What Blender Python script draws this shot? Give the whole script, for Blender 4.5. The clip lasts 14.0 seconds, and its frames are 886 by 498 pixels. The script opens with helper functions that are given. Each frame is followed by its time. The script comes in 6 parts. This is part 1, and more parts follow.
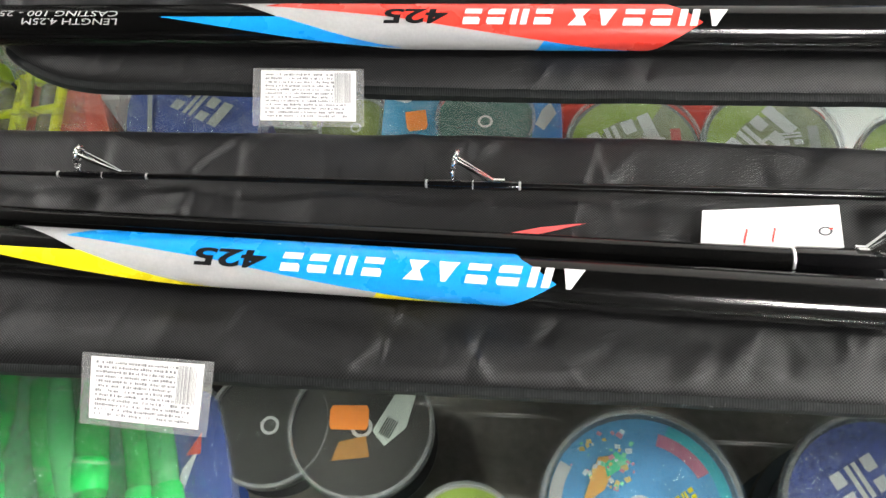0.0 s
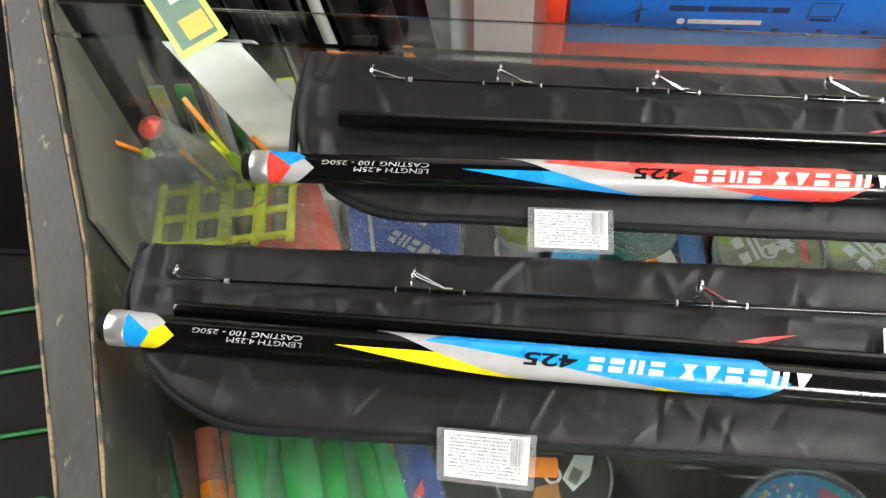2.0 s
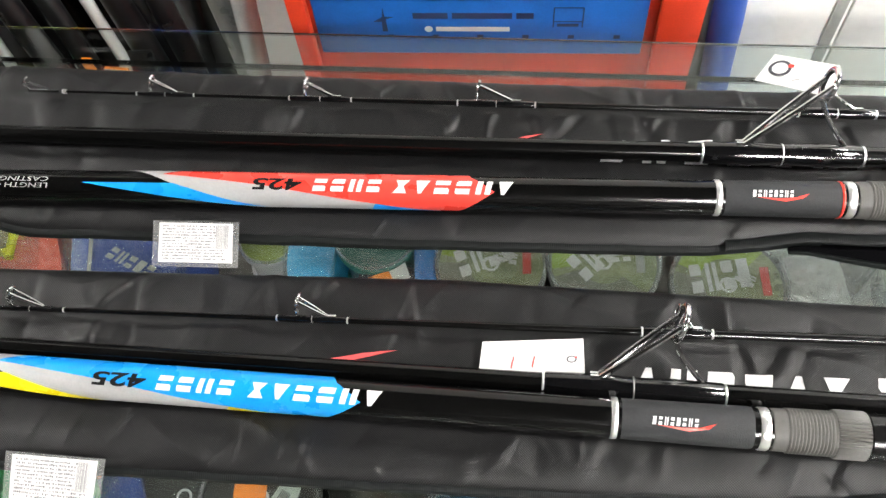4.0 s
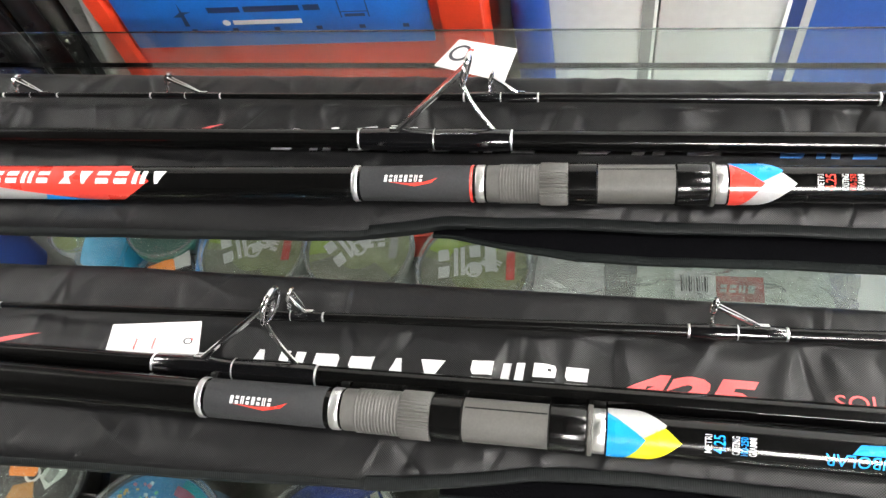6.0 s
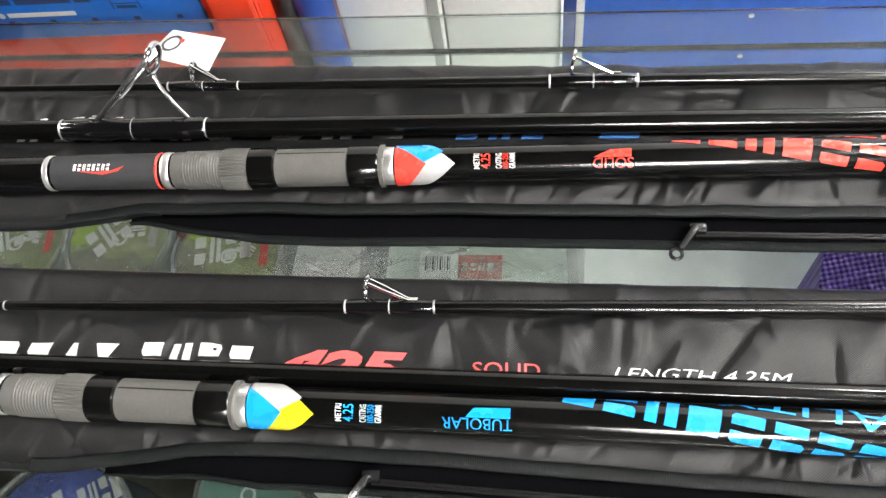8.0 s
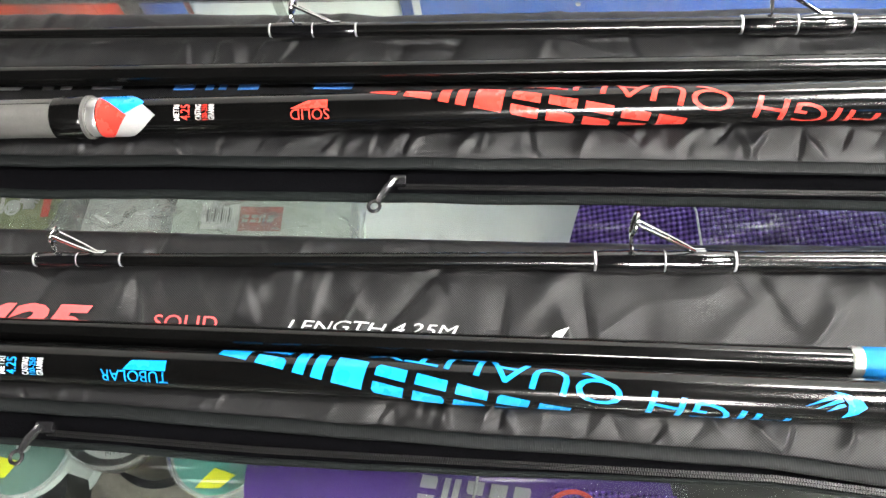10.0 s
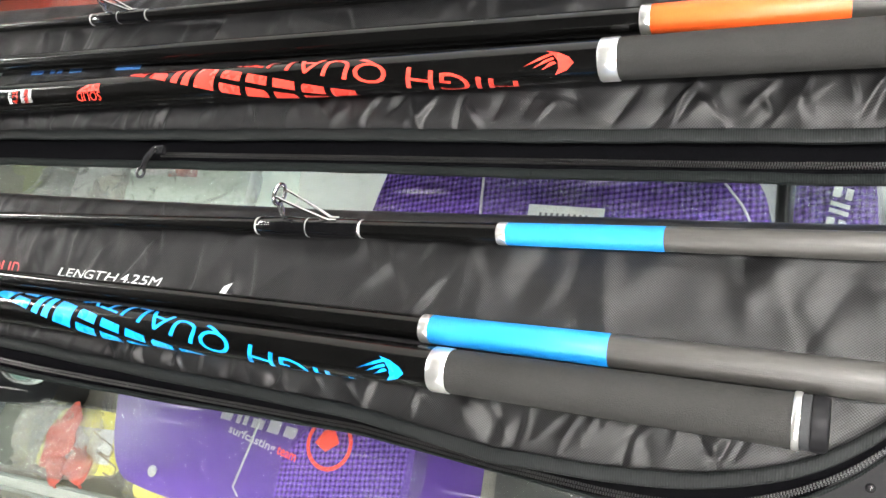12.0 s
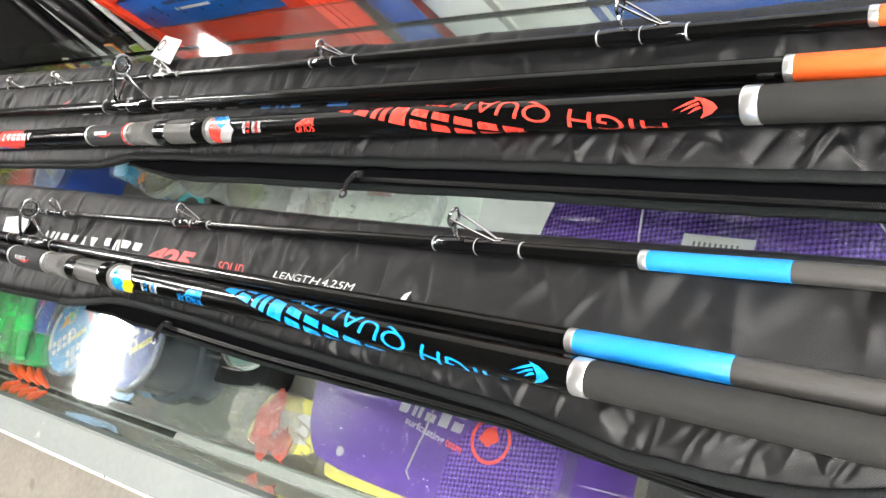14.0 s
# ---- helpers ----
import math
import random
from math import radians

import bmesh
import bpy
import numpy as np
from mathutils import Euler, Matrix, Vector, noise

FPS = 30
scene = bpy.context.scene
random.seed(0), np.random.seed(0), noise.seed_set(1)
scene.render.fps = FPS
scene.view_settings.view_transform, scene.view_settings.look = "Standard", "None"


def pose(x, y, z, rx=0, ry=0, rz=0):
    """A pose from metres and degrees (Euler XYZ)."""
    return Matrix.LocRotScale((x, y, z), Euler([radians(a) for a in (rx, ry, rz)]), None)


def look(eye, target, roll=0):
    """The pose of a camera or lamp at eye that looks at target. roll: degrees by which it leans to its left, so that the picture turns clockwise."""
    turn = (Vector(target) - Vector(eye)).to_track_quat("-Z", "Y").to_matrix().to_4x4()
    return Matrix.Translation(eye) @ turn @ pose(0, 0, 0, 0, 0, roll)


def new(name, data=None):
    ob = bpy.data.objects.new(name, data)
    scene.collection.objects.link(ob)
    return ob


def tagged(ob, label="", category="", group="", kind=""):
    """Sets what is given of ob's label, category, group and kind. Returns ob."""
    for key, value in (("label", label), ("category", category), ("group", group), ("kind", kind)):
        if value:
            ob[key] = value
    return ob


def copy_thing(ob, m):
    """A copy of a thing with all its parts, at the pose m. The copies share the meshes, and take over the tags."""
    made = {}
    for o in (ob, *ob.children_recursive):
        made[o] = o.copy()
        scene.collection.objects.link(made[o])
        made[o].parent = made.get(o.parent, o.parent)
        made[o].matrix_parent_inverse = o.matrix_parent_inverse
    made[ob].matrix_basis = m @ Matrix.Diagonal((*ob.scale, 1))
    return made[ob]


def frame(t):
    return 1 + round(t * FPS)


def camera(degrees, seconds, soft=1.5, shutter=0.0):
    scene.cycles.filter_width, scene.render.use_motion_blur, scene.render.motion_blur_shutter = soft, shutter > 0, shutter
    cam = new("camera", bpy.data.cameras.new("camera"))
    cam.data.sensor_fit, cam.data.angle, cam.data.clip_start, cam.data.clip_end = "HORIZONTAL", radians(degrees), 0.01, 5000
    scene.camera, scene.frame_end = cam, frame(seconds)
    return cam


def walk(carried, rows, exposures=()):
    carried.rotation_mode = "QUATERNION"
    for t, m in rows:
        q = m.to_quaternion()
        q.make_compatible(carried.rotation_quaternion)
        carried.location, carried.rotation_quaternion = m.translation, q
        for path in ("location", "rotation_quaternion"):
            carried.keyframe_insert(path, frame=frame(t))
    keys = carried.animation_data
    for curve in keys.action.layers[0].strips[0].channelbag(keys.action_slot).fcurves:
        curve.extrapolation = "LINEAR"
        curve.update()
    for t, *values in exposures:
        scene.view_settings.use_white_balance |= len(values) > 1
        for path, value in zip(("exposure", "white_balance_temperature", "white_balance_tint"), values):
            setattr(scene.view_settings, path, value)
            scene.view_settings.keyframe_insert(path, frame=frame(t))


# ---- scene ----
cam = camera(55.1, 14.0)
PATH = [
    (0, (-0.22, -0.281, 1.307), (-0.391, 0.592, -0.484), -8.4),
    (0.5, (-0.26, -0.299, 1.327), (-0.422, 0.654, -0.424), -7.4),
    (1, (-0.32, -0.294, 1.324), (-0.491, 0.688, -0.41), -7.9),
    (1.5, (-0.363, -0.293, 1.36), (-0.522, 0.685, -0.378), -6.0),
    (2, (-0.375, -0.311, 1.462), (-0.506, 0.62, -0.304), -4.8),
    (2.5, (-0.347, -0.307, 1.466), (-0.498, 0.691, -0.261), -6.0),
    (3, (-0.253, -0.304, 1.451), (-0.407, 0.703, -0.27), -6.2),
    (3.5, (-0.178, -0.296, 1.445), (-0.312, 0.692, -0.289), -5.2),
    (3.7, (-0.154, -0.292, 1.438), (-0.294, 0.687, -0.301), -5.6),
    (5.8, (0.11, -0.276, 1.413), (-0.274, 0.628, -0.329), -19.5),
    (6, (0.149, -0.275, 1.413), (-0.196, 0.654, -0.325), -16.9),
    (6.5, (0.212, -0.275, 1.414), (-0.103, 0.643, -0.334), -15.8),
    (7, (0.251, -0.28, 1.41), (-0.039, 0.625, -0.349), -15.1),
    (7.5, (0.301, -0.274, 1.41), (0.055, 0.634, -0.356), -13.5),
    (7.7, (0.302, -0.276, 1.409), (0.071, 0.641, -0.354), -13.1),
    (9.8, (0.466, -0.278, 1.39), (0.253, 0.576, -0.406), -13.1),
    (10, (0.482, -0.268, 1.389), (0.277, 0.543, -0.427), -13.2),
    (10.2, (0.549, -0.256, 1.382), (0.265, 0.509, -0.444), -19.0),
    (10.5, (0.658, -0.255, 1.36), (0.292, 0.483, -0.463), -23.5),
    (11, (0.724, -0.246, 1.373), (0.272, 0.417, -0.459), -31.3),
    (11.5, (0.77, -0.224, 1.366), (0.183, 0.381, -0.447), -40.8),
    (12, (0.837, -0.215, 1.362), (-0.029, 0.298, -0.366), -53.5),
    (12.5, (0.881, -0.22, 1.379), (-0.181, 0.223, -0.257), -59.8),
    (13, (0.892, -0.231, 1.395), (-0.254, 0.207, -0.185), -59.9),
    (13.5, (0.889, -0.236, 1.404), (-0.312, 0.224, -0.128), -58.8),
    (14, (0.891, -0.226, 1.407), (-0.362, 0.231, -0.083), -59.5),
]
walk(cam, [(t, look(eye, target, roll)) for t, eye, target, roll in PATH],
     exposures=[(0.0, 0.0), (7.5, 0.0), (10.0, 0.25), (11.5, 0.25), (12.5, 0.12), (14.0, 0.0)])

# ---- room light ----
world = bpy.data.worlds.new("shop_world")
scene.world = world
world.use_nodes = True
world.node_tree.nodes["Background"].inputs[0].default_value = (0.8, 0.9, 1.0, 1)
world.node_tree.nodes["Background"].inputs[1].default_value = 0.02
LAMP = 194.0
scene.view_settings.exposure = 0.0


# ---- materials ----
def nodes_of(m):
    m.use_nodes = True
    t = m.node_tree
    return t, t.nodes["Principled BSDF"]


def mat(name, color, rough=0.5, metal=0.0, vary=0.12, scale=40.0, bump=0.0, bscale=400.0, coat=0.0, rvary=0.1, wear=None, each=0.0, stretch=(1, 1, 1)):
    """Surface with two scales of variation, fine relief and optional worn spots."""
    m = bpy.data.materials.new(name)
    t, b = nodes_of(m)
    n, l = t.nodes, t.links
    co = n.new("ShaderNodeTexCoord")
    mp = n.new("ShaderNodeMapping")
    mp.inputs["Scale"].default_value = stretch
    l.new(co.outputs["Object"], mp.inputs[0])
    n1 = n.new("ShaderNodeTexNoise")
    n1.inputs["Scale"].default_value = scale
    n1.inputs["Detail"].default_value = 5
    n2 = n.new("ShaderNodeTexNoise")
    n2.inputs["Scale"].default_value = scale * 11
    n2.inputs["Detail"].default_value = 3
    l.new(mp.outputs[0], n1.inputs["Vector"])
    l.new(mp.outputs[0], n2.inputs["Vector"])
    mx = n.new("ShaderNodeMath")
    mx.operation = "ADD"
    l.new(n1.outputs["Fac"], mx.inputs[0])
    l.new(n2.outputs["Fac"], mx.inputs[1])
    rmp = n.new("ShaderNodeMapRange")
    rmp.inputs[1].default_value, rmp.inputs[2].default_value = 0.7, 1.3
    rmp.inputs[3].default_value, rmp.inputs[4].default_value = 1 - vary, 1 + vary
    l.new(mx.outputs[0], rmp.inputs[0])
    hsv = n.new("ShaderNodeHueSaturation")
    hsv.inputs["Color"].default_value = (*color, 1)
    if each:
        oi = n.new("ShaderNodeObjectInfo")
        er = n.new("ShaderNodeMapRange")
        er.inputs[3].default_value, er.inputs[4].default_value = 1 - each, 1 + each
        l.new(oi.outputs["Random"], er.inputs[0])
        em = n.new("ShaderNodeMath")
        em.operation = "MULTIPLY"
        l.new(er.outputs[0], em.inputs[0])
        l.new(rmp.outputs[0], em.inputs[1])
        l.new(em.outputs[0], hsv.inputs["Value"])
    else:
        l.new(rmp.outputs[0], hsv.inputs["Value"])
    colour = hsv.outputs[0]
    if wear:
        wn = n.new("ShaderNodeTexNoise")
        wn.inputs["Scale"].default_value = wear[1]
        wn.inputs["Detail"].default_value = 6
        l.new(mp.outputs[0], wn.inputs["Vector"])
        wr = n.new("ShaderNodeMapRange")
        wr.inputs[1].default_value, wr.inputs[2].default_value = wear[2], wear[2] + 0.04
        l.new(wn.outputs["Fac"], wr.inputs[0])
        wm = n.new("ShaderNodeMix")
        wm.data_type = "RGBA"
        wm.inputs["B"].default_value = (*wear[0], 1)
        l.new(wr.outputs[0], wm.inputs["Factor"])
        l.new(colour, wm.inputs["A"])
        colour = wm.outputs["Result"]
    l.new(colour, b.inputs["Base Color"])
    rr = n.new("ShaderNodeMapRange")
    rr.inputs[1].default_value, rr.inputs[2].default_value = 0.3, 0.7
    rr.inputs[3].default_value, rr.inputs[4].default_value = max(0.02, rough - rvary * rough), min(1, rough + rvary * rough)
    l.new(n1.outputs["Fac"], rr.inputs[0])
    l.new(rr.outputs[0], b.inputs["Roughness"])
    b.inputs["Metallic"].default_value = metal
    b.inputs["Coat Weight"].default_value = coat
    b.inputs["Coat Roughness"].default_value = 0.06
    if bump:
        bn = n.new("ShaderNodeTexNoise")
        bn.inputs["Scale"].default_value = bscale
        bn.inputs["Detail"].default_value = 4
        l.new(mp.outputs[0], bn.inputs["Vector"])
        bp = n.new("ShaderNodeBump")
        bp.inputs["Strength"].default_value = bump
        bp.inputs["Distance"].default_value = 0.001
        l.new(bn.outputs["Fac"], bp.inputs["Height"])
        l.new(bp.outputs[0], b.inputs["Normal"])
    return m


def ribbed(name, color, pitch_x, pitch_y, rough, depth, spec=0.5, contrast=0.35, sheen=0.0, turn=0.0):
    """Woven or stitched cloth: threads crossing at real pitch, uneven in tone; the hollows' shade is put into tone and
    gloss.
    """
    m = bpy.data.materials.new(name)
    t, b = nodes_of(m)
    n, l = t.nodes, t.links
    co = n.new("ShaderNodeTexCoord")
    sep = n.new("ShaderNodeSeparateXYZ")
    spin = n.new("ShaderNodeMapping")
    spin.inputs["Rotation"].default_value = (0, 0, radians(turn))
    l.new(co.outputs["Object"], spin.inputs[0])
    l.new(spin.outputs[0], sep.inputs[0])

    def ripple(axis, pitch, shift=None):
        mul = n.new("ShaderNodeMath")
        mul.operation = "MULTIPLY"
        mul.inputs[1].default_value = 2 * math.pi / pitch
        l.new(sep.outputs[axis], mul.inputs[0])
        src = mul.outputs[0]
        if shift:
            ad = n.new("ShaderNodeMath")
            ad.operation = "ADD"
            l.new(src, ad.inputs[0])
            l.new(shift, ad.inputs[1])
            src = ad.outputs[0]
        s = n.new("ShaderNodeMath")
        s.operation = "SINE"
        l.new(src, s.inputs[0])
        return s.outputs[0]

    wob = n.new("ShaderNodeTexNoise")
    wob.inputs["Scale"].default_value = 60
    l.new(co.outputs["Object"], wob.inputs["Vector"])
    wm = n.new("ShaderNodeMath")
    wm.operation = "MULTIPLY"
    wm.inputs[1].default_value = 1.2
    l.new(wob.outputs["Fac"], wm.inputs[0])
    a = ripple(0, pitch_x, wm.outputs[0])
    if pitch_y:
        c = ripple(1, pitch_y, wm.outputs[0])
        mu = n.new("ShaderNodeMath")
        mu.operation = "MULTIPLY"
        l.new(a, mu.inputs[0])
        l.new(c, mu.inputs[1])
        a = mu.outputs[0]
    big = n.new("ShaderNodeTexNoise")
    big.inputs["Scale"].default_value = 14
    big.inputs["Detail"].default_value = 5
    l.new(co.outputs["Object"], big.inputs["Vector"])
    r1 = n.new("ShaderNodeMapRange")
    r1.inputs[1].default_value, r1.inputs[2].default_value = -1, 1
    r1.inputs[3].default_value, r1.inputs[4].default_value = 1 - contrast, 1 + contrast
    l.new(a, r1.inputs[0])
    r2 = n.new("ShaderNodeMapRange")
    r2.inputs[1].default_value, r2.inputs[2].default_value = 0.3, 0.7
    r2.inputs[3].default_value, r2.inputs[4].default_value = 0.85, 1.15
    l.new(big.outputs["Fac"], r2.inputs[0])
    mm = n.new("ShaderNodeMath")
    mm.operation = "MULTIPLY"
    l.new(r1.outputs[0], mm.inputs[0])
    l.new(r2.outputs[0], mm.inputs[1])
    hsv = n.new("ShaderNodeHueSaturation")
    hsv.inputs["Color"].default_value = (*color, 1)
    l.new(mm.outputs[0], hsv.inputs["Value"])
    l.new(hsv.outputs[0], b.inputs["Base Color"])
    b.inputs["Roughness"].default_value = rough
    # Gloss drops in the weave's hollows, standing in for their shade.
    gl = n.new("ShaderNodeMapRange")
    gl.inputs[1].default_value, gl.inputs[2].default_value = -1, 1
    gl.inputs[3].default_value, gl.inputs[4].default_value = spec * (1 - contrast), spec * (1 + contrast)
    l.new(a, gl.inputs[0])
    l.new(gl.outputs[0], b.inputs["Specular IOR Level"])
    b.inputs["Sheen Weight"].default_value = sheen
    b.inputs["Sheen Roughness"].default_value = 0.4
    bp = n.new("ShaderNodeBump")
    bp.inputs["Strength"].default_value = 0.8
    bp.inputs["Distance"].default_value = depth
    l.new(a, bp.inputs["Height"])
    l.new(bp.outputs[0], b.inputs["Normal"])
    return m


def glass_mat(name, tint, rough=0.0, bump=0.0, bscale=30):
    m = bpy.data.materials.new(name)
    t, b = nodes_of(m)
    b.inputs["Base Color"].default_value = (*tint, 1)
    b.inputs["Transmission Weight"].default_value = 1
    b.inputs["Roughness"].default_value = rough
    b.inputs["IOR"].default_value = 1.5
    if bump:
        n = t.nodes.new("ShaderNodeTexNoise")
        n.inputs["Scale"].default_value = bscale
        bp = t.nodes.new("ShaderNodeBump")
        bp.inputs["Strength"].default_value = bump
        bp.inputs["Distance"].default_value = 0.002
        t.links.new(n.outputs["Fac"], bp.inputs["Height"])
        t.links.new(bp.outputs[0], b.inputs["Normal"])
    return m


def dusty_glass(name, tint):
    """Clear glass with faint dust specks and long fine scratches."""
    m = bpy.data.materials.new(name)
    m.use_nodes = True
    t = m.node_tree
    n, l = t.nodes, t.links
    n.remove(n["Principled BSDF"])
    out = n["Material Output"]
    co = n.new("ShaderNodeTexCoord")
    clear, gloss, fres, b = n.new("ShaderNodeBsdfRefraction"), n.new("ShaderNodeBsdfGlossy"), n.new("ShaderNodeFresnel"), n.new("ShaderNodeMixShader")
    clear.inputs["Color"].default_value = (*tint, 1)
    clear.inputs["Roughness"].default_value = 0.0
    clear.inputs["IOR"].default_value = fres.inputs["IOR"].default_value = 1.5
    smear = n.new("ShaderNodeTexNoise")
    smear.inputs["Scale"].default_value = 9
    smear.inputs["Detail"].default_value = 5
    l.new(co.outputs["Object"], smear.inputs["Vector"])
    srange = n.new("ShaderNodeMapRange")
    srange.inputs[1].default_value, srange.inputs[2].default_value = 0.3, 0.7
    srange.inputs[3].default_value, srange.inputs[4].default_value = 0.02, 0.065
    l.new(smear.outputs["Fac"], srange.inputs[0])
    l.new(srange.outputs[0], gloss.inputs["Roughness"])
    l.new(fres.outputs[0], b.inputs[0])
    l.new(clear.outputs[0], b.inputs[1])
    l.new(gloss.outputs[0], b.inputs[2])
    vo = n.new("ShaderNodeTexVoronoi")
    vo.inputs["Scale"].default_value = 260
    vo.inputs["Randomness"].default_value = 1
    l.new(co.outputs["Object"], vo.inputs["Vector"])
    pick = n.new("ShaderNodeTexNoise")
    pick.inputs["Scale"].default_value = 22
    pick.inputs["Detail"].default_value = 4
    l.new(co.outputs["Object"], pick.inputs["Vector"])
    size = n.new("ShaderNodeMapRange")
    size.inputs[1].default_value, size.inputs[2].default_value = 0.46, 0.75
    size.inputs[3].default_value, size.inputs[4].default_value = 0.0, 0.12
    l.new(pick.outputs["Fac"], size.inputs[0])
    spot = n.new("ShaderNodeMath")
    spot.operation = "LESS_THAN"
    l.new(vo.outputs["Distance"], spot.inputs[0])
    l.new(size.outputs[0], spot.inputs[1])
    mp = n.new("ShaderNodeMapping")
    mp.inputs["Rotation"].default_value = (0, 0, 0.5)
    mp.inputs["Scale"].default_value = (4, 160, 1)
    l.new(co.outputs["Object"], mp.inputs[0])
    sc = n.new("ShaderNodeTexNoise")
    sc.inputs["Scale"].default_value = 2.2
    sc.inputs["Detail"].default_value = 2
    l.new(mp.outputs[0], sc.inputs["Vector"])
    line = n.new("ShaderNodeMapRange")
    line.inputs[1].default_value, line.inputs[2].default_value = 0.68, 0.78
    line.inputs[3].default_value, line.inputs[4].default_value = 0.0, 0.5
    l.new(sc.outputs["Fac"], line.inputs[0])
    mx = n.new("ShaderNodeMath")
    mx.operation = "MAXIMUM"
    l.new(spot.outputs[0], mx.inputs[0])
    l.new(line.outputs[0], mx.inputs[1])
    fac = n.new("ShaderNodeMath")
    fac.operation = "MULTIPLY"
    fac.inputs[1].default_value = 0.42
    l.new(mx.outputs[0], fac.inputs[0])
    df = n.new("ShaderNodeBsdfDiffuse")
    df.inputs[0].default_value = (0.62, 0.62, 0.60, 1)
    mix = n.new("ShaderNodeMixShader")
    l.new(fac.outputs[0], mix.inputs[0])
    l.new(b.outputs[0], mix.inputs[1])
    l.new(df.outputs[0], mix.inputs[2])
    l.new(mix.outputs[0], out.inputs["Surface"])
    return m


def film_mat(name, tint=(1, 1, 1), gloss=0.14, scale=60, bump=1.0, haze=0.05):
    """Thin clear plastic: mostly see-through, crinkled glints, a little haze."""
    m = bpy.data.materials.new(name)
    m.use_nodes = True
    t = m.node_tree
    n, l = t.nodes, t.links
    n.remove(n["Principled BSDF"])
    out = n["Material Output"]
    tr, gl, df = n.new("ShaderNodeBsdfTransparent"), n.new("ShaderNodeBsdfGlossy"), n.new("ShaderNodeBsdfDiffuse")
    tr.inputs[0].default_value = (*tint, 1)
    gl.inputs["Roughness"].default_value = 0.06
    df.inputs[0].default_value = (0.75, 0.76, 0.76, 1)
    co, no = n.new("ShaderNodeTexCoord"), n.new("ShaderNodeTexNoise")
    no.inputs["Scale"].default_value = scale
    no.inputs["Detail"].default_value = 6
    l.new(co.outputs["Object"], no.inputs["Vector"])
    bp = n.new("ShaderNodeBump")
    bp.inputs["Strength"].default_value = bump
    bp.inputs["Distance"].default_value = 0.014
    l.new(no.outputs["Fac"], bp.inputs["Height"])
    l.new(bp.outputs[0], gl.inputs["Normal"])
    m1, m2 = n.new("ShaderNodeMixShader"), n.new("ShaderNodeMixShader")
    m1.inputs[0].default_value, m2.inputs[0].default_value = haze, gloss
    l.new(tr.outputs[0], m1.inputs[1])
    l.new(df.outputs[0], m1.inputs[2])
    l.new(m1.outputs[0], m2.inputs[1])
    l.new(gl.outputs[0], m2.inputs[2])
    l.new(m2.outputs[0], out.inputs["Surface"])
    return m


def lamp_mat(name, strength):
    m = bpy.data.materials.new(name)
    t, b = nodes_of(m)
    b.inputs["Base Color"].default_value = (0.9, 0.9, 0.9, 1)
    b.inputs["Emission Color"].default_value = (1.0, 0.968, 0.922, 1)
    b.inputs["Emission Strength"].default_value = strength
    return m


M = {}
M["gloss"] = mat("gloss_black_blank", (0.002, 0.002, 0.002), 0.17, 0, 0.3, 20, 0.03, 900, coat=0.12)
M["gloss"].node_tree.nodes["Principled BSDF"].inputs["Specular IOR Level"].default_value = 0.42
M["tip"] = mat("satin_black_tip_blank", (0.002, 0.002, 0.002), 0.20, 0, 0.2, 40, rvary=0.0)
M["wrap"] = mat("black_thread_wrap", (0.003, 0.003, 0.0035), 0.12, 0, 0.3, 60, 0.1, 1200, coat=0.8)
M["foam"] = mat("grey_rubber_grip", (0.025, 0.0248, 0.024), 0.78, 0, 0.16, 60, 0.35, 1500)
M["darkgrip"] = mat("charcoal_grip", (0.027, 0.028, 0.030), 0.6, 0, 0.15, 60, 0.3, 1500)
M["seat"] = mat("grey_reel_seat", (0.088, 0.086, 0.081), 0.42, 0, 0.1, 60, 0.12, 1200)
M["sleeve"] = mat("grey_ground_blank", (0.050, 0.048, 0.045), 0.40, 0.1, 0.16, 30, 0.15, 900, stretch=(0.2, 3, 3))
M["silver"] = mat("brushed_aluminium", (0.93, 0.93, 0.92), 0.30, 0.92, 0.03, 80)
M["chrome"] = mat("chrome_wire", (0.82, 0.82, 0.82), 0.12, 1, 0.05, 80)
M["ringblack"] = mat("dark_ring_insert", (0.010, 0.010, 0.011), 0.22, 0.0, 0.1, 80)
M["d_blue"] = mat("decal_blue", (0.006, 0.26, 0.70), 0.28, 0, 0.05, 60, coat=0.5)
M["d_red"] = mat("decal_red", (0.70, 0.05, 0.035), 0.28, 0, 0.05, 60, coat=0.5)
M["d_yellow"] = mat("decal_yellow", (0.78, 0.67, 0.01), 0.28, 0, 0.05, 60, coat=0.5)
M["d_grey"] = mat("decal_silver", (0.43, 0.43, 0.43), 0.32, 0.2, 0.06, 60, coat=0.5)
M["d_white"] = mat("decal_white", (0.64, 0.64, 0.64), 0.3, 0, 0.04, 60, coat=0.4)
M["d_black"] = mat("decal_black", (0.008, 0.008, 0.009), 0.45, 0, 0.1, 60)
M["b_blue"] = mat("sleeve_blue", (0.010, 0.21, 0.58), 0.45, 0, 0.05, 40, 0.05, 900)
M["b_orange"] = mat("sleeve_orange", (0.74, 0.10, 0.016), 0.45, 0, 0.05, 40, 0.05, 900)
M["cloth"] = ribbed("black_nylon_cloth", (0.0040, 0.0040, 0.0046), 0.0015, 0.0013, 0.42, 0.00009, 0.38, 0.65, turn=4)
M["tape"] = ribbed("black_binding_tape", (0.0046, 0.0058, 0.0060), 0.0012, 0, 0.55, 0.00006, 0.18, 0.22)
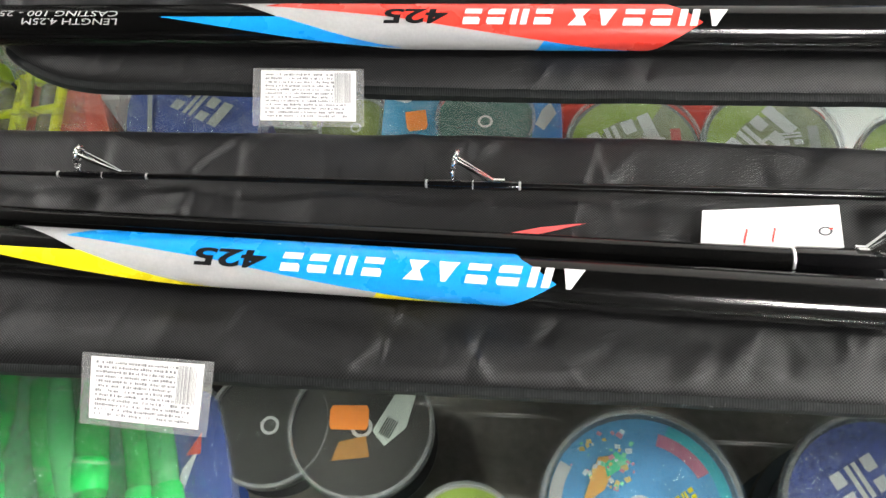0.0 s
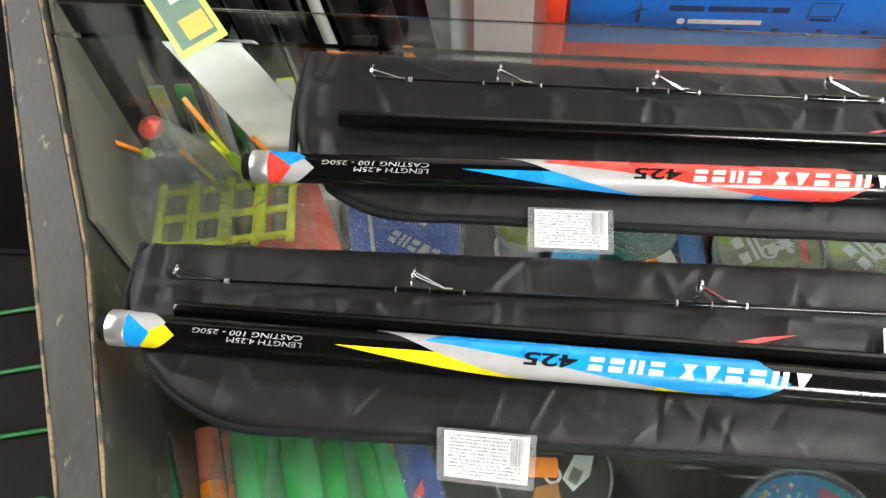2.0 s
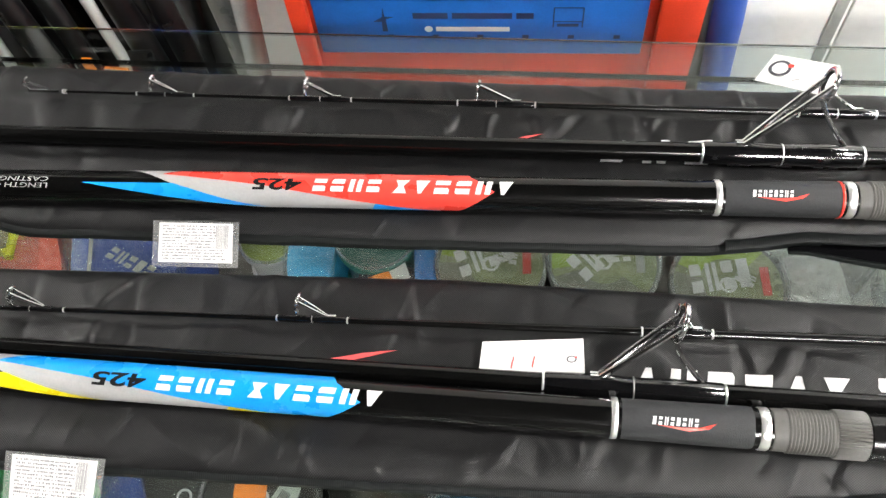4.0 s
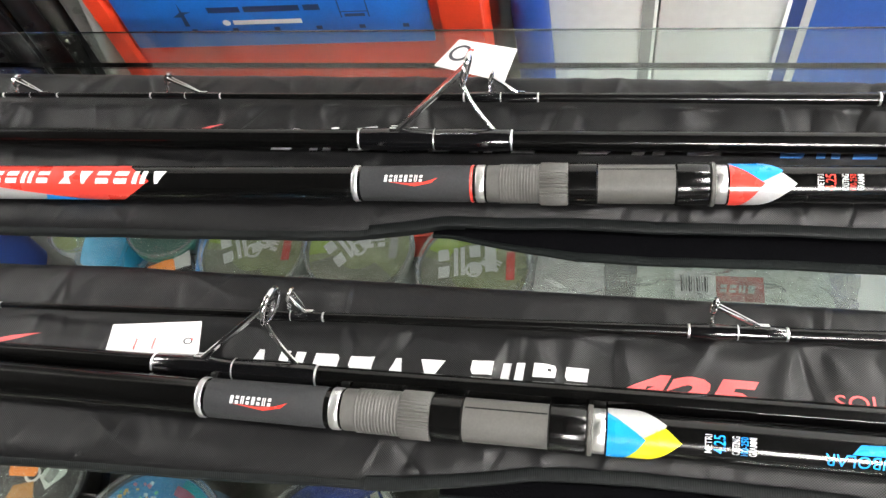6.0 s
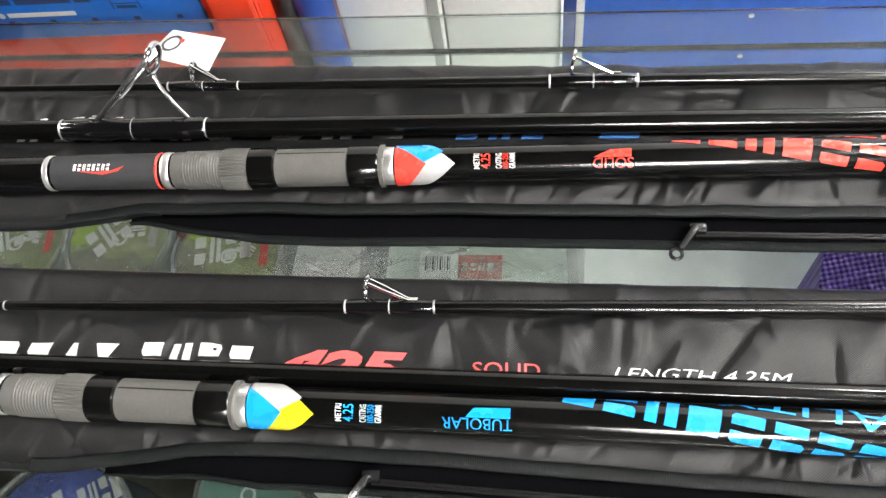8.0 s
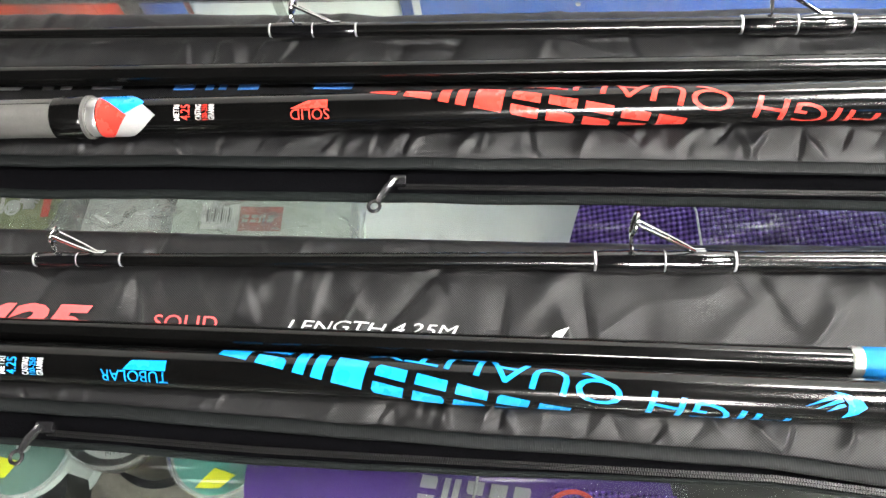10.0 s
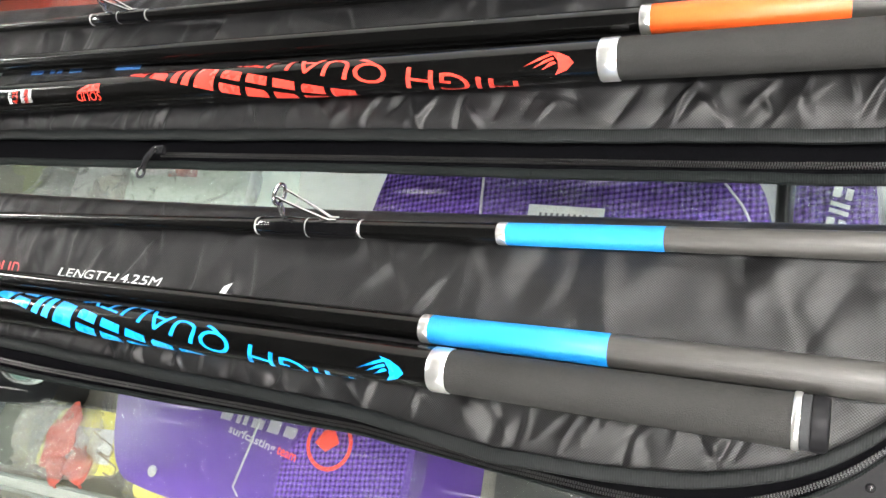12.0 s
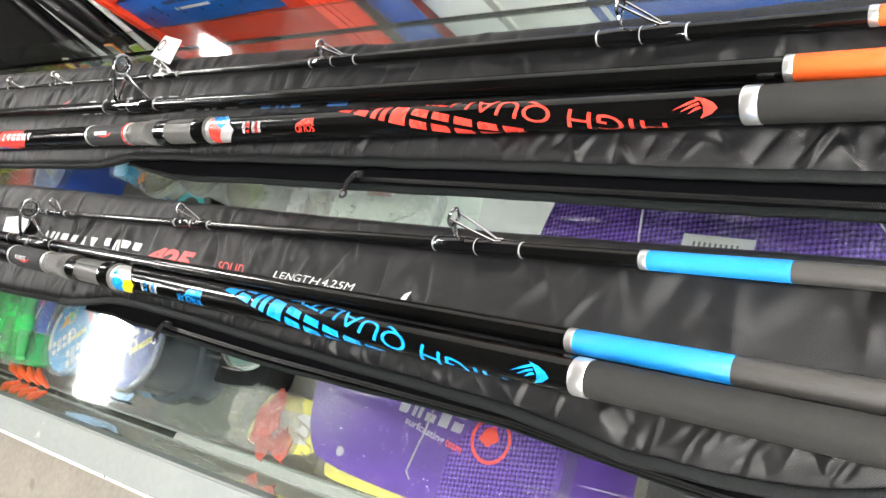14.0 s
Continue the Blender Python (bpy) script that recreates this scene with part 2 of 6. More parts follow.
# Black tape with the zip recess's shade put into colour and gloss.
M["zipblack"] = mat("zip_tape_shaded", (0.002, 0.002, 0.0025), 0.85, 0, 0.2, 200, 0.3, 900)
M["zipblack"].node_tree.nodes["Principled BSDF"].inputs["Specular IOR Level"].default_value = 0.02
M["lowtape"] = ribbed("black_lower_tape", (0.004, 0.0055, 0.0055), 0.0012, 0, 0.65, 0.00006, 0.10, 0.22)
M["teeth"] = mat("zip_teeth", (0.008, 0.008, 0.008), 0.4, 0.0, 0.2, 200)
M["teeth"].node_tree.nodes["Principled BSDF"].inputs["Specular IOR Level"].default_value = 0.5
M["print_white"] = mat("print_white", (0.62, 0.62, 0.62), 0.5, 0, 0.08, 120, 0.2, 900)
M["print_red"] = mat("print_red", (0.75, 0.10, 0.10), 0.5, 0, 0.08, 120, 0.2, 900)
M["print_blue"] = mat("print_blue", (0.05, 0.18, 0.50), 0.5, 0, 0.08, 120, 0.2, 900)
M["glass"] = glass_mat("counter_glass", (0.93, 0.97, 0.95))
M["dusty"] = dusty_glass("dusty_counter_glass", (0.93, 0.97, 0.95))
M["film"] = film_mat("clear_plastic_film", (1, 1, 1), 0.08, 40, 0.5, 0.02)
M["film3"] = film_mat("hazy_plastic_film", (0.98, 0.98, 0.98), 0.30, 38, 1.0, 0.12)
M["film2"] = film_mat("crinkled_plastic_film", (0.98, 0.99, 0.99), 0.17, 42, 0.9, 0.05)
# Diffuse haze whitens this clear rim in place of a highlight.
M["clear_rim"] = film_mat("clear_rim_highlight", (1, 1, 1), 0.20, 20, 0.2, 0.15)
M["laminate"] = film_mat("clear_tag_sleeve", (1, 1, 1), 0.12, 25, 0.5, 0.12)
M["paper"] = mat("white_paper", (0.66, 0.66, 0.65), 0.6, 0, 0.04, 60)
M["inklight"] = mat("pale_grey_print", (0.48, 0.48, 0.49), 0.6, 0, 0.2, 500)
M["ink"] = mat("grey_print", (0.17, 0.17, 0.18), 0.6, 0, 0.2, 500)
M["inkdark"] = mat("dark_print", (0.05, 0.05, 0.06), 0.6, 0, 0.1, 200)
M["alu"] = mat("white_aluminium_rail", (0.195, 0.21, 0.204), 0.6, 0.0, 0.06, 14, 0.08, 300, wear=((0.35, 0.35, 0.33), 30, 0.70))
M["worn"] = mat("worn_dark_frame", (0.036, 0.036, 0.031), 0.45, 0, 0.3, 18, 0.2, 200, wear=((0.17, 0.15, 0.11), 60, 0.66), stretch=(1.6, 0.7, 1))
M["wornedge"] = mat("bare_worn_edge", (0.20, 0.145, 0.08), 0.55, 0, 0.35, 40, 0.4, 200, wear=((0.05, 0.045, 0.035), 70, 0.52))
M["deck"] = mat("dark_shelf_board", (0.088, 0.081, 0.071), 0.5, 0, 0.3, 12, 0.1, 300, wear=((0.10, 0.10, 0.095), 80, 0.72))
M["white"] = mat("white_laminate", (0.84, 0.85, 0.83), 0.35, 0, 0.04, 8, 0.03, 200)
# Wall and ceiling tones are set dark to keep gloss reflections black.
M["wall"] = mat("dark_unseen_wall", (0.06, 0.06, 0.06), 0.7, 0, 0.05, 3, 0.2, 60)
M["ceil"] = mat("dark_unseen_ceiling", (0.014, 0.014, 0.014), 0.8, 0, 0.06, 4, 0.2, 80)
M["floor"] = mat("beige_floor", (0.34, 0.31, 0.265), 0.4, 0, 0.15, 5, 0.05, 100, wear=((0.25, 0.22, 0.18), 9, 0.68))
M["dark"] = mat("near_black_filler", (0.006, 0.006, 0.006), 0.7, 0, 0.3, 10)
M["lamp"] = lamp_mat("lamp_diffuser", LAMP)

for key, level in (("foam", 0.12), ("d_black", 0.10), ("darkgrip", 0.25), ("sleeve", 0.3), ("seat", 0.35), ("dark", 0.2), ("deck", 0.3)):
    M[key].node_tree.nodes["Principled BSDF"].inputs["Specular IOR Level"].default_value = level


def tint(name, c, rough=0.4, **k):
    """One shared plain-coloured plastic or card per colour name."""
    if name not in M:
        M[name] = mat(name, c, rough, 0, 0.1, 50, 0.06, 300, **k)
    return M[name]


RED = tint("red_plastic", (0.58, 0.040, 0.012), 0.35)
SIGNBLUE = tint("sign_blue", (0.006, 0.10, 0.40), 0.4)
LIME = tint("lime_label", (0.30, 0.42, 0.05), 0.4)
YEL = tint("yellow_plastic", (0.80, 0.84, 0.02), 0.35)
GREEN = tint("green_plastic", (0.02, 0.42, 0.10), 0.3)
NAVY = tint("navy_card", (0.02, 0.05, 0.22), 0.4)
BLUEC = tint("bright_blue_card", (0.03, 0.22, 0.62), 0.35)
CYAN = tint("cyan_card", (0.03, 0.26, 0.46), 0.4)
ORANGE = tint("orange_sticker", (0.85, 0.25, 0.02), 0.5)
PURPLE = ribbed("purple_mesh", (0.085, 0.034, 0.235), 0.0052, 0.0058, 0.45, 0.0010, 0.4, 0.7, turn=40)
PURPLEC = tint("purple_card", (0.070, 0.030, 0.19), 0.35)
BLACKP = tint("black_plastic", (0.006, 0.006, 0.007), 0.3)
GREYC = tint("grey_card", (0.33, 0.34, 0.32), 0.5)
BROWN = tint("brown_card", (0.16, 0.12, 0.09), 0.5)
OLIVE = tint("olive_label", (0.20, 0.24, 0.04), 0.35)
REDC = tint("red_card", (0.55, 0.06, 0.04), 0.4)
TEAL = tint("teal_tin", (0.03, 0.16, 0.13), 0.35)
LGREEN = tint("pale_green_card", (0.56, 0.62, 0.56), 0.45)


# ---- building helpers ----
def link(name, bm, material, parent=None, smooth=True):
    me = bpy.data.meshes.new(name)
    bm.to_mesh(me)
    bm.free()
    me.materials.append(material)
    if smooth:
        me.shade_smooth()
        me.set_sharp_from_angle(angle=radians(38))
    ob = new(name, me)
    if parent:
        ob.parent = parent
    return ob


def part(name, bm, material, parent, label="", smooth=True):
    ob = link(name, bm, material, parent, smooth)
    return tagged(ob, label)


def thing(name, label, category, m=None, group="", kind=""):
    ob = new(name)
    ob.empty_display_size = 0.02
    if m is not None:
        ob.matrix_basis = m
    return tagged(ob, label, category, group, kind)


def box(x0, x1, y0, y1, z0, z1, bevel=0.0, seg=2):
    bm = bmesh.new()
    bmesh.ops.create_cube(bm, size=1)
    for v in bm.verts:
        v.co = Vector((x0 + (v.co.x + 0.5) * (x1 - x0), y0 + (v.co.y + 0.5) * (y1 - y0), z0 + (v.co.z + 0.5) * (z1 - z0)))
    if bevel:
        bmesh.ops.bevel(bm, geom=list(bm.edges), offset=bevel, segments=seg, affect="EDGES", profile=0.6)
    return bm


def prism(points, z0, z1, bevel=0.0):
    """Upright slab over a plan polygon."""
    bm = bmesh.new()
    f = bm.faces.new([bm.verts.new((x, y, z0)) for x, y in points])
    got = bmesh.ops.extrude_face_region(bm, geom=[f])
    for v in got["geom"]:
        if isinstance(v, bmesh.types.BMVert):
            v.co.z = z1
    bmesh.ops.recalc_face_normals(bm, faces=bm.faces)
    if bevel:
        bmesh.ops.bevel(bm, geom=list(bm.edges), offset=bevel, segments=2, affect="EDGES")
    return bm


def lathe(profile, seg=48, axis="x", bm=None, centre=(0, 0, 0)):
    """Turned body: profile rows (along, radius) round the x or z axis."""
    bm = bm or bmesh.new()
    rings = []
    for s, r in profile:
        ring = []
        for k in range(seg):
            a = 2 * math.pi * k / seg
            p = (s, r * math.cos(a), r * math.sin(a)) if axis == "x" else (r * math.cos(a), r * math.sin(a), s)
            ring.append(bm.verts.new(Vector(p) + Vector(centre)))
        rings.append(ring)
    for a, b in zip(rings, rings[1:]):
        for k in range(seg):
            bm.faces.new((a[k], a[(k + 1) % seg], b[(k + 1) % seg], b[k]))
    bm.faces.new(rings[0])
    bm.faces.new(rings[-1])
    bmesh.ops.recalc_face_normals(bm, faces=bm.faces)
    return bm


def tube(points, r, seg=10, bm=None, closed=False):
    """Round wire through points."""
    bm = bm or bmesh.new()
    P = [Vector(p) for p in points]
    rings = []
    n = len(P)
    up = None
    for i, p in enumerate(P):
        a = P[(i - 1) % n] if (closed or i) else p
        b = P[(i + 1) % n] if (closed or i < n - 1) else p
        d = (b - a).normalized()
        if up is None:
            up = d.orthogonal().normalized()
        up = (up - d * up.dot(d)).normalized()
        side = d.cross(up)
        rr = r[i] if isinstance(r, (list, tuple)) else r
        rings.append([bm.verts.new(p + up * rr * math.cos(2 * math.pi * k / seg) + side * rr * math.sin(2 * math.pi * k / seg)) for k in range(seg)])
    pairs = list(zip(rings, rings[1:])) + ([(rings[-1], rings[0])] if closed else [])
    for a, b in pairs:
        for k in range(seg):
            bm.faces.new((a[k], a[(k + 1) % seg], b[(k + 1) % seg], b[k]))
    if not closed:
        bm.faces.new(rings[0][::-1])
        bm.faces.new(rings[-1])
    bmesh.ops.recalc_face_normals(bm, faces=bm.faces)
    return bm


def arc(p, q, lift, n=10):
    """Bowed line from p to q."""
    p, q, lift = Vector(p), Vector(q), Vector(lift)
    return [p.lerp(q, i / n) + lift * math.sin(math.pi * i / n) for i in range(n + 1)]


def flat_text(s, slant=0.0, bold=0.0):
    """Lettering in the built-in font as a flat mesh, scaled to a unit box."""
    cu = bpy.data.curves.new("lettering", "FONT")
    cu.body = s
    cu.shear = slant
    cu.offset = bold
    cu.resolution_u = 3
    tmp = new("lettering", cu)
    bpy.context.view_layer.update()
    me = bpy.data.meshes.new_from_object(tmp.evaluated_get(bpy.context.evaluated_depsgraph_get()))
    bpy.data.objects.remove(tmp)
    bm = bmesh.new()
    bm.from_mesh(me)
    bpy.data.meshes.remove(me)
    xs = [v.co.x for v in bm.verts]
    ys = [v.co.y for v in bm.verts]
    x0, y0, w, h = min(xs), min(ys), max(xs) - min(xs), max(ys) - min(ys)
    for v in bm.verts:
        v.co = Vector(((v.co.x - x0) / w, (v.co.y - y0) / h, 0))
    return bm


def polys(shapes):
    """Flat mesh of plain outlines."""
    bm = bmesh.new()
    for sh in shapes:
        bm.faces.new([bm.verts.new((x, y, 0)) for x, y in sh])
    bmesh.ops.recalc_face_normals(bm, faces=bm.faces)
    bmesh.ops.triangulate(bm, faces=bm.faces)
    return bm


PLAIN = {
    "T": [[(0.02, 0), (0.98, 0), (0.66, 1), (0.44, 1)]],
    "X": [[(0, 0), (0.96, 0), (0.66, 0.5), (1, 1), (0.04, 1), (0.34, 0.5)]],
    "E": [[(0, 0), (0.90, 0), (1, 0.12), (1, 0.40), (0, 0.40)], [(0, 0.60), (1, 0.60), (1, 0.88), (0.90, 1), (0, 1)]],
    "P": [[(0, 0), (1, 0), (1, 0.36), (0, 0.36)], [(0.12, 0.58), (1, 0.58), (1, 1), (0, 1), (0, 0.70)]],
    "H": [[(0, 0), (0.38, 0), (0.38, 1), (0, 1)], [(0.62, 0), (1, 0), (1, 1), (0.62, 1)]],
    "B": [[(0, 0), (1, 0), (1, 1), (0, 1)]],
}


def blocks(row, slant=0.15, gap=0.14):
    """A row of plain bars and wedges in a unit box, in place of a trade name: a count of bars or a string of shape keys."""
    keys = row if isinstance(row, str) else ("EHPB" * 3)[:row] if row > 1 else "B"
    w = 1.0 / len(keys)
    out = []
    for i, key in enumerate(keys):
        if key == " ":
            continue
        a, s = i * w + w * gap / 2, slant * w
        d = w * (1 - gap) - s
        for sh in PLAIN[key]:
            out.append([(a + d * u + s * v, v) for u, v in sh])
    return polys(out)


def cut_rows(bm, step):
    ys = [v.co.y for v in bm.verts]
    y = min(ys) + step
    while y < max(ys):
        bmesh.ops.bisect_plane(bm, geom=list(bm.verts) + list(bm.edges) + list(bm.faces), plane_co=(0, y, 0), plane_no=(0, 1, 0))
        y += step


def cut_cols(bm, step):
    xs = [v.co.x for v in bm.verts]
    x = min(xs) + step
    while x < max(xs):
        bmesh.ops.bisect_plane(bm, geom=list(bm.verts) + list(bm.edges) + list(bm.faces), plane_co=(x, 0, 0), plane_no=(1, 0, 0))
        x += step


# ---- room ----
CX0, CX1 = -5.0, 4.0
CY0, CY1 = -4.0, 3.2
CEIL = 2.7
tagged(link("floor", box(CX0, CX1, CY0, CY1, -0.1, 0), M["floor"]), "beige worn vinyl shop floor", "floor", kind="structure")
# Ceiling and walls stay out of view; they close the room darkly.
tagged(link("ceiling", box(CX0, CX1, CY0, CY1, CEIL, CEIL + 0.1), M["ceil"]), "unseen shop ceiling, kept dark for reflections", "ceiling", kind="structure")
for nm, dims in (("wall_north", (CX0, CX1, CY1, CY1 + 0.15)), ("wall_south", (CX0, CX1, CY0 - 0.15, CY0)), ("wall_east", (CX1, CX1 + 0.15, CY0, CY1)), ("wall_west", (CX0 - 0.15, CX0, CY0, CY1))):
    tagged(link(nm, box(*dims, 0, CEIL), M["wall"]), "unseen shop wall, kept dark for reflections", "wall", kind="structure")

# Lamps at x 3.2 are added fill; the other columns follow reflections.
first = None
for px in (-2.74, 1.40, 3.2):
    for py in (-0.11 if px < 0 else -0.28, 1.48):
        at = pose(px, py, CEIL - 0.002)
        if first is None:
            first = thing("ceiling_light", "white oblong ceiling panel lamp, lit; several copies are added fill", "ceiling lamp", at, "ceiling panel lamps")
            fr = bmesh.new()
            for d in ((-0.15, 0.15, -0.31, -0.29), (-0.15, 0.15, 0.29, 0.31), (-0.15, -0.13, -0.29, 0.29), (0.13, 0.15, -0.29, 0.29)):
                b2 = box(*d, -0.03, 0)
                me = bpy.data.meshes.new("rim")
                b2.to_mesh(me)
                b2.free()
                fr.from_mesh(me)
                bpy.data.meshes.remove(me)
            part("frame", fr, M["alu"], first)
            part("diffuser", box(-0.13, 0.13, -0.29, 0.29, -0.022, -0.012), M["lamp"], first, "glowing white diffuser")
        else:
            copy_thing(first, at)
# Three more lamps added to the south to brighten upright white surfaces.
for px, py in ((0.8, -2.3), (2.2, -2.3), (1.0, -3.2)):
    copy_thing(first, pose(px, py, CEIL - 0.002, 0, 0, 90))

# ---- display counter ----
GT = 0.95
SK = math.tan(radians(-1.9))


def rear(x, y):
    return (x, y + SK * x)


counter = thing("display_counter", "glass-topped shop display counter with white metal front rail", "display counter", pose(0, 0, 0))
top_plan = [(-0.752, rear(0, 0.163)[1] + 0.014), rear(1.25, 0.163), (1.25, -0.31), (-0.582, -0.285), (-0.6592, -0.055)]
top = part("glass_top", prism(top_plan, GT - 0.006, GT, 0.0008), M["dusty"], counter, "clear glass top with scratches", smooth=False)
top.visible_shadow = False
back = part("rear_glass", prism([(-0.755, 0.142), (1.25, 0.142 + SK * 1.25 - 0.012), (1.25, 0.148 + SK * 1.25 - 0.012), (-0.755, 0.148)], 0.30, GT - 0.0065, 0.0006), M["glass"], counter, "upright clear rear glass", smooth=False)
back.visible_shadow = False
rail = part("front_rail", prism([(-0.574, -0.281), (1.25, -0.297), (1.25, -0.330), (-0.574, -0.312)], GT - 0.035, GT + 0.003, 0.002), M["alu"], counter, "scuffed white aluminium front rail")
part("rail_lip", prism([(-0.574, -0.3125), (1.25, -0.3305), (1.25, -0.3345), (-0.574, -0.3165)], GT - 0.05, GT - 0.006, 0.001), M["silver"], counter)
front = part("front_glass", prism([(-0.60, -0.292), (1.25, -0.309), (1.25, -0.303), (-0.60, -0.286)], 0.30, GT - 0.036, 0.0006), M["glass"], counter, smooth=False)
front.visible_shadow = False
DECK = 0.69
part("shelf", prism([(-0.78, 0.14), (1.25, 0.10), (1.25, -0.295), (-0.60, -0.28)], DECK - 0.012, DECK, 0.001), M["deck"], counter, "dark dusty shelf board")
part("shelf_strip", tube([(-0.60, -0.281, DECK + 0.006), (1.24, -0.293, DECK + 0.006)], 0.0020, 8), M["alu"], counter, "thin metal shelf edge")
part("plinth", prism([(-0.74, 0.13), (1.25, 0.09), (1.25, -0.30), (-0.58, -0.29)], 0.0, 0.30, 0.003), M["white"], counter)
part("end_panel", prism([(1.25, 0.12), (1.27, 0.12), (1.27, -0.31), (1.25, -0.31)], 0.30, GT - 0.007, 0.001), M["white"], counter)

# worn dark frame at the counter's slanted end
bar = thing("end_frame", "dark painted frame bar with worn bare edges and chips", "counter frame")
EDGE = [(-0.772, 0.200), (-0.660, -0.055), (-0.587, -0.270), (-0.577, -0.300)]
part("bar", prism([(-0.803, 0.200)] + EDGE + [(-0.606, -0.300), (-0.626, -0.240), (-0.698, -0.057)], 0.30, GT + 0.002, 0.002), M["worn"], bar)
for line in (EDGE, [(-0.803, 0.200), (-0.698, -0.057), (-0.626, -0.240), (-0.606, -0.300)]):
    pts, rr = [], []
    for (xa, ya), (xb, yb) in zip(line, line[1:]):
        for k in range(24):
            u = k / 24
            w = noise.noise(Vector((xa + (xb - xa) * u, (ya + (yb - ya) * u) * 40, 1.3)))
            pts.append((xa + (xb - xa) * u + 0.0008 * w, ya + (yb - ya) * u, GT + 0.0014))
            rr.append(0.0014 + 0.0009 * w)
    part("worn_edge", tube(pts, rr, 8), M["wornedge"], bar, "bare yellowish worn edge")
part("inner_panel", prism([(-0.768, 0.196), (-0.672, -0.022), (-0.668, -0.020), (-0.764, 0.197)], 0.70, GT - 0.012, 0.0005), tint("beige_panel", (0.12, 0.11, 0.092), 0.6), bar, "plain beige inner panel")


# ---- rod bags ----
def smooth_step(a, b, x):
    t = min(1, max(0, (x - a) / (b - a)))
    return t * t * (3 - 2 * t)


def lerp_rows(rows, x):
    if x <= rows[0][0]:
        return rows[0][1]
    for (a, u), (b, v) in zip(rows, rows[1:]):
        if x <= b:
            return u + (v - u) * (x - a) / (b - a)
    return rows[-1][1]


class Bag:
    """A long padded cloth bag: plan from two edge lines, rounded ends, folds."""

    def __init__(self, x0, x1, back_rows, front_rows, rods, seed, left_round, right_round, thick=0.0125, square=1.9):
        self.x0, self.x1, self.b, self.f, self.thick = x0, x1, back_rows, front_rows, thick
        self.lr, self.rr = left_round, right_round
        self.rods, self.square = rods, square
        self.at, self.close = None, []
        rnd = random.Random(seed)
        self.folds = []
        for _ in range(340):
            x = rnd.uniform(x0 + 0.03, x1 - 0.01)
            calm = 1 - 0.55 * smooth_step(0.25, -0.05, x)
            if rnd.random() < 0.55:
                if rnd.random() > calm:
                    continue
                v, sl, wd, ln, am = rnd.uniform(0.03, 0.24), rnd.choice((-1, -1, 1)) * rnd.uniform(0.15, 0.85), rnd.uniform(0.0024, 0.0060), rnd.uniform(0.007, 0.017), rnd.uniform(0.0010, 0.0032) * calm
            else:
                v, sl, wd, ln, am = rnd.uniform(0.45, 0.97), rnd.uniform(-0.8, 0.6), rnd.uniform(0.005, 0.013), rnd.uniform(0.010, 0.030), rnd.uniform(0.0006, 0.0026)
            self.folds.append((x, v, sl, wd, ln, am * rnd.choice((-1, 1, 1)), rnd.choice((0.3, 0.45, 0.8))))

    def edge(self, x):
        yb, yf = lerp_rows(self.b, x), lerp_rows(self.f, x)
        for d, (cx, k) in ((x - self.x0, self.lr), (self.x1 - x, self.rr)):
            if d < cx:
                e = (1 - (1 - max(0.0, d) / cx) ** 2.3) ** 0.5
                mid = yb + (yf - yb) * k
                yf = mid + (yf - mid) * e
                yb = mid + (yb - mid) * min(1, e * (self.square if d == x - self.x0 else 1.9) + 0.1)
        return yf, yb

    def height(self, x, y):
        yf, yb = self.edge(x)
        v = (y - yf) / max(1e-4, yb - yf)
        w = min(max(v, 0), 1)
        side = (1 - abs(2 * w - 1) ** 9) ** 0.5
        end = min(1, max(0, (x - self.x0) / 0.012), max(0, (self.x1 - x) / 0.012))
        h = self.thick * side * (0.25 + 0.75 * min(1, max(0, end)) ** 0.5)
        fold = 0
        if x != self.at:
            self.at, self.close = x, [g for g in self.folds if abs(x - g[0]) < 0.05]
        for fx, fv, sl, wd, ln, am, lop in self.close:
            dx = x - fx
            dy = y - (yf + fv * (yb - yf))
            c, s = math.cos(sl), math.sin(sl)
            u, t = dx * c + dy * s, -dx * s + dy * c
            if abs(u) > 4 * wd or abs(t) > 3 * ln:
                continue
            w2 = wd if u < 0 else wd * lop
            fold += am * math.exp(-abs(u / w2) ** 1.8 - (t / ln) ** 2)
        d = x - self.x0
        fold += -0.0034 * math.exp(-((d - 0.020 - 0.004 * math.sin(y * 60)) / 0.006) ** 2) + 0.001 * math.exp(-((d - 0.036) / 0.008) ** 2)
        ridge = 1 - abs(noise.noise(Vector((x * 16 + y * 14, y * 22 - x * 5, 9.3))))
        fold += 0.0011 * ridge ** 6 - 0.0006 + 0.0010 * noise.noise(Vector((x * 22, y * 34, 3.1))) + 0.00022 * noise.noise(Vector((x * 90, y * 90, 7.7)))
        near = 1.0
        for y0, sl, r in self.rods:
            near = min(near, smooth_step(r * 0.3, r * 1.5, abs(y - (y0 + sl * x))))
        return GT + 0.0006 + max(0.0004, h + fold * side * near - 0.0003)

    def mesh(self, nx=1150, nv=96):
        verts, faces = [], []
        for i in range(nx + 1):
            x = self.x0 + (self.x1 - self.x0) * i / nx
            yf, yb = self.edge(x)
            for j in range(nv + 1):
                w = 0.5 - 0.5 * math.cos(math.pi * j / nv)
                w = 0.35 * w + 0.65 * j / nv
                y = yf + (yb - yf) * w
                z = GT + 0.0006 if j in (0, nv) or i in (0, nx) else self.height(x, y)
                verts.append((x, y, z))
        for i in range(nx):
            for j in range(nv):
                a = i * (nv + 1) + j
                faces.append((a, a + nv + 1, a + nv + 2, a + 1))
        n = len(verts)
        for i in range(nx + 1):
            x = self.x0 + (self.x1 - self.x0) * i / nx
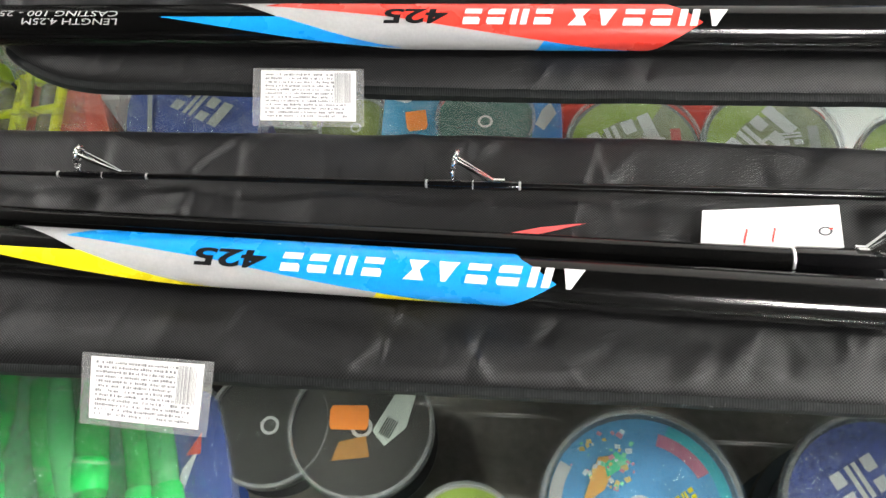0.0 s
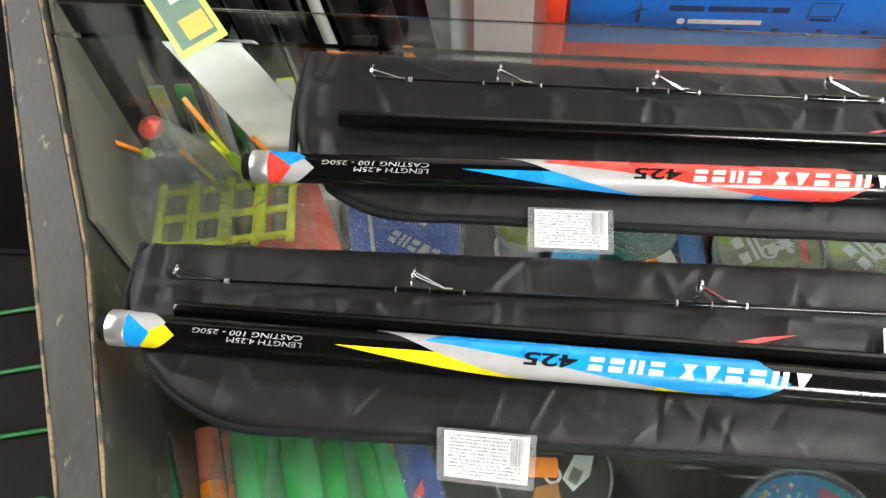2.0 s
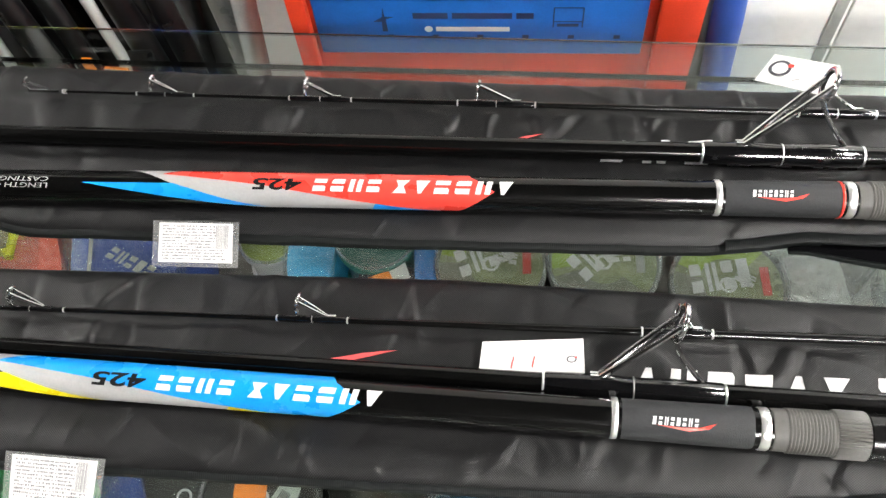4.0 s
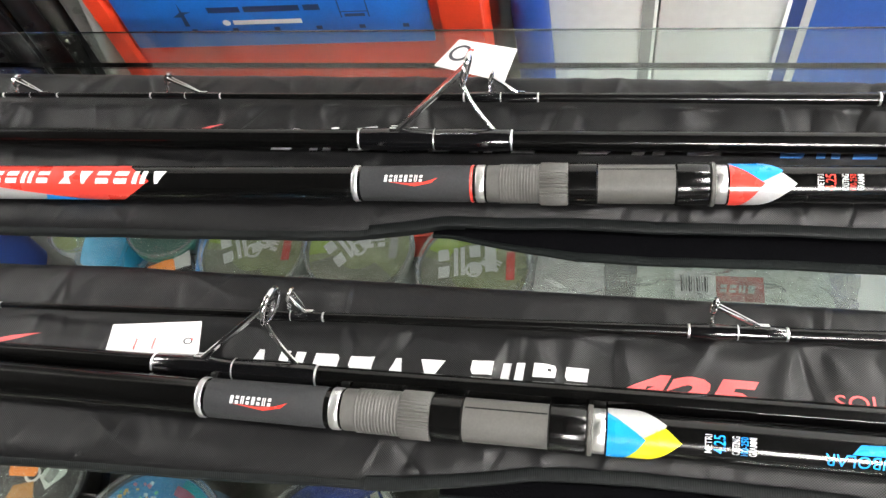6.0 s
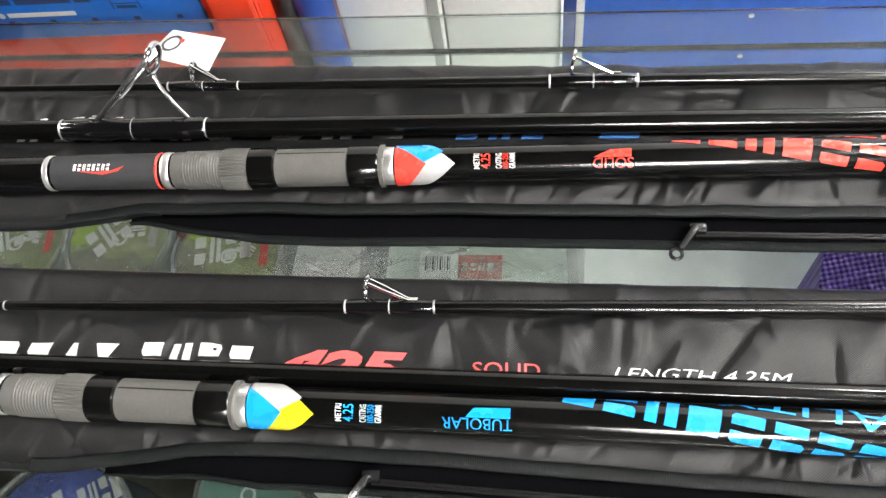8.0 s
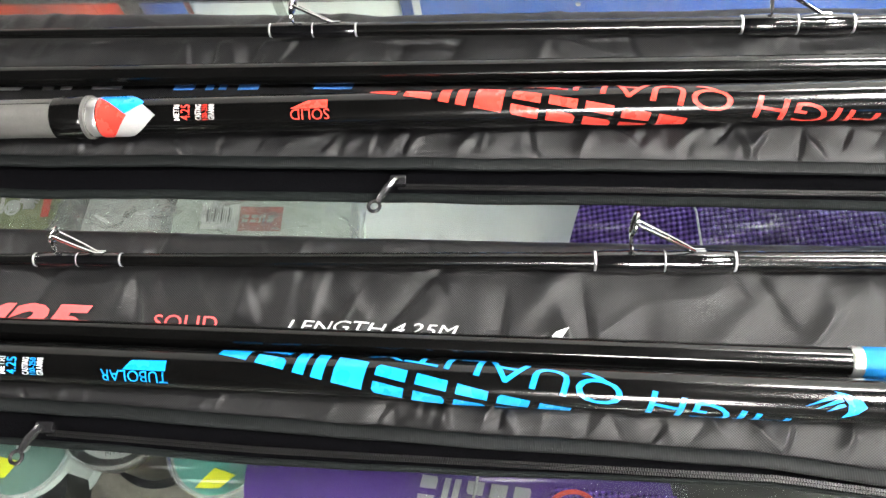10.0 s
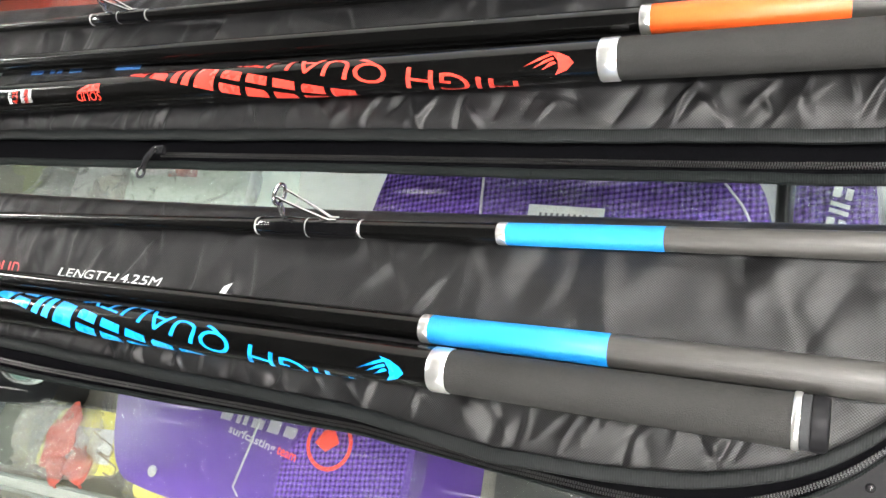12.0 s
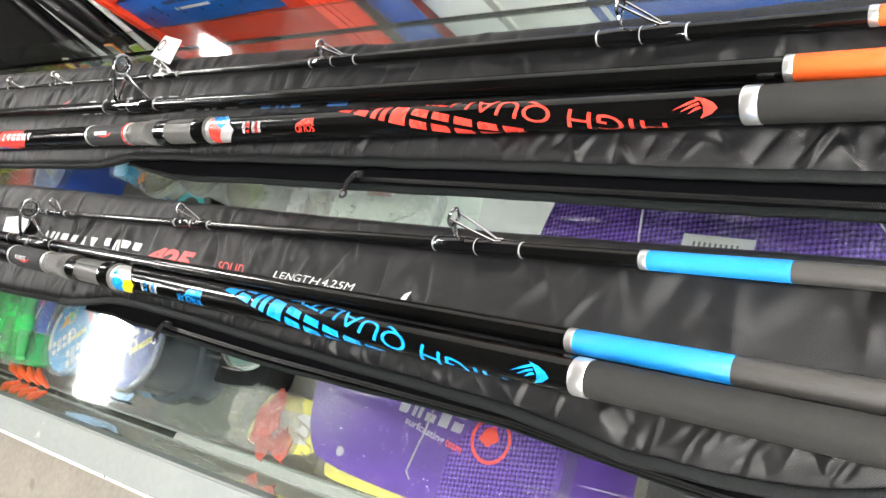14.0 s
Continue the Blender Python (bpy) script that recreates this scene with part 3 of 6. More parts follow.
            yf, yb = self.edge(x)
            verts += [(x, yf, GT + 0.0003), (x, yb, GT + 0.0003)]
        for i in range(nx):
            faces.append((n + 2 * i, n + 2 * i + 1, n + 2 * i + 3, n + 2 * i + 2))
        me = bpy.data.meshes.new("cloth")
        me.from_pydata(verts, [], faces)
        me.materials.append(M["cloth"])
        me.shade_smooth()
        return me


def strip(bag, xa, xb, off0, off1, z0, z1, spread=None, n=240, name="binding", material="tape", parent=None, label="", round_=0.0025):
    """A sewn tape along the bag's front edge between two offsets."""
    bm = bmesh.new()
    rows = []
    for i in range(n + 1):
        x = xa + (xb - xa) * i / n
        yf, yb = bag.edge(x)
        wob = 0.0007 * noise.noise(Vector((x * 30, 1.7, 0.3)))
        k = lerp_rows(spread, x) if spread else 1.0
        ya, yc = yf + off0 * k + wob, yf + off1 * k + wob
        row = []
        for q in range(9):
            a = math.pi * q / 8
            row.append(bm.verts.new((x, (ya + yc) / 2 - (yc - ya) / 2 * math.cos(a), z0 + (z1 - z0) * max(0.0, math.sin(a)) ** 0.4 + wob)))
        rows.append(row)
    for a, b in zip(rows, rows[1:]):
        for k in range(8):
            bm.faces.new((a[k], b[k], b[k + 1], a[k + 1]))
        bm.faces.new((a[0], a[8], b[8], b[0]))
    bm.faces.new(rows[0])
    bm.faces.new(rows[-1])
    bmesh.ops.recalc_face_normals(bm, faces=bm.faces)
    return part(name, bm, M[material], parent, label)


def zipper(bag, xa, xb, parent, pull_x, spread):
    strip(bag, xa, xb, -0.0185, 0.003, GT + 0.0004, GT + 0.0014, spread, name="zip_tape", material="zipblack", parent=parent)
    strip(bag, xa, xb, -0.0225 if bag is bag_k else -0.0205, -0.0168, GT + 0.0004, GT + 0.0030, spread, name="lower_binding", material="lowtape", parent=parent, label="dark ribbed lower binding")
    strip(bag, xa - 0.04, xb, -0.0042, 0.0034, GT + 0.0074, GT + 0.0098, name="upper_binding", parent=parent, label="dark ribbed upper binding")
    verts, faces = [], []
    n = int((xb - pull_x) / 0.0013)
    for i in range(n):
        x = pull_x + i * 0.0013
        yf, _ = bag.edge(x)
        for q in (0, 1):
            y = yf - 0.0130 * lerp_rows(spread, x) + (0.0009 if q else -0.0009)
            b0 = len(verts)
            xx = x + 0.00065 * q
            for dx in (-0.00034, 0.00034):
                for dy in (-0.0007, 0.0007):
                    for z in (0.0016, 0.0030):
                        verts.append((xx + dx, y + dy, GT + z))
            faces += [(b0 + a, b0 + b, b0 + c, b0 + d) for a, b, c, d in ((1, 3, 7, 5), (0, 1, 5, 4), (2, 6, 7, 3), (0, 2, 3, 1), (4, 5, 7, 6))]
    me = bpy.data.meshes.new("zip_teeth")
    me.from_pydata(verts, [], faces)
    me.materials.append(M["teeth"])
    ob = new("zip_teeth", me)
    ob.parent = parent
    tagged(ob, "fine black zip teeth", kind="stuff")
    yf, _ = bag.edge(pull_x)
    y = yf - 0.011 * lerp_rows(spread, pull_x)
    slider = part("zip_slider", box(pull_x - 0.005, pull_x + 0.005, y - 0.0032, y + 0.0032, GT + 0.003, GT + 0.0078, 0.0014), M["ringblack"], parent, "black metal zip slider")
    pull = tube([(pull_x - 0.001, y, GT + 0.0088), (pull_x - 0.006, y - 0.007, GT + 0.009), (pull_x - 0.011, y - 0.013, GT + 0.006)], [0.0022, 0.0024, 0.0018], 8)
    ring = [(pull_x - 0.0134 + 0.0034 * math.cos(a), y - 0.0158 + 0.0034 * math.sin(a), GT + 0.0042) for a in (2 * math.pi * k / 16 for k in range(16))]
    tube(ring, 0.0011, 8, pull, True)
    part("zip_pull", pull, M["ringblack"], slider)


def bag_print(bag, bm, x0, y0, w, h, material, parent, name, slope=0.0, label=""):
    """Lay flat lettering or shapes on the cloth, reading along +x."""
    for v in bm.verts:
        v.co.x, v.co.y = x0 + v.co.x * w, y0 + v.co.y * h + slope * v.co.x * w
    cut_rows(bm, 0.0025)
    cut_cols(bm, 0.004)
    for v in bm.verts:
        v.co.z = bag.height(v.co.x, v.co.y) + 0.0004
    return part(name, bm, M[material], parent, label)


# rods' lines: y at x = 0, slope, height of the axis
F_BUTT, F_MID, F_TIP = (-0.1405, -0.0350, 0.9742), (-0.1215, -0.0325, 0.9700), (-0.0845, -0.0065, 0.9690)
K_BUTT, K_MID, K_TIP = (0.0055, 0.0010, 0.9742), (0.0428, -0.0165, 0.9700), (0.0785, -0.0235, 0.9690)

bag_f = Bag(-0.622, 0.878, [(-0.63, -0.047), (-0.16, -0.046), (0.10, -0.056), (0.38, -0.066), (0.55, -0.071), (0.88, -0.075)],
            [(-0.63, -0.176), (-0.45, -0.174), (-0.07, -0.177), (0.05, -0.176), (0.12, -0.166), (0.18, -0.165), (0.40, -0.178), (0.60, -0.189), (0.68, -0.200), (0.735, -0.201), (0.89, -0.201)],
            [(F_BUTT[0], F_BUTT[1], 0.011), (F_MID[0], F_MID[1], 0.008), (F_TIP[0], F_TIP[1], 0.004)], 5, (0.12, 0.12), (0.14, 0.3))
bag_k = Bag(-0.531, 0.93, [(-0.54, 0.127), (-0.40, 0.121), (-0.16, 0.113), (0.12, 0.104), (0.40, 0.092), (0.93, 0.080)],
            [(-0.53, -0.018), (-0.15, -0.021), (0.0, -0.021), (0.06, -0.012), (0.14, -0.013), (0.42, -0.020), (0.80, -0.032), (0.93, -0.034)],
            [(K_BUTT[0], K_BUTT[1], 0.011), (K_MID[0], K_MID[1], 0.008), (K_TIP[0], K_TIP[1], 0.004)], 11, (0.10, 0.35), (0.08, 0.4), square=7.0)

bags = []
for bag, xa, zx, px, lab in ((bag_f, -0.60, 0.07, 0.222, "long black nylon rod bag with red and white print"), (bag_k, -0.50, 0.05, 0.405, "long black nylon rod bag with white and blue print")):
    t = thing("rod_bag", lab, "rod bag", group="rod bags on the counter")
    cloth = new("cloth", bag.mesh())
    cloth.parent = t
    strip(bag, xa, zx + 0.02, -0.0024, 0.0086, GT + 0.0005, GT + 0.0060, name="binding", parent=t, label="flat ribbed edge binding")
    zipper(bag, zx, bag.x1 - 0.006, t, px, [(0.05, 0.2), (0.16, 1.0), (0.34, 1.0), (0.58, 0.60), (0.68, 0.40), (0.733, 0.63), (0.78, 0.78), (0.82, 0.72), (0.88, 0.55)] if bag is bag_f else [(0.05, 0.3), (0.14, 1.0), (0.9, 1.0)])
    bm = tube([(bag.x0 + 0.004, bag.edge(bag.x0 + 0.02)[0] + 0.01, GT + 0.003), (bag.x0 + 0.001, sum(bag.edge(bag.x0 + 0.02)) / 2, GT + 0.005), (bag.x0 + 0.003, bag.edge(bag.x0 + 0.02)[1] - 0.002, GT + 0.004)], 0.0035, 8)
    part("end_seam", bm, M["tape"], t)
    bags.append(t)

# bag printing: trade names as plain slabs, readable words lettered
TF, TK = bags
sl = -0.027
bag_print(bag_f, blocks("THEPTX"), -0.055, -0.1225, 0.125, 0.019, "print_white", TF, "name_slab", sl)
bag_print(bag_f, blocks("PHEP"), 0.080, -0.1250, 0.070, 0.019, "print_white", TF, "name_slab", sl)
bag_print(bag_f, flat_text("425", 0.3, 0.05), 0.163, -0.1285, 0.075, 0.0195, "print_red", TF, "number_print", sl)
bag_print(bag_f, flat_text("SOLID"), 0.275, -0.1250, 0.037, 0.0085, "print_red", TF, "word_print", sl)
bag_print(bag_f, flat_text("LENGTH 4.25M", 0.28), 0.351, -0.1255, 0.093, 0.0059, "print_white", TF, "length_print", sl)
bag_print(bag_f, polys([[(0, 0), (0.5, 0.0), (1, 1), (0.35, 0.7)]]), 0.491, -0.131, 0.011, 0.008, "print_white", TF, "small_mark", sl)
bag_print(bag_f, polys([[(0, 0), (0.4, 0.1), (1, 1), (0.55, 0.75)]]), -0.234, -0.1065, 0.046, 0.0075, "print_red", TF, "red_swoosh")
bag_print(bag_k, polys([[(0, 0), (0.4, 0.1), (1, 1), (0.55, 0.75)]]), -0.130, 0.0550, 0.028, 0.0055, "print_red", TK, "red_swoosh")
bag_print(bag_k, blocks(7, gap=0.3), -0.070, 0.0392, 0.190, 0.0180, "print_white", TK, "name_slab", -0.018)
bag_print(bag_k, blocks(3, gap=0.25), 0.135, 0.0352, 0.10, 0.0175, "print_white", TK, "name_slab", -0.018)
bag_print(bag_k, blocks(3, gap=0.2), 0.258, 0.0318, 0.062, 0.010, "print_blue", TK, "number_slab", -0.018)
bag_print(bag_k, blocks(1, gap=0.1), 0.348, 0.0300, 0.032, 0.010, "print_blue", TK, "word_slab", -0.018)


# ---- fishing rods ----
D0, D1 = Vector((0, -0.5, 0.866)), Vector((0, 0.866, 0.5))


def rod_pose(line):
    y0, slope, z = line
    return pose(0, y0, z, 0, 0, math.degrees(math.atan(slope)))


def wrapped(bm, r, rows=0.0012):
    """Wrap a flat mesh (x along, y in radians times r) round the rod's axis."""
    cut_rows(bm, rows)
    for v in bm.verts:
        a = v.co.y / r
        p = (D0 * math.cos(a) + D1 * math.sin(a)) * r
        v.co = Vector((v.co.x, p.y, p.z))
    bmesh.ops.recalc_face_normals(bm, faces=bm.faces)
    return bm


def decal(shape, r, lift=0.00015):
    """Outline of (x, height across the visible half, -1 to 1) turned to a wrapped patch."""
    pts = []
    n = len(shape)
    for i in range(n):
        (xa, fa), (xb, fb) = shape[i], shape[(i + 1) % n]
        pts.append((xa, math.asin(max(-1, min(1, fa))) * r if abs(fa) <= 1 else math.copysign(math.pi / 2 + (abs(fa) - 1) * 1.2, fa) * r))
    return wrapped(polys([pts]), r + lift)


def inverted(bm, x_left, x_right, base, head, r, slope=0.0, lift=0.00025):
    """Lettering read from the far side: runs towards -x, its foot at the angle base and its head at the angle head (degrees),
    both at x_left; slope turns it round the rod, in degrees a metre."""
    w = x_right - x_left
    for v in bm.verts:
        u, h = v.co.x, v.co.y
        x = x_right - u * w
        v.co.x, v.co.y = x, radians(base + (head - base) * h + slope * (x - x_left)) * r
    lim = 1.9 * r
    for s in (1, -1):
        bmesh.ops.bisect_plane(bm, geom=list(bm.verts) + list(bm.edges) + list(bm.faces), plane_co=(0, s * lim, 0), plane_no=(0, s, 0), clear_outer=True)
    return wrapped(bm, r + lift)


def ring(parent, x, r, w, material="silver", name="silver_ring", label=""):
    return part(name, lathe([(x - w / 2, r * 0.97), (x - w / 2 + 0.0006, r), (x + w / 2 - 0.0006, r), (x + w / 2, r * 0.97)]), M[material], parent, label)


def guide(parent, xa, xb, xring, foot, rod_r, height, ring_r, tilt, big=False):
    """A line guide: thread wraps with silver trims, wire legs, ring."""
    up = Vector((0, math.cos(radians(tilt)), math.sin(radians(tilt))))
    side = Vector((0, -up.z, up.y))
    g = part("guide_wrap", lathe([(xa, rod_r), (xa + 0.002, rod_r * 1.12 + 0.0002), (xa + (xb - xa) * 0.3, rod_r * 1.16 + 0.0005), (xa + (xb - xa) * 0.5, rod_r * 1.08 + 0.0002), (xa + (xb - xa) * 0.72, rod_r * 1.16 + 0.0005), (xb - 0.002, rod_r * 1.12 + 0.0002), (xb, rod_r)], 28), M["wrap"], parent, "glossy black thread wrap")
    for x in (xa, (xa + xb) / 2, xb):
        ring(g, x, rod_r * (1.05 if x != (xa + xb) / 2 else 1.10) + 0.0002, 0.0010 + rod_r * 0.04, name="silver_trim")
    c = Vector((xring, 0, 0)) + up * height
    hoop = []
    n = 28
    lean = Vector((0.28, 0, 0)) + up
    lean.normalize()
    for k in range(n):
        a = 2 * math.pi * k / n
        hoop.append(c + side * ring_r * math.cos(a) + lean * ring_r * math.sin(a))
    wire = max(0.0009, ring_r * 0.135)
    bm = tube(hoop, wire * 1.35, 10, None, True)
    part("guide_ring", bm, M["chrome"], g, "chrome guide ring")
    inner = [c + (p - c) * 0.86 for p in hoop]
    part("ring_insert", tube(inner, wire * 0.9, 8, None, True), M["ringblack"], g)
    for s in (-1, 1):
        start = c + side * ring_r * 0.92 * s + lean * ring_r * 0.2
        end = Vector((foot, 0, 0)) + up * rod_r * 1.1 + side * rod_r * 0.35 * s
        leg = tube(arc(start, end, side * ring_r * 0.12 * s), wire * (1.35 if big else 1.0), 8)
        tube([end, end + Vector((0.005 if not big else -0.005, 0, 0))], wire * 1.3, 8, leg)
        part("guide_leg", leg, M["chrome"], g, "bent chrome wire leg")
    low = c - lean * ring_r
    if big:
        end2 = Vector((xring + (xring - foot) * 0.35, 0, 0)) + up * rod_r * 1.1
        part("rear_leg", tube(arc(low, end2, Vector((-0.002, 0, 0))), wire * 1.1, 8), M["chrome"], g, "bent chrome wire leg")
    else:
        for s in (-1, 1):
            part("rear_leg", tube(arc(low + side * ring_r * 0.3 * s, Vector((xring - 0.001, 0, 0)) + up * rod_r * 1.1, side * 0.0004 * s), wire, 8), M["chrome"], g)
    return g


def tricolour(name, x0, x1, r, ca, cb, parent):
    """Pointed collar: a triangle, an upper wedge and a pointed lower field that meet edge to edge."""
    w = x1 - x0
    q = lambda k: x0 + w * k
    low = "d_grey" if ca == "d_red" else cb
    high = "d_blue" if ca == "d_red" else "d_grey"
    part(name, decal([(q(0), 1.4), (q(0.30), 1.15), (q(0.62), 0.72), (q(0.80), 0.50), (q(1), 0.0), (q(0.80), -0.55), (q(0.55), -0.95), (q(0.28), -1.2), (q(0), -1.4)], r), M[low], parent)
    part(name, decal([(q(0), 1.4), (q(0.40), 1.1), (q(0.80), 0.66), (q(0.78), 0.56), (q(0.44), 0.02), (q(0), 0.75)], r, 0.0003), M[high], parent)
    part(name, decal([(q(0), 0.92), (q(0.52), 0.02), (q(0.10), -1.15), (q(0), -1.25)], r, 0.00045), M[ca], parent)


def knurled(x0, x1, r, teeth=40):
    """Ribbed collar as one turned body with its rim waved."""
    bm = bmesh.new()
    rows = []
    n = teeth * 4
    for x, rr, wave in ((x0, r * 0.95, 0), (x0 + 0.0006, r, 1), (x1 - 0.0006, r, 1), (x1, r * 0.95, 0)):
        rows.append([bm.verts.new((x, (rr + wave * 0.0006 * math.sin(teeth * a)) * math.cos(a), (rr + wave * 0.0006 * math.sin(teeth * a)) * math.sin(a))) for a in (2 * math.pi * k / n for k in range(n))])
    for a, b in zip(rows, rows[1:]):
        for k in range(n):
            bm.faces.new((a[k], a[(k + 1) % n], b[(k + 1) % n], b[k]))
    bm.faces.new(rows[0])
    bm.faces.new(rows[-1])
    bmesh.ops.recalc_face_normals(bm, faces=bm.faces)
    return bm


def butt(line, label, x_end, cap_x, seat0, art, handle0, colours):
    """Thick handle section with reel seat, printed sleeve and grip."""
    ca, cb = colours
    R = 0.0110
    t = thing("rod_butt_section", label, "fishing rod", rod_pose(line), "fishing rod sections")
    blank = part("blank", lathe([(x_end + 0.004, 0.0104), (x_end + 0.30, 0.0109), (handle0 - 0.02, R), (handle0 + 0.004, R)], 56), M["gloss"], t, "glossy black carbon blank")
    part("open_end", lathe([(x_end - 0.004, 0.0088), (x_end - 0.003, 0.0096), (x_end + 0.004, 0.0096)], 40), M["d_black"], t)
    ring(t, x_end + 0.0085, 0.01145, 0.0125)
    e0, e1 = x_end + 0.0145, x_end + 0.047
    r2 = 0.0107
    tricolour("end_decal", e0, e1, r2, ca, cb, t)
    tx0, tx1 = art["small"]
    part("length_print", inverted(flat_text("LENGTH 4.25M", 0.12), tx0 + 0.022, tx1, 8, -9, 0.0107), M["d_grey"], t, "white length lettering")
    part("casting_print", inverted(flat_text("CASTING 100 - 250G", 0.12), tx0, tx1, 31, 14, 0.0107), M["d_grey"], t, "white casting weight lettering")
    a0, a1 = art["sleeve"]
    w = a1 - a0
    X = lambda q: a0 + w * q
    # printed sleeve: wedges of two colours and silver
    part("sleeve_silver", decal([(X(0.085), 1.1), (X(0.30), 1.15), (X(0.50), 0.45), (X(0.80), -0.60), (X(0.74), -1.2), (X(0.50), -1.25), (X(0.40), -0.95), (X(0.23), 0.20)], R), M["d_grey"], t, "silver wedge of the printed sleeve")
    part("sleeve_main", decal([(X(0.20), 0.78), (X(0.27), 1.2), (X(0.93), 1.2), (X(0.945), 0.85), (X(1.0), 0.05), (X(0.945), -0.75), (X(0.90), -1.2), (X(0.86), -1.2), (X(0.72), -0.72), (X(0.45), 0.22)], R, 0.00025), M[ca], t, "coloured wedge of the printed sleeve")
    part("sleeve_accent", decal([(X(0.0), 0.22), (X(0.23), 0.25), (X(0.46), -0.98), (X(0.38), -0.92)], R, 0.0003), M[cb], t, "bright pointed accent stripe")
    part("sleeve_accent", decal([(X(0.72), -0.72), (X(0.90), -1.1), (X(0.90), -1.25), (X(0.70), -1.25)], R, 0.00035), M[cb], t)
    part("number_print", inverted(flat_text("425", 0.1, 0.03), *art["n425"], 40, -3, R, 0, 0.0005), M["d_black"], t, "black number lettering")
    part("name_slab", inverted(blocks("PHEP"), *art["n2"], 40, -4, R, 0, 0.0005), M["d_white"], t, "white trade name slabs")
    part("name_slab", inverted(blocks("THEPTX"), *art["n1"], 40, -6, R, 0, 0.0005), M["d_white"], t)
    # reel seat
    s = seat0
    ring(t, s + 0.0010, 0.0114, 0.0036)
    part("fore_grip", lathe([(s + 0.003, 0.0105), (s + 0.005, 0.0110), (s + 0.072, 0.0114), (s + 0.074, 0.0109)], 48), M["darkgrip"], t, "matte charcoal fore grip")
    part("grip_logo", decal([(s + 0.022, 0.05), (s + 0.040, -0.18), (s + 0.050, 0.0), (s + 0.054, 0.28), (s + 0.046, 0.05), (s + 0.036, -0.02)], 0.0113, 0.0002), M["d_red"], t)
    part("grip_name", inverted(blocks(8, gap=0.25), s + 0.020, s + 0.045, 25, 3, 0.0113), M["d_white"], t)
    ring(t, s + 0.0795, 0.0116, 0.0052)
    if ca == "d_red":
        ring(t, s + 0.0742, 0.0117, 0.0016, "d_red", "red_trim")
    seat = part("reel_seat", lathe([(s + 0.083, 0.0105), (s + 0.084, 0.0114), (s + 0.130, 0.0117), (s + 0.198, 0.0117), (s + 0.218, 0.0111)], 48), M["seat"], t, "grey reel seat body")
    thread = []
    for k in range(14):
        x = s + 0.091 + k * 0.0018
        thread += [(x, 0.0117), (x + 0.0006, 0.0121), (x + 0.0012, 0.0121), (x + 0.0017, 0.0117)]
    part("seat_thread", lathe(thread, 48), M["seat"], seat)
    part("knurled_nut", knurled(s + 0.1155, s + 0.1325, 0.0125), M["seat"], seat, "grey knurled locking nut")
    part("hood", lathe([(s + 0.1325, 0.0117), (s + 0.133, 0.0128), (s + 0.149, 0.0130), (s + 0.1500, 0.0119)], 48), M["gloss"], seat, "glossy black sliding hood")
    part("seat_plate", decal([(s + 0.151, 0.75), (s + 0.194, 0.75), (s + 0.194, 0.70), (s + 0.151, 0.70)], 0.0117, 0.0002), M["d_black"], seat)
    part("fixed_hood", lathe([(s + 0.1945, 0.0117), (s + 0.1955, 0.0129), (s + 0.213, 0.0130), (s + 0.2142, 0.0123)], 48), M["gloss"], seat, "glossy black fixed hood")
    part("flange", lathe([(s + 0.2143, 0.0125), (s + 0.2148, 0.0132), (s + 0.2168, 0.0132), (s + 0.2172, 0.0125)], 48), M["seat"], seat)
    ring(t, s + 0.2205, 0.0116, 0.0065)
    # pointed tricolour decal behind the seat
    p0, p1 = s + 0.2245, s + 0.261
    part("point_base", lathe([(p0 - 0.001, 0.0117), (p0, 0.0117), (p0 + 0.02, 0.0112)], 48), M["gloss"], t)
    tricolour("point_decal", p0, p1, 0.0119, ca, cb, t)
    # small upright figures and the tip word
    q = art["metre"]
    for k, (word, m, dx, ww) in enumerate((("METRI", "d_white", 0.0, 0.0034), ("4.25", ca, 0.0042, 0.0056), ("CASTING", "d_white", 0.0130, 0.0036), ("100-250", ca, 0.0170, 0.0036), ("GRAMMI", "d_white", 0.0210, 0.0036))):
        bm = flat_text(word, 0, 0.01)
        for v in bm.verts:
            u, h = v.co.x, v.co.y
            v.co.x, v.co.y = q + dx + ww * (1 - h), (-0.32 + 0.85 * u) * R
        part("figure_print", wrapped(bm, R + 0.00025), M[m], t)
    k0, k1 = art["kind"]
    part("kind_print", inverted(flat_text(art["word"]), k0, k1, 8, -25, R), M[ca], t, "coloured blank type lettering")
    part("kind_flag", decal([(k1 - 0.024 if art["word"] != "SOLID" else k0, 0.16), (k1 - 0.001, 0.16), (k1 - 0.001, 0.62), (k0 + (k1 - k0) * 0.45, 0.58)], R), M[ca], t)
    # large trade name as slabs, quality words in thin letters
    l0, l1 = art["big"]
    part("large_name_slab", inverted(blocks("BEPPEBHPB", gap=0.08), l0 + 0.022, l1 - 0.012, 150, 68, R, -1100), M[ca], t, "large coloured trade name slabs")
    h0, h1 = art["high"]
    part("quality_print", inverted(flat_text("QUALITY", 0.15), h0 + 0.008, h1 - 0.086, 168, 90, R, -1000), M[ca], t, "thin coloured quality lettering")
    part("quality_print", inverted(flat_text("HIGH", 0.15), h1 - 0.075, h1 - 0.007, 22, -50, R, -1000), M[ca], t)
    g0 = art["fish"]
    part("fin_logo", decal([(g0 + 0.013, 0.60), (g0 + 0.020, 0.48), (g0 + 0.0255, 0.26), (g0 + 0.028, -0.02), (g0 + 0.024, -0.34), (g0 + 0.017, -0.55), (g0 + 0.0195, -0.25), (g0 + 0.0195, 0.10), (g0 + 0.017, 0.38)], R), M[ca], t)
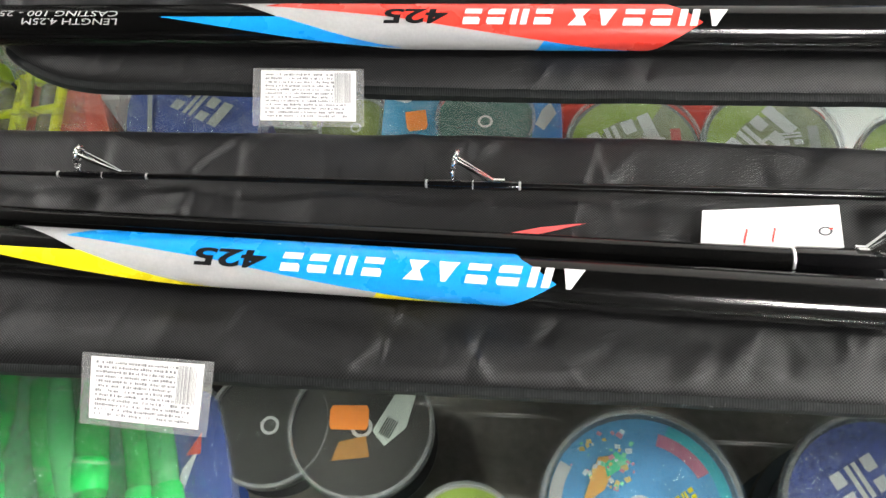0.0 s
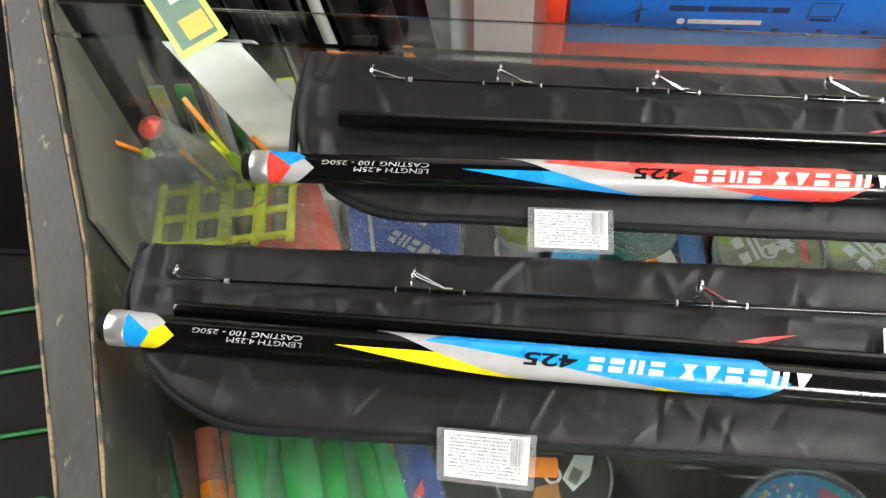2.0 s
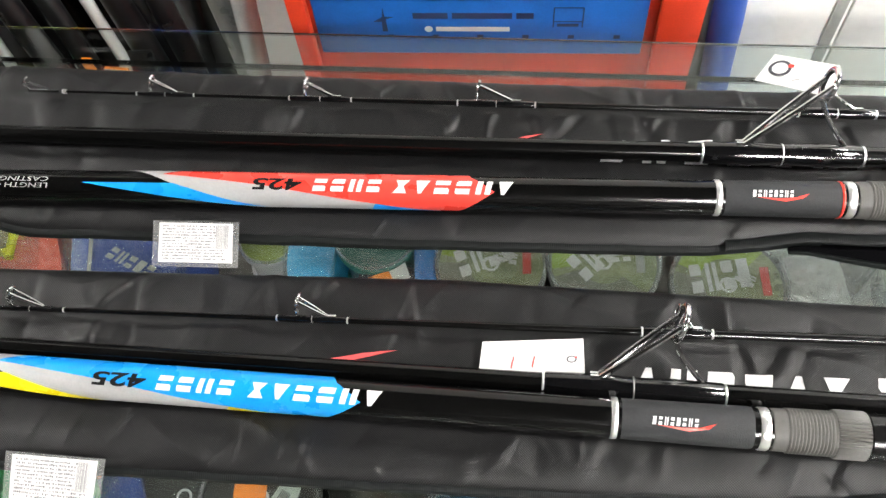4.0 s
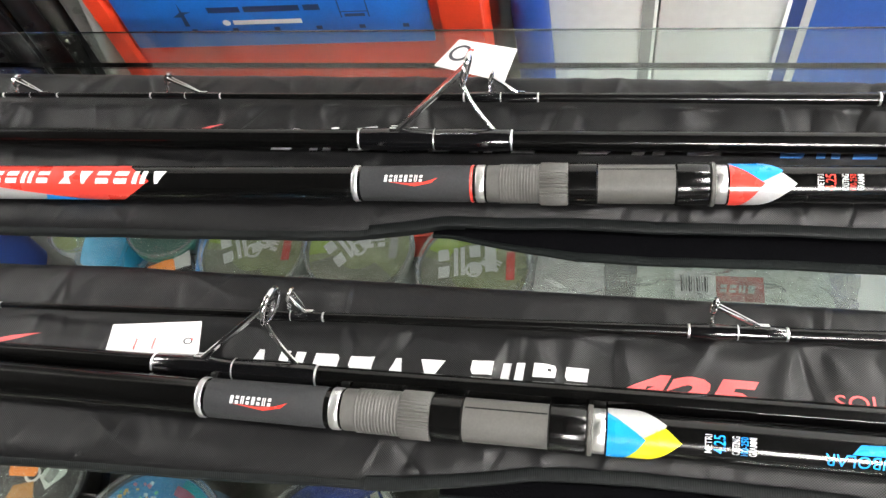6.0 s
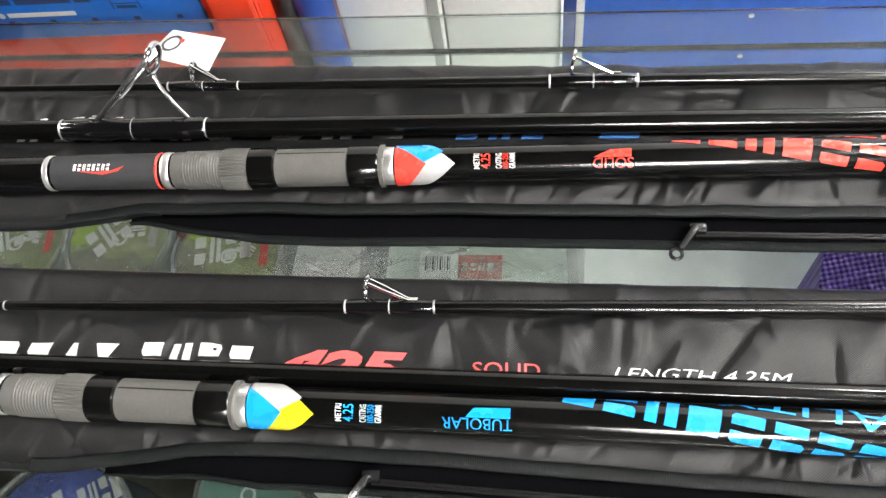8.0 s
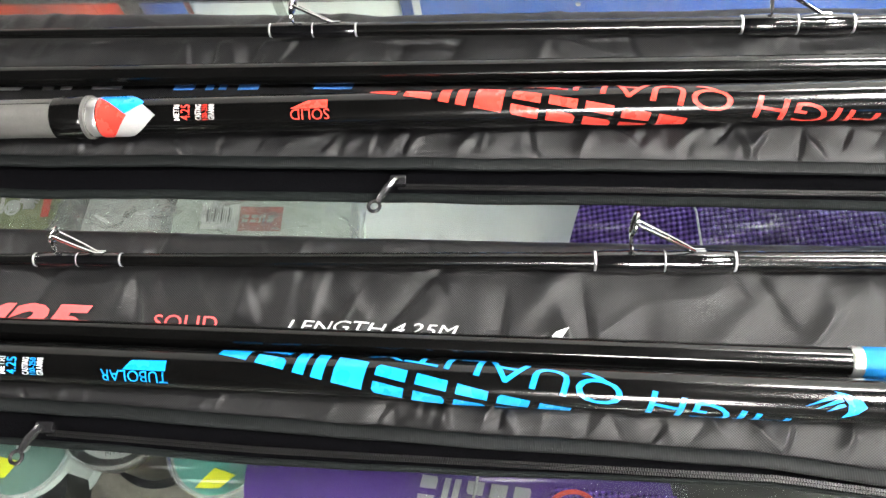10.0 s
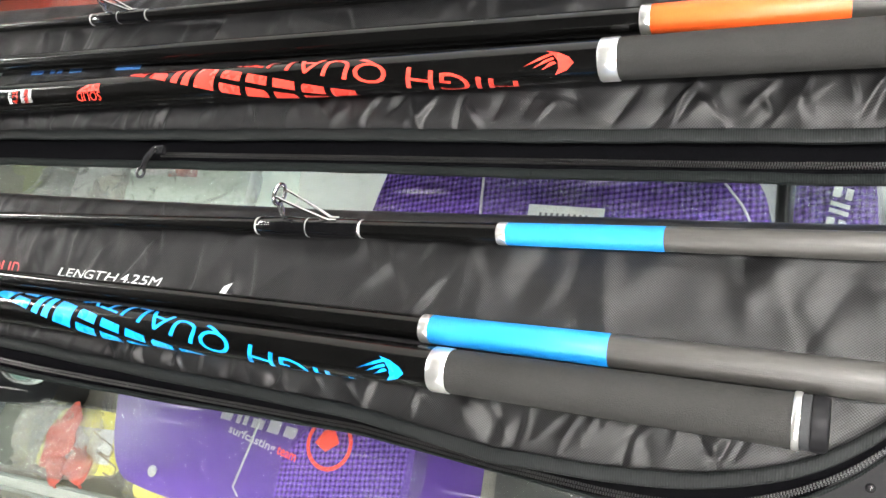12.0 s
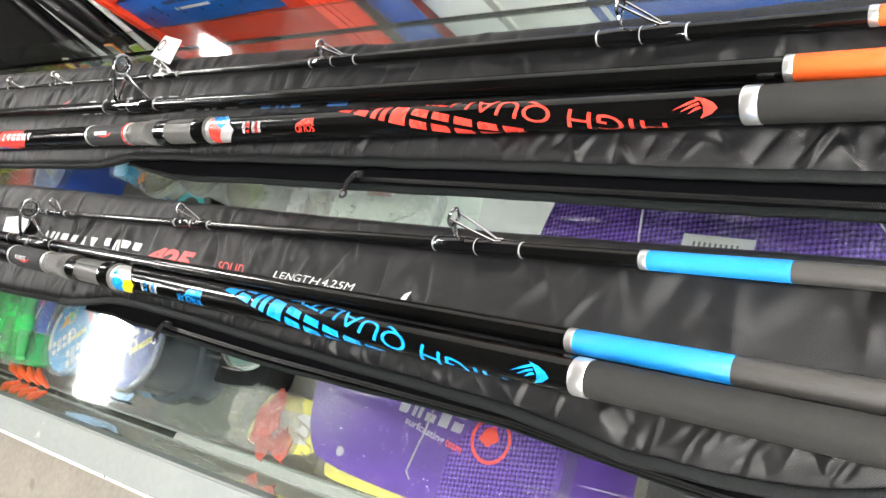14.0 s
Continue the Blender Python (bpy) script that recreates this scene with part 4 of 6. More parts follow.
    for k in range(3):
        part("fin_stroke", decal([(g0 + 0.005 * k, -0.08 - 0.10 * k), (g0 + 0.010 + 0.0025 * k, 0.34 - 0.14 * k), (g0 + 0.0155 + 0.001 * k, 0.50 - 0.20 * k), (g0 + 0.0165 + 0.001 * k, 0.40 - 0.20 * k), (g0 + 0.010 + 0.003 * k, 0.20 - 0.14 * k)], R), M[ca], t)
    # handle
    ring(t, handle0 + 0.0045, 0.0115, 0.0100)
    part("handle_grip", lathe([(handle0 + 0.009, 0.0107), (handle0 + 0.0105, 0.0111), (cap_x - 0.0155, 0.0118), (cap_x - 0.0142, 0.0115)], 56), M["foam"], t, "matte grey rubber handle grip")
    ring(t, cap_x - 0.0125, 0.0125, 0.0030)
    part("cap_collar", lathe([(cap_x - 0.0110, 0.0113), (cap_x - 0.0105, 0.0118), (cap_x - 0.0075, 0.0118), (cap_x - 0.0070, 0.0113)], 48), M["darkgrip"], t)
    part("end_cap", lathe([(cap_x - 0.0070, 0.0112), (cap_x - 0.0065, 0.0118), (cap_x - 0.0014, 0.0118), (cap_x - 0.0003, 0.0111), (cap_x, 0.0095)], 48), M["d_black"], t, "black rubber butt cap")
    return t


butt(F_BUTT, "glossy black rod butt section with blue and yellow print, grey grip", -0.619, 0.832, -0.066,
     {"small": (-0.561, -0.492), "sleeve": (-0.472, -0.203), "n425": (-0.358, -0.326), "n2": (-0.321, -0.274), "n1": (-0.268, -0.190), "metre": 0.206, "kind": (0.262, 0.298), "word": "TUBOLAR", "big": (0.300, 0.515), "high": (0.392, 0.612), "fish": 0.6095},
     0.650, ("d_blue", "d_yellow"))
butt(K_BUTT, "glossy black rod butt section with red and blue print, grey grip", -0.549, 0.899, 0.002,
     {"small": (-0.497, -0.424), "sleeve": (-0.402, -0.134), "n425": (-0.288, -0.256), "n2": (-0.250, -0.204), "n1": (-0.199, -0.121), "metre": 0.274, "kind": (0.344, 0.367), "word": "SOLID", "big": (0.367, 0.582), "high": (0.459, 0.679), "fish": 0.6765},
     0.717, ("d_red", "d_blue"))


def middle(line, label, x0, xs, sleeve, x1, wraps, ringpos, foot, height, tilt, k=1.0):
    t = thing("rod_middle_section", label, "fishing rod", rod_pose(line), "fishing rod sections")
    part("blank", lathe([(x0, 0.0050 * k), (x0 + 0.002, 0.0056 * k), (x0 + 0.012, 0.0055 * k), (xs, 0.0068 * k)], 44), M["gloss"], t, "glossy black carbon blank")
    guide(t, wraps[0], wraps[1], ringpos, foot, 0.0059 * k, height, 0.0100, tilt, True)
    ring(t, xs + 0.002, 0.0075 * k, 0.0055)
    part("colour_sleeve", lathe([(xs + 0.0045, 0.0072 * k), (xs + 0.005, 0.0075 * k), (xs + 0.0985, 0.0080 * k), (xs + 0.099, 0.0077 * k)], 44), M[sleeve], t, "bright coloured joint sleeve")
    part("joint_end", lathe([(xs + 0.099, 0.0079 * k), (x1 - 0.003, 0.0086 * k), (x1, 0.0076 * k)], 44), M["sleeve"], t, "ground grey joint end")
    return t


middle(F_MID, "glossy black middle rod section with bright blue sleeve", -0.580, 0.638, "b_blue", 0.885, (-0.103, -0.003), -0.030, -0.072, 0.040, 42)
middle(K_MID, "glossy black middle rod section with orange sleeve", -0.493, 0.735, "b_orange", 0.93, (-0.002, 0.098), 0.070, 0.024, 0.046, 54, 1.06)


def tip(line, label, rows, guides, xs, sleeve, x1):
    t = thing("rod_tip_section", label, "fishing rod", rod_pose(line), "fishing rod sections")
    part("blank", lathe(rows, 32), M["tip"], t, "thin tapering black blank")

    def rad(x):
        return lerp_rows(rows, x)

    for xa, xb, xr, h, rr in guides[1:]:
        guide(t, xa, xb, xr, xb - 0.28 * (xb - xa), rad(xa) * 1.03, h, rr, 42)
    xa, xb, xr, h, rr = guides[0]
    up = Vector((0, math.cos(radians(42)), math.sin(radians(42))))
    side = Vector((0, -up.z, up.y))
    c = Vector((xr, 0, 0)) + up * h
    tt = part("tip_top", tube([c + side * rr * math.cos(a) + (up + Vector((0.5, 0, 0))).normalized() * rr * math.sin(a) for a in (2 * math.pi * k / 20 for k in range(20))], 0.0006, 8, None, True), M["chrome"], t, "chrome tip ring")
    legs = bmesh.new()
    for s in (-1, 1):
        tube(arc(c + side * rr * s, (xb - 0.006, 0, 0), side * 0.0006 * s), 0.00045, 8, legs)
    tube([c - up * rr, Vector((xr + 0.004, 0, 0))], 0.0005, 8, legs)
    tube([(xr + 0.002, 0, 0), (xb - 0.004, 0, 0)], 0.0011, 8, legs)
    part("tip_tube", legs, M["chrome"], tt)
    ring(t, xb, 0.0016, 0.003, name="silver_trim")
    ring(t, xs + 0.0015, 0.0060, 0.005)
    part("colour_sleeve", lathe([(xs + 0.004, 0.0055), (xs + 0.0045, 0.0059), (xs + 0.0845, 0.0062), (xs + 0.085, 0.0058)], 40), M[sleeve], t, "bright coloured joint sleeve")
    part("joint_end", lathe([(xs + 0.085, 0.0061), (x1 - 0.003, 0.0066), (x1, 0.0056)], 40), M["sleeve"], t, "ground grey joint end")
    return t


tip(F_TIP, "slender black rod tip section with chrome guides, blue sleeve", [(-0.556, 0.0009), (-0.44, 0.0012), (-0.26, 0.0017), (0.0, 0.0027), (0.25, 0.0037), (0.55, 0.0050), (0.674, 0.0056)],
    [(-0.585, -0.551, -0.585, 0.006, 0.0036), (-0.440, -0.396, -0.429, 0.0098, 0.0036), (-0.262, -0.219, -0.249, 0.0110, 0.0040), (-0.046, -0.006, -0.026, 0.0125, 0.0040), (0.202, 0.253, 0.215, 0.0145, 0.0042), (0.516, 0.588, 0.536, 0.0205, 0.0060)],
    0.672, "b_blue", 0.905)
tip(K_TIP, "slender black rod tip section with chrome guides, orange sleeve", [(-0.447, 0.0009), (-0.34, 0.0012), (-0.16, 0.0018), (0.1, 0.0028), (0.35, 0.0040), (0.65, 0.0052), (0.775, 0.0056)],
    [(-0.474, -0.445, -0.474, 0.006, 0.0036), (-0.391, -0.349, -0.380, 0.0090, 0.0035), (-0.280, -0.236, -0.268, 0.0100, 0.0038), (-0.162, -0.109, -0.148, 0.0115, 0.0036), (0.064, 0.113, 0.082, 0.0125, 0.0042), (0.320, 0.375, 0.335, 0.0145, 0.0044), (0.607, 0.670, 0.625, 0.0205, 0.0060)],
    0.775, "b_orange", 0.945)


# ---- tags on the bags and guides ----
def slab(quad, thick=0.0006, n=1):
    """Thin card from four corners."""
    P = [Vector(p) for p in quad]
    nrm = (P[1] - P[0]).cross(P[3] - P[0]).normalized() * thick
    bm = bmesh.new()
    lo = [bm.verts.new(p) for p in P]
    hi = [bm.verts.new(p + nrm) for p in P]
    bm.faces.new(lo[::-1])
    bm.faces.new(hi)
    for k in range(4):
        bm.faces.new((lo[k], lo[(k + 1) % 4], hi[(k + 1) % 4], hi[k]))
    return bm


def on_card(quad, u0, u1, v0, v1, lift=0.0009):
    """Four corners of a patch on a card, v from the first edge."""
    P = [Vector(p) for p in quad]
    nrm = (P[1] - P[0]).cross(P[3] - P[0]).normalized() * lift
    at = lambda u, v: P[0].lerp(P[1], u).lerp(P[3].lerp(P[2], u), v) + nrm
    return [at(u0, v0), at(u1, v0), at(u1, v1), at(u0, v1)]


def patch(quads):
    bm = bmesh.new()
    for q in quads:
        bm.faces.new([bm.verts.new(p) for p in q])
    return bm


rnd = random.Random(3)


def price_label(quad, label):
    """White label full of dense small print, in a clear sleeve hung at the bag's edge."""
    t = thing("price_label", label, "label", group="sleeved labels")
    big = [on_card(quad, -0.09, 1.08, -0.10, 1.06, 0)][0]
    part("clear_sleeve", slab(big, 0.0003), M["laminate"], t, "clear plastic sleeve")
    part("card", slab([p + Vector((0, 0, 0.0007)) for p in map(Vector, quad)], 0.0004), M["paper"], t)
    q2 = [Vector(p) + Vector((0, 0, 0.0010)) for p in quad]
    lines = []
    for r in range(12):
        u = 0.05
        v = 0.06 + r * 0.075
        while u < (0.9 if r < 4 else 0.76):
            w = rnd.uniform(0.006, 0.022)
            if rnd.random() < 0.86:
                lines.append(on_card(q2, u, min(0.95, u + w), v + rnd.uniform(0, 0.012), v + rnd.uniform(0.034, 0.052), 0.0003))
            u += w + rnd.choice((0.004, 0.005, 0.006, 0.016))
    for k in range(14):
        u = 0.78 + k * 0.0125
        lines.append(on_card(q2, u, u + rnd.uniform(0.003, 0.008), 0.35, 0.95, 0.0004))
    part("small_print", patch(lines), M["ink"], t, "unreadable grey print")
    return t


price_label([(-0.402, -0.1955, 0.9550), (-0.353, -0.1985, 0.9550), (-0.352, -0.1725, 0.9640), (-0.403, -0.1705, 0.9640)], "white printed label in clear sleeve at the bag edge")
price_label([(-0.351, -0.0395, 0.9545), (-0.302, -0.0395, 0.9545), (-0.303, -0.0155, 0.9640), (-0.352, -0.0155, 0.9640)], "white printed label in clear sleeve at the bag edge")


def hang_tag(quad, label, dots, logo):
    t = thing("hang_tag", label, "tag", group="hang tags")
    part("card", slab(quad, 0.0006), M["paper"], t)
    rows = []
    for u, v, w, h in dots:
        rows.append(on_card(quad, u, u + w, v, v + h, 0.0010))
    part("print_bars", patch(rows), M["inklight"], t)
    for u in (0.30, 0.50) if len(dots) > 3 else ():
        part("red_stroke", patch([on_card(quad, u + 0.006 * k, u + 0.006 * k + 0.012, 0.28 + 0.07 * k, 0.36 + 0.07 * k, 0.0012) for k in range(4)]), M["d_red"], t)
    if logo:
        u, v, s = logo
        ringpts = []
        for k in range(20):
            a, b = 2 * math.pi * k / 20, 2 * math.pi * (k + 1) / 20
            ringpts.append([on_card(quad, u + s * c * math.cos(z), 1, v + 1.9 * s * c * math.sin(z), 1, 0.0011)[0] for z, c in ((a, 0.7), (b, 0.7), (b, 1.0), (a, 1.0))])
        part("ring_mark", patch(ringpts), M["inkdark"], t, "black ring mark")
        part("red_mark", patch([on_card(quad, u + s * 0.6, u + s * 1.1, v + s * 0.5, v + s * 1.3, 0.0013)]), M["d_red"], t)
    return t


hang_tag([(-0.140, -0.117, 0.9660), (-0.079, -0.112, 0.9675), (-0.080, -0.091, 0.9715), (-0.138, -0.094, 0.9690)], "white cardboard hang tag with small print, lying on the bag",
         [(0.30, 0.25, 0.02, 0.4), (0.50, 0.25, 0.02, 0.4), (0.62, 0.3, 0.015, 0.5), (0.66, 0.3, 0.015, 0.5), (0.72, 0.5, 0.012, 0.4), (0.75, 0.5, 0.012, 0.4)], (0.88, 0.45, 0.05))
hang_tag([(0.040, 0.107, 0.9655), (0.090, 0.089, 0.9690), (0.097, 0.117, 0.9690), (0.056, 0.129, 0.9665)], "white cardboard hang tag with a black ring mark",
         [(0.75, 0.55, 0.12, 0.03), (0.75, 0.62, 0.10, 0.03)], (0.2, 0.55, 0.15))
t = thing("tag_string", "thin clear nylon tag loop", "string")
part("loop", tube(arc((0.066, 0.068, 1.004), (0.062, 0.103, 0.9685), (0.004, 0.004, 0.004)) + arc((0.062, 0.103, 0.9685), (0.066, 0.068, 1.004), (-0.004, 0.003, 0.002))[1:], 0.0004, 6), M["laminate"], t)


# ---- goods inside the counter ----
def pillow(quad, z_top, depth, bulge=0.004, n=14, wrinkle=0.0015, seed=0, round_=0.12, crease=0.0):
    """Soft pack: bulging top over a plan quad, skirt down by depth."""
    P = [Vector((*p, 0)) for p in quad]
    bm = bmesh.new()
    grid = []
    for i in range(n + 1):
        row = []
        for j in range(n + 1):
            u, v = i / n, j / n
            cu, cv = (u - 0.5) * 2, (v - 0.5) * 2
            k = 1 - round_ * (abs(cu) * abs(cv)) ** 3
            u2, v2 = 0.5 + cu * k / 2, 0.5 + cv * k / 2
            p = P[0].lerp(P[1], u2).lerp(P[3].lerp(P[2], u2), v2)
            e = (1 - abs(cu) ** 4) * (1 - abs(cv) ** 4)
            z = z_top + bulge * (e - 1) + wrinkle * e * noise.noise(Vector((p.x * 70 + seed, p.y * 70, seed * 1.7)))
            if crease:
                g = Vector((p.x * 26 + p.y * 18 + seed, p.y * 40 - p.x * 12, seed * 0.7))
                z += crease * (1 - abs(noise.noise(g))) ** 7 + crease * 0.6 * (1 - abs(noise.noise(g * 2.3))) ** 9
            row.append(bm.verts.new((p.x, p.y, z)))
        grid.append(row)
    for i in range(n):
        for j in range(n):
            bm.faces.new((grid[i][j], grid[i + 1][j], grid[i + 1][j + 1], grid[i][j + 1]))
    loop = [grid[i][0] for i in range(n + 1)] + [grid[n][j] for j in range(1, n + 1)] + [grid[i][n] for i in range(n - 1, -1, -1)] + [grid[0][j] for j in range(n - 1, 0, -1)]
    low = [bm.verts.new((v.co.x, v.co.y, max(DECK + 0.0005, v.co.z - depth))) for v in loop]
    for k in range(len(loop)):
        q = (k + 1) % len(loop)
        bm.faces.new((loop[k], loop[q], low[q], low[k]))
    bm.faces.new(low)
    bmesh.ops.recalc_face_normals(bm, faces=bm.faces)
    return bm


def flat_on(bm, cx, cy, w, h, z, turn=0):
    """Place a unit-box flat mesh centred in plan at height z."""
    m = pose(cx, cy, z, 0, 0, turn) @ Matrix.Diagonal((w, h, 1, 1)) @ Matrix.Translation((-0.5, -0.5, 0))
    bmesh.ops.transform(bm, matrix=m, verts=bm.verts)
    return bm


def disc(cx, cy, r, z, seg=40, squash=1.0):
    bm = bmesh.new()
    bm.faces.new([bm.verts.new((cx + r * math.cos(2 * math.pi * k / seg), cy + r * squash * math.sin(2 * math.pi * k / seg), z)) for k in range(seg)])
    return bm


def annulus(cx, cy, r0, r1, z, a0=0, a1=360, seg=48):
    bm = bmesh.new()
    last = None
    for k in range(seg + 1):
        a = radians(a0 + (a1 - a0) * k / seg)
        pair = [bm.verts.new((cx + r * math.cos(a), cy + r * math.sin(a), z)) for r in (r0, r1)]
        if last:
            bm.faces.new((last[0], last[1], pair[1], pair[0]))
        last = pair
    bmesh.ops.recalc_face_normals(bm, faces=bm.faces)
    return bm


def spool(cx, cy, r, z_top, rim, face, label, marks=(), lid=True, group="line spools", stack=1):
    """Round line spool in a clear box: drum, printed face, marks and lid; several may be stacked."""
    t = thing("line_spool", label, "line spool", group=group)
    h = z_top - DECK
    prof = [(DECK + 0.0005, r * 0.96), (DECK + 0.004, r)]
    for k in range(stack):
        a, b = DECK + h * k / stack, DECK + h * (k + 1) / stack
        prof += [(a + 0.005, r), (a + 0.007, r * 0.86), (b - 0.010, r * 0.86), (b - 0.008, r), (b - 0.004, r)]
    prof += [(z_top - 0.002, r * 0.97)]
    part("drum", lathe(prof, 48, "z", None, (cx, cy, 0)), M[rim] if isinstance(rim, str) else rim, t)
    part("printed_face", disc(cx, cy, r * 0.92, z_top - 0.0014), face, t, "printed round label")
    part("hub", annulus(cx, cy, r * 0.10, r * 0.15, z_top - 0.0010), M["d_white"], t)
    for nm, bm, m in marks:
        part(nm, bm, m, t)
    if lid:
        rimbm = lathe([(z_top + 0.0008, r * 1.02), (z_top + 0.003, r * 1.03), (z_top + 0.0046, r * 0.99), (z_top + 0.0040, r * 0.93), (z_top + 0.0030, r * 0.91)], 48, "z", None, (cx, cy, 0))
        ob = part("clear_lid", rimbm, M["film"], t, "clear plastic lid")
        ob2 = part("lid_ridge", tube([(cx + r * 0.97 * math.cos(2 * math.pi * k / 40), cy + r * 0.97 * math.sin(2 * math.pi * k / 40), z_top + 0.0045) for k in range(40)], 0.0014, 6, None, True), M["clear_rim"], t)
    return t


def sparkle(cx, cy, r, z, a0, a1, n, seed, colours):
    """Holographic label: scattered small facets in several foil colours."""
    rr = random.Random(seed)
    out = []
    for m in colours:
        tri3 = []
        for _ in range(n):
            a, q = radians(rr.uniform(a0, a1)), r * rr.uniform(0.3, 0.88)
            x, y, s = cx + q * math.cos(a), cy + q * math.sin(a), r * rr.uniform(0.012, 0.045)
            b = rr.uniform(0, 6.28)
            tri3.append([(x + s * math.cos(b + k), y + s * math.sin(b + k)) for k in (0, 1.4, 3.0, 4.3)])
        bm = polys(tri3)
        for v in bm.verts:
            v.co.z = z + 0.00015 * rr.random()
        out.append(("hologram", bm, m))
    return out


def foil(name, c):
    if name not in M:
        M[name] = mat(name, c, 0.25, 0.15, 0.1, 80, 0.2, 300)
    return M[name]


def bars(rows, z, seed=1):
    """Unreadable lettering as plain slabs: rows of centre, size and turn."""
    return [("print_slab", flat_on(blocks(n), cx, cy, w, h, z, turn), m) for n, cx, cy, w, h, turn, m in rows]


Z = 0.0004
# front row, from the slanted end onward
WH, BK = M["d_white"], M["d_black"]


def pack(name, quad, z, material, label, category, marks=(), film=True, depth=0.2, bulge=0.004, group="", seed=0):
    t = thing(name, label, category, group=group)
    part("body", pillow(quad, z, depth, bulge, seed=seed), material, t)
    for nm, bm, m in marks:
        part(nm, bm, m, t)
    if film:
        c = Vector((sum(p[0] for p in quad) / 4, sum(p[1] for p in quad) / 4))
        q2 = [tuple(c + (Vector(p) - c) * 1.10) for p in quad]
        ob = part("clear_bag", pillow(q2, z + 0.005, 0.012, bulge * 1.4, 34, 0.0030, seed + 5, crease=0.006), M["film2"], t, "crinkled clear plastic bag")
        ob.visible_shadow = False
    return t


pack("tackle_pack", [(-0.735, -0.075), (-0.640, -0.105), (-0.600, -0.235), (-0.670, -0.235)], 0.715, BROWN, "brown card of rigged hooks in clear plastic", "tackle pack", seed=2)
t = thing("hook_rig", "dark wire hook rig on brown card", "hook rig")
part("wire", tube(arc((-0.70, -0.10, 0.722), (-0.65, -0.16, 0.722), (0.006, 0.004, 0)) + arc((-0.65, -0.16, 0.722), (-0.662, -0.19, 0.722), (0.014, 0, 0))[1:], 0.0011, 6), BK, t)
part("bead", lathe([(0.717, 0.002), (0.720, 0.006), (0.726, 0.006), (0.729, 0.002)], 16, "z", None, (-0.655, -0.205, 0)), REDC, t)

for k in range(2):
    t = thing("orange_tube", "translucent orange-red plastic light tube", "tube", group="plastic tubes")
    x = -0.632 + 0.026 * k
    part("tube_body", tube([(x, -0.115, 0.715), (x + 0.045, -0.235, 0.735)], 0.011, 16), tint("salmon_plastic", (0.42, 0.13, 0.08), 0.35), t)
    part("tube_cap", tube([(x + 0.018, -0.163, 0.7235), (x + 0.024, -0.179, 0.7262)], 0.0117, 16), ORANGE, t, "bright orange cap")
tube_rnd = random.Random(17)
for k in range(7):
    x, lean, lift = -0.594 + 0.0205 * k + tube_rnd.uniform(-0.004, 0.004), tube_rnd.uniform(0.008, 0.055), tube_rnd.uniform(0, 0.012)
    a, b = Vector((x, -0.108 - tube_rnd.uniform(0, 0.014), 0.742 + lift)), Vector((x + lean, -0.252, 0.742 + tube_rnd.uniform(0, 0.008)))
    t = thing("green_tube", "glossy green plastic tube float", "tube", group="green tubes")
    r = tube_rnd.uniform(0.0085, 0.0115)
    part("tube_body", tube([a.lerp(b, q) + Vector((0.0015 * math.sin(7 * q + k), 0, 0)) for q in (0, 0.2, 0.4, 0.6, 0.8, 1)], [r * w for w in (0.75, 1, 1, 0.92, 1, 0.8)], 18), tint("leaf_green_plastic", (0.02, 0.27, 0.05), 0.22) if k % 3 else tint("pale_green_plastic", (0.06, 0.33, 0.11), 0.22), t)
    q = tube_rnd.uniform(0.35, 0.65)
    part("tube_band", tube([a.lerp(b, q), a.lerp(b, q + 0.02), a.lerp(b, q + 0.16), a.lerp(b, q + 0.18)], [r * 0.95, r * 1.12, r * 1.08, r * 0.9], 18), tint("green_band", (0.008, 0.52, 0.09), 0.25), t, "bright green band")
pack("tube_tray", [(-0.60, -0.105), (-0.452, -0.105), (-0.425, -0.262), (-0.572, -0.262)], 0.732, tint("dull_green_card", (0.03, 0.27, 0.09), 0.5), "green card tray under green tubes", "tray", film=False, seed=4)
film = thing("plastic_bag", "crinkled clear plastic bag over green tubes", "plastic bag")
ob = part("film", pillow([(-0.615, -0.10), (-0.445, -0.10), (-0.415, -0.268), (-0.585, -0.268)], 0.768, 0.03, 0.010, 70, 0.006, 9, crease=0.018), M["film2"], film)
ob.visible_shadow = False
for k in range(4):
    x = -0.535 + 0.03 * k
    t = thing("soft_lure", "red-orange soft plastic lure lying on the shelf", "lure", group="soft lures")
    part("lure_body", tube([(x, -0.262, 0.700), (x + 0.020, -0.272, 0.706), (x + 0.045, -0.284, 0.7)], [0.004, 0.007, 0.003], 12), tint("lure_orange", (0.75, 0.10, 0.03), 0.35), t)
pack("navy_pack", [(-0.478, -0.118), (-0.428, -0.118), (-0.398, -0.205), (-0.450, -0.210)], 0.737, NAVY, "navy blue card tackle pack with orange sticker", "tackle pack",
     [("sticker", flat_on(polys([[(0, 0), (1, 0), (1, 1), (0, 1)]]), -0.466, -0.128, 0.016, 0.012, 0.7385 + Z, 20), ORANGE), ("white_flash", flat_on(polys([[(0, 0), (0.6, 0.2), (1, 1), (0.3, 0.6)]]), -0.437, -0.178, 0.012, 0.035, 0.7385 + Z), WH), ("red_flash", flat_on(polys([[(0, 0), (1, 0.1), (0.8, 1)]]), -0.434, -0.158, 0.010, 0.016, 0.7386 + Z), REDC)], seed=3)
spool(-0.388, -0.140, 0.044, 0.728, BLACKP, tint("dark_face", (0.030, 0.028, 0.025), 0.35), "dark round line spool under clear lid")
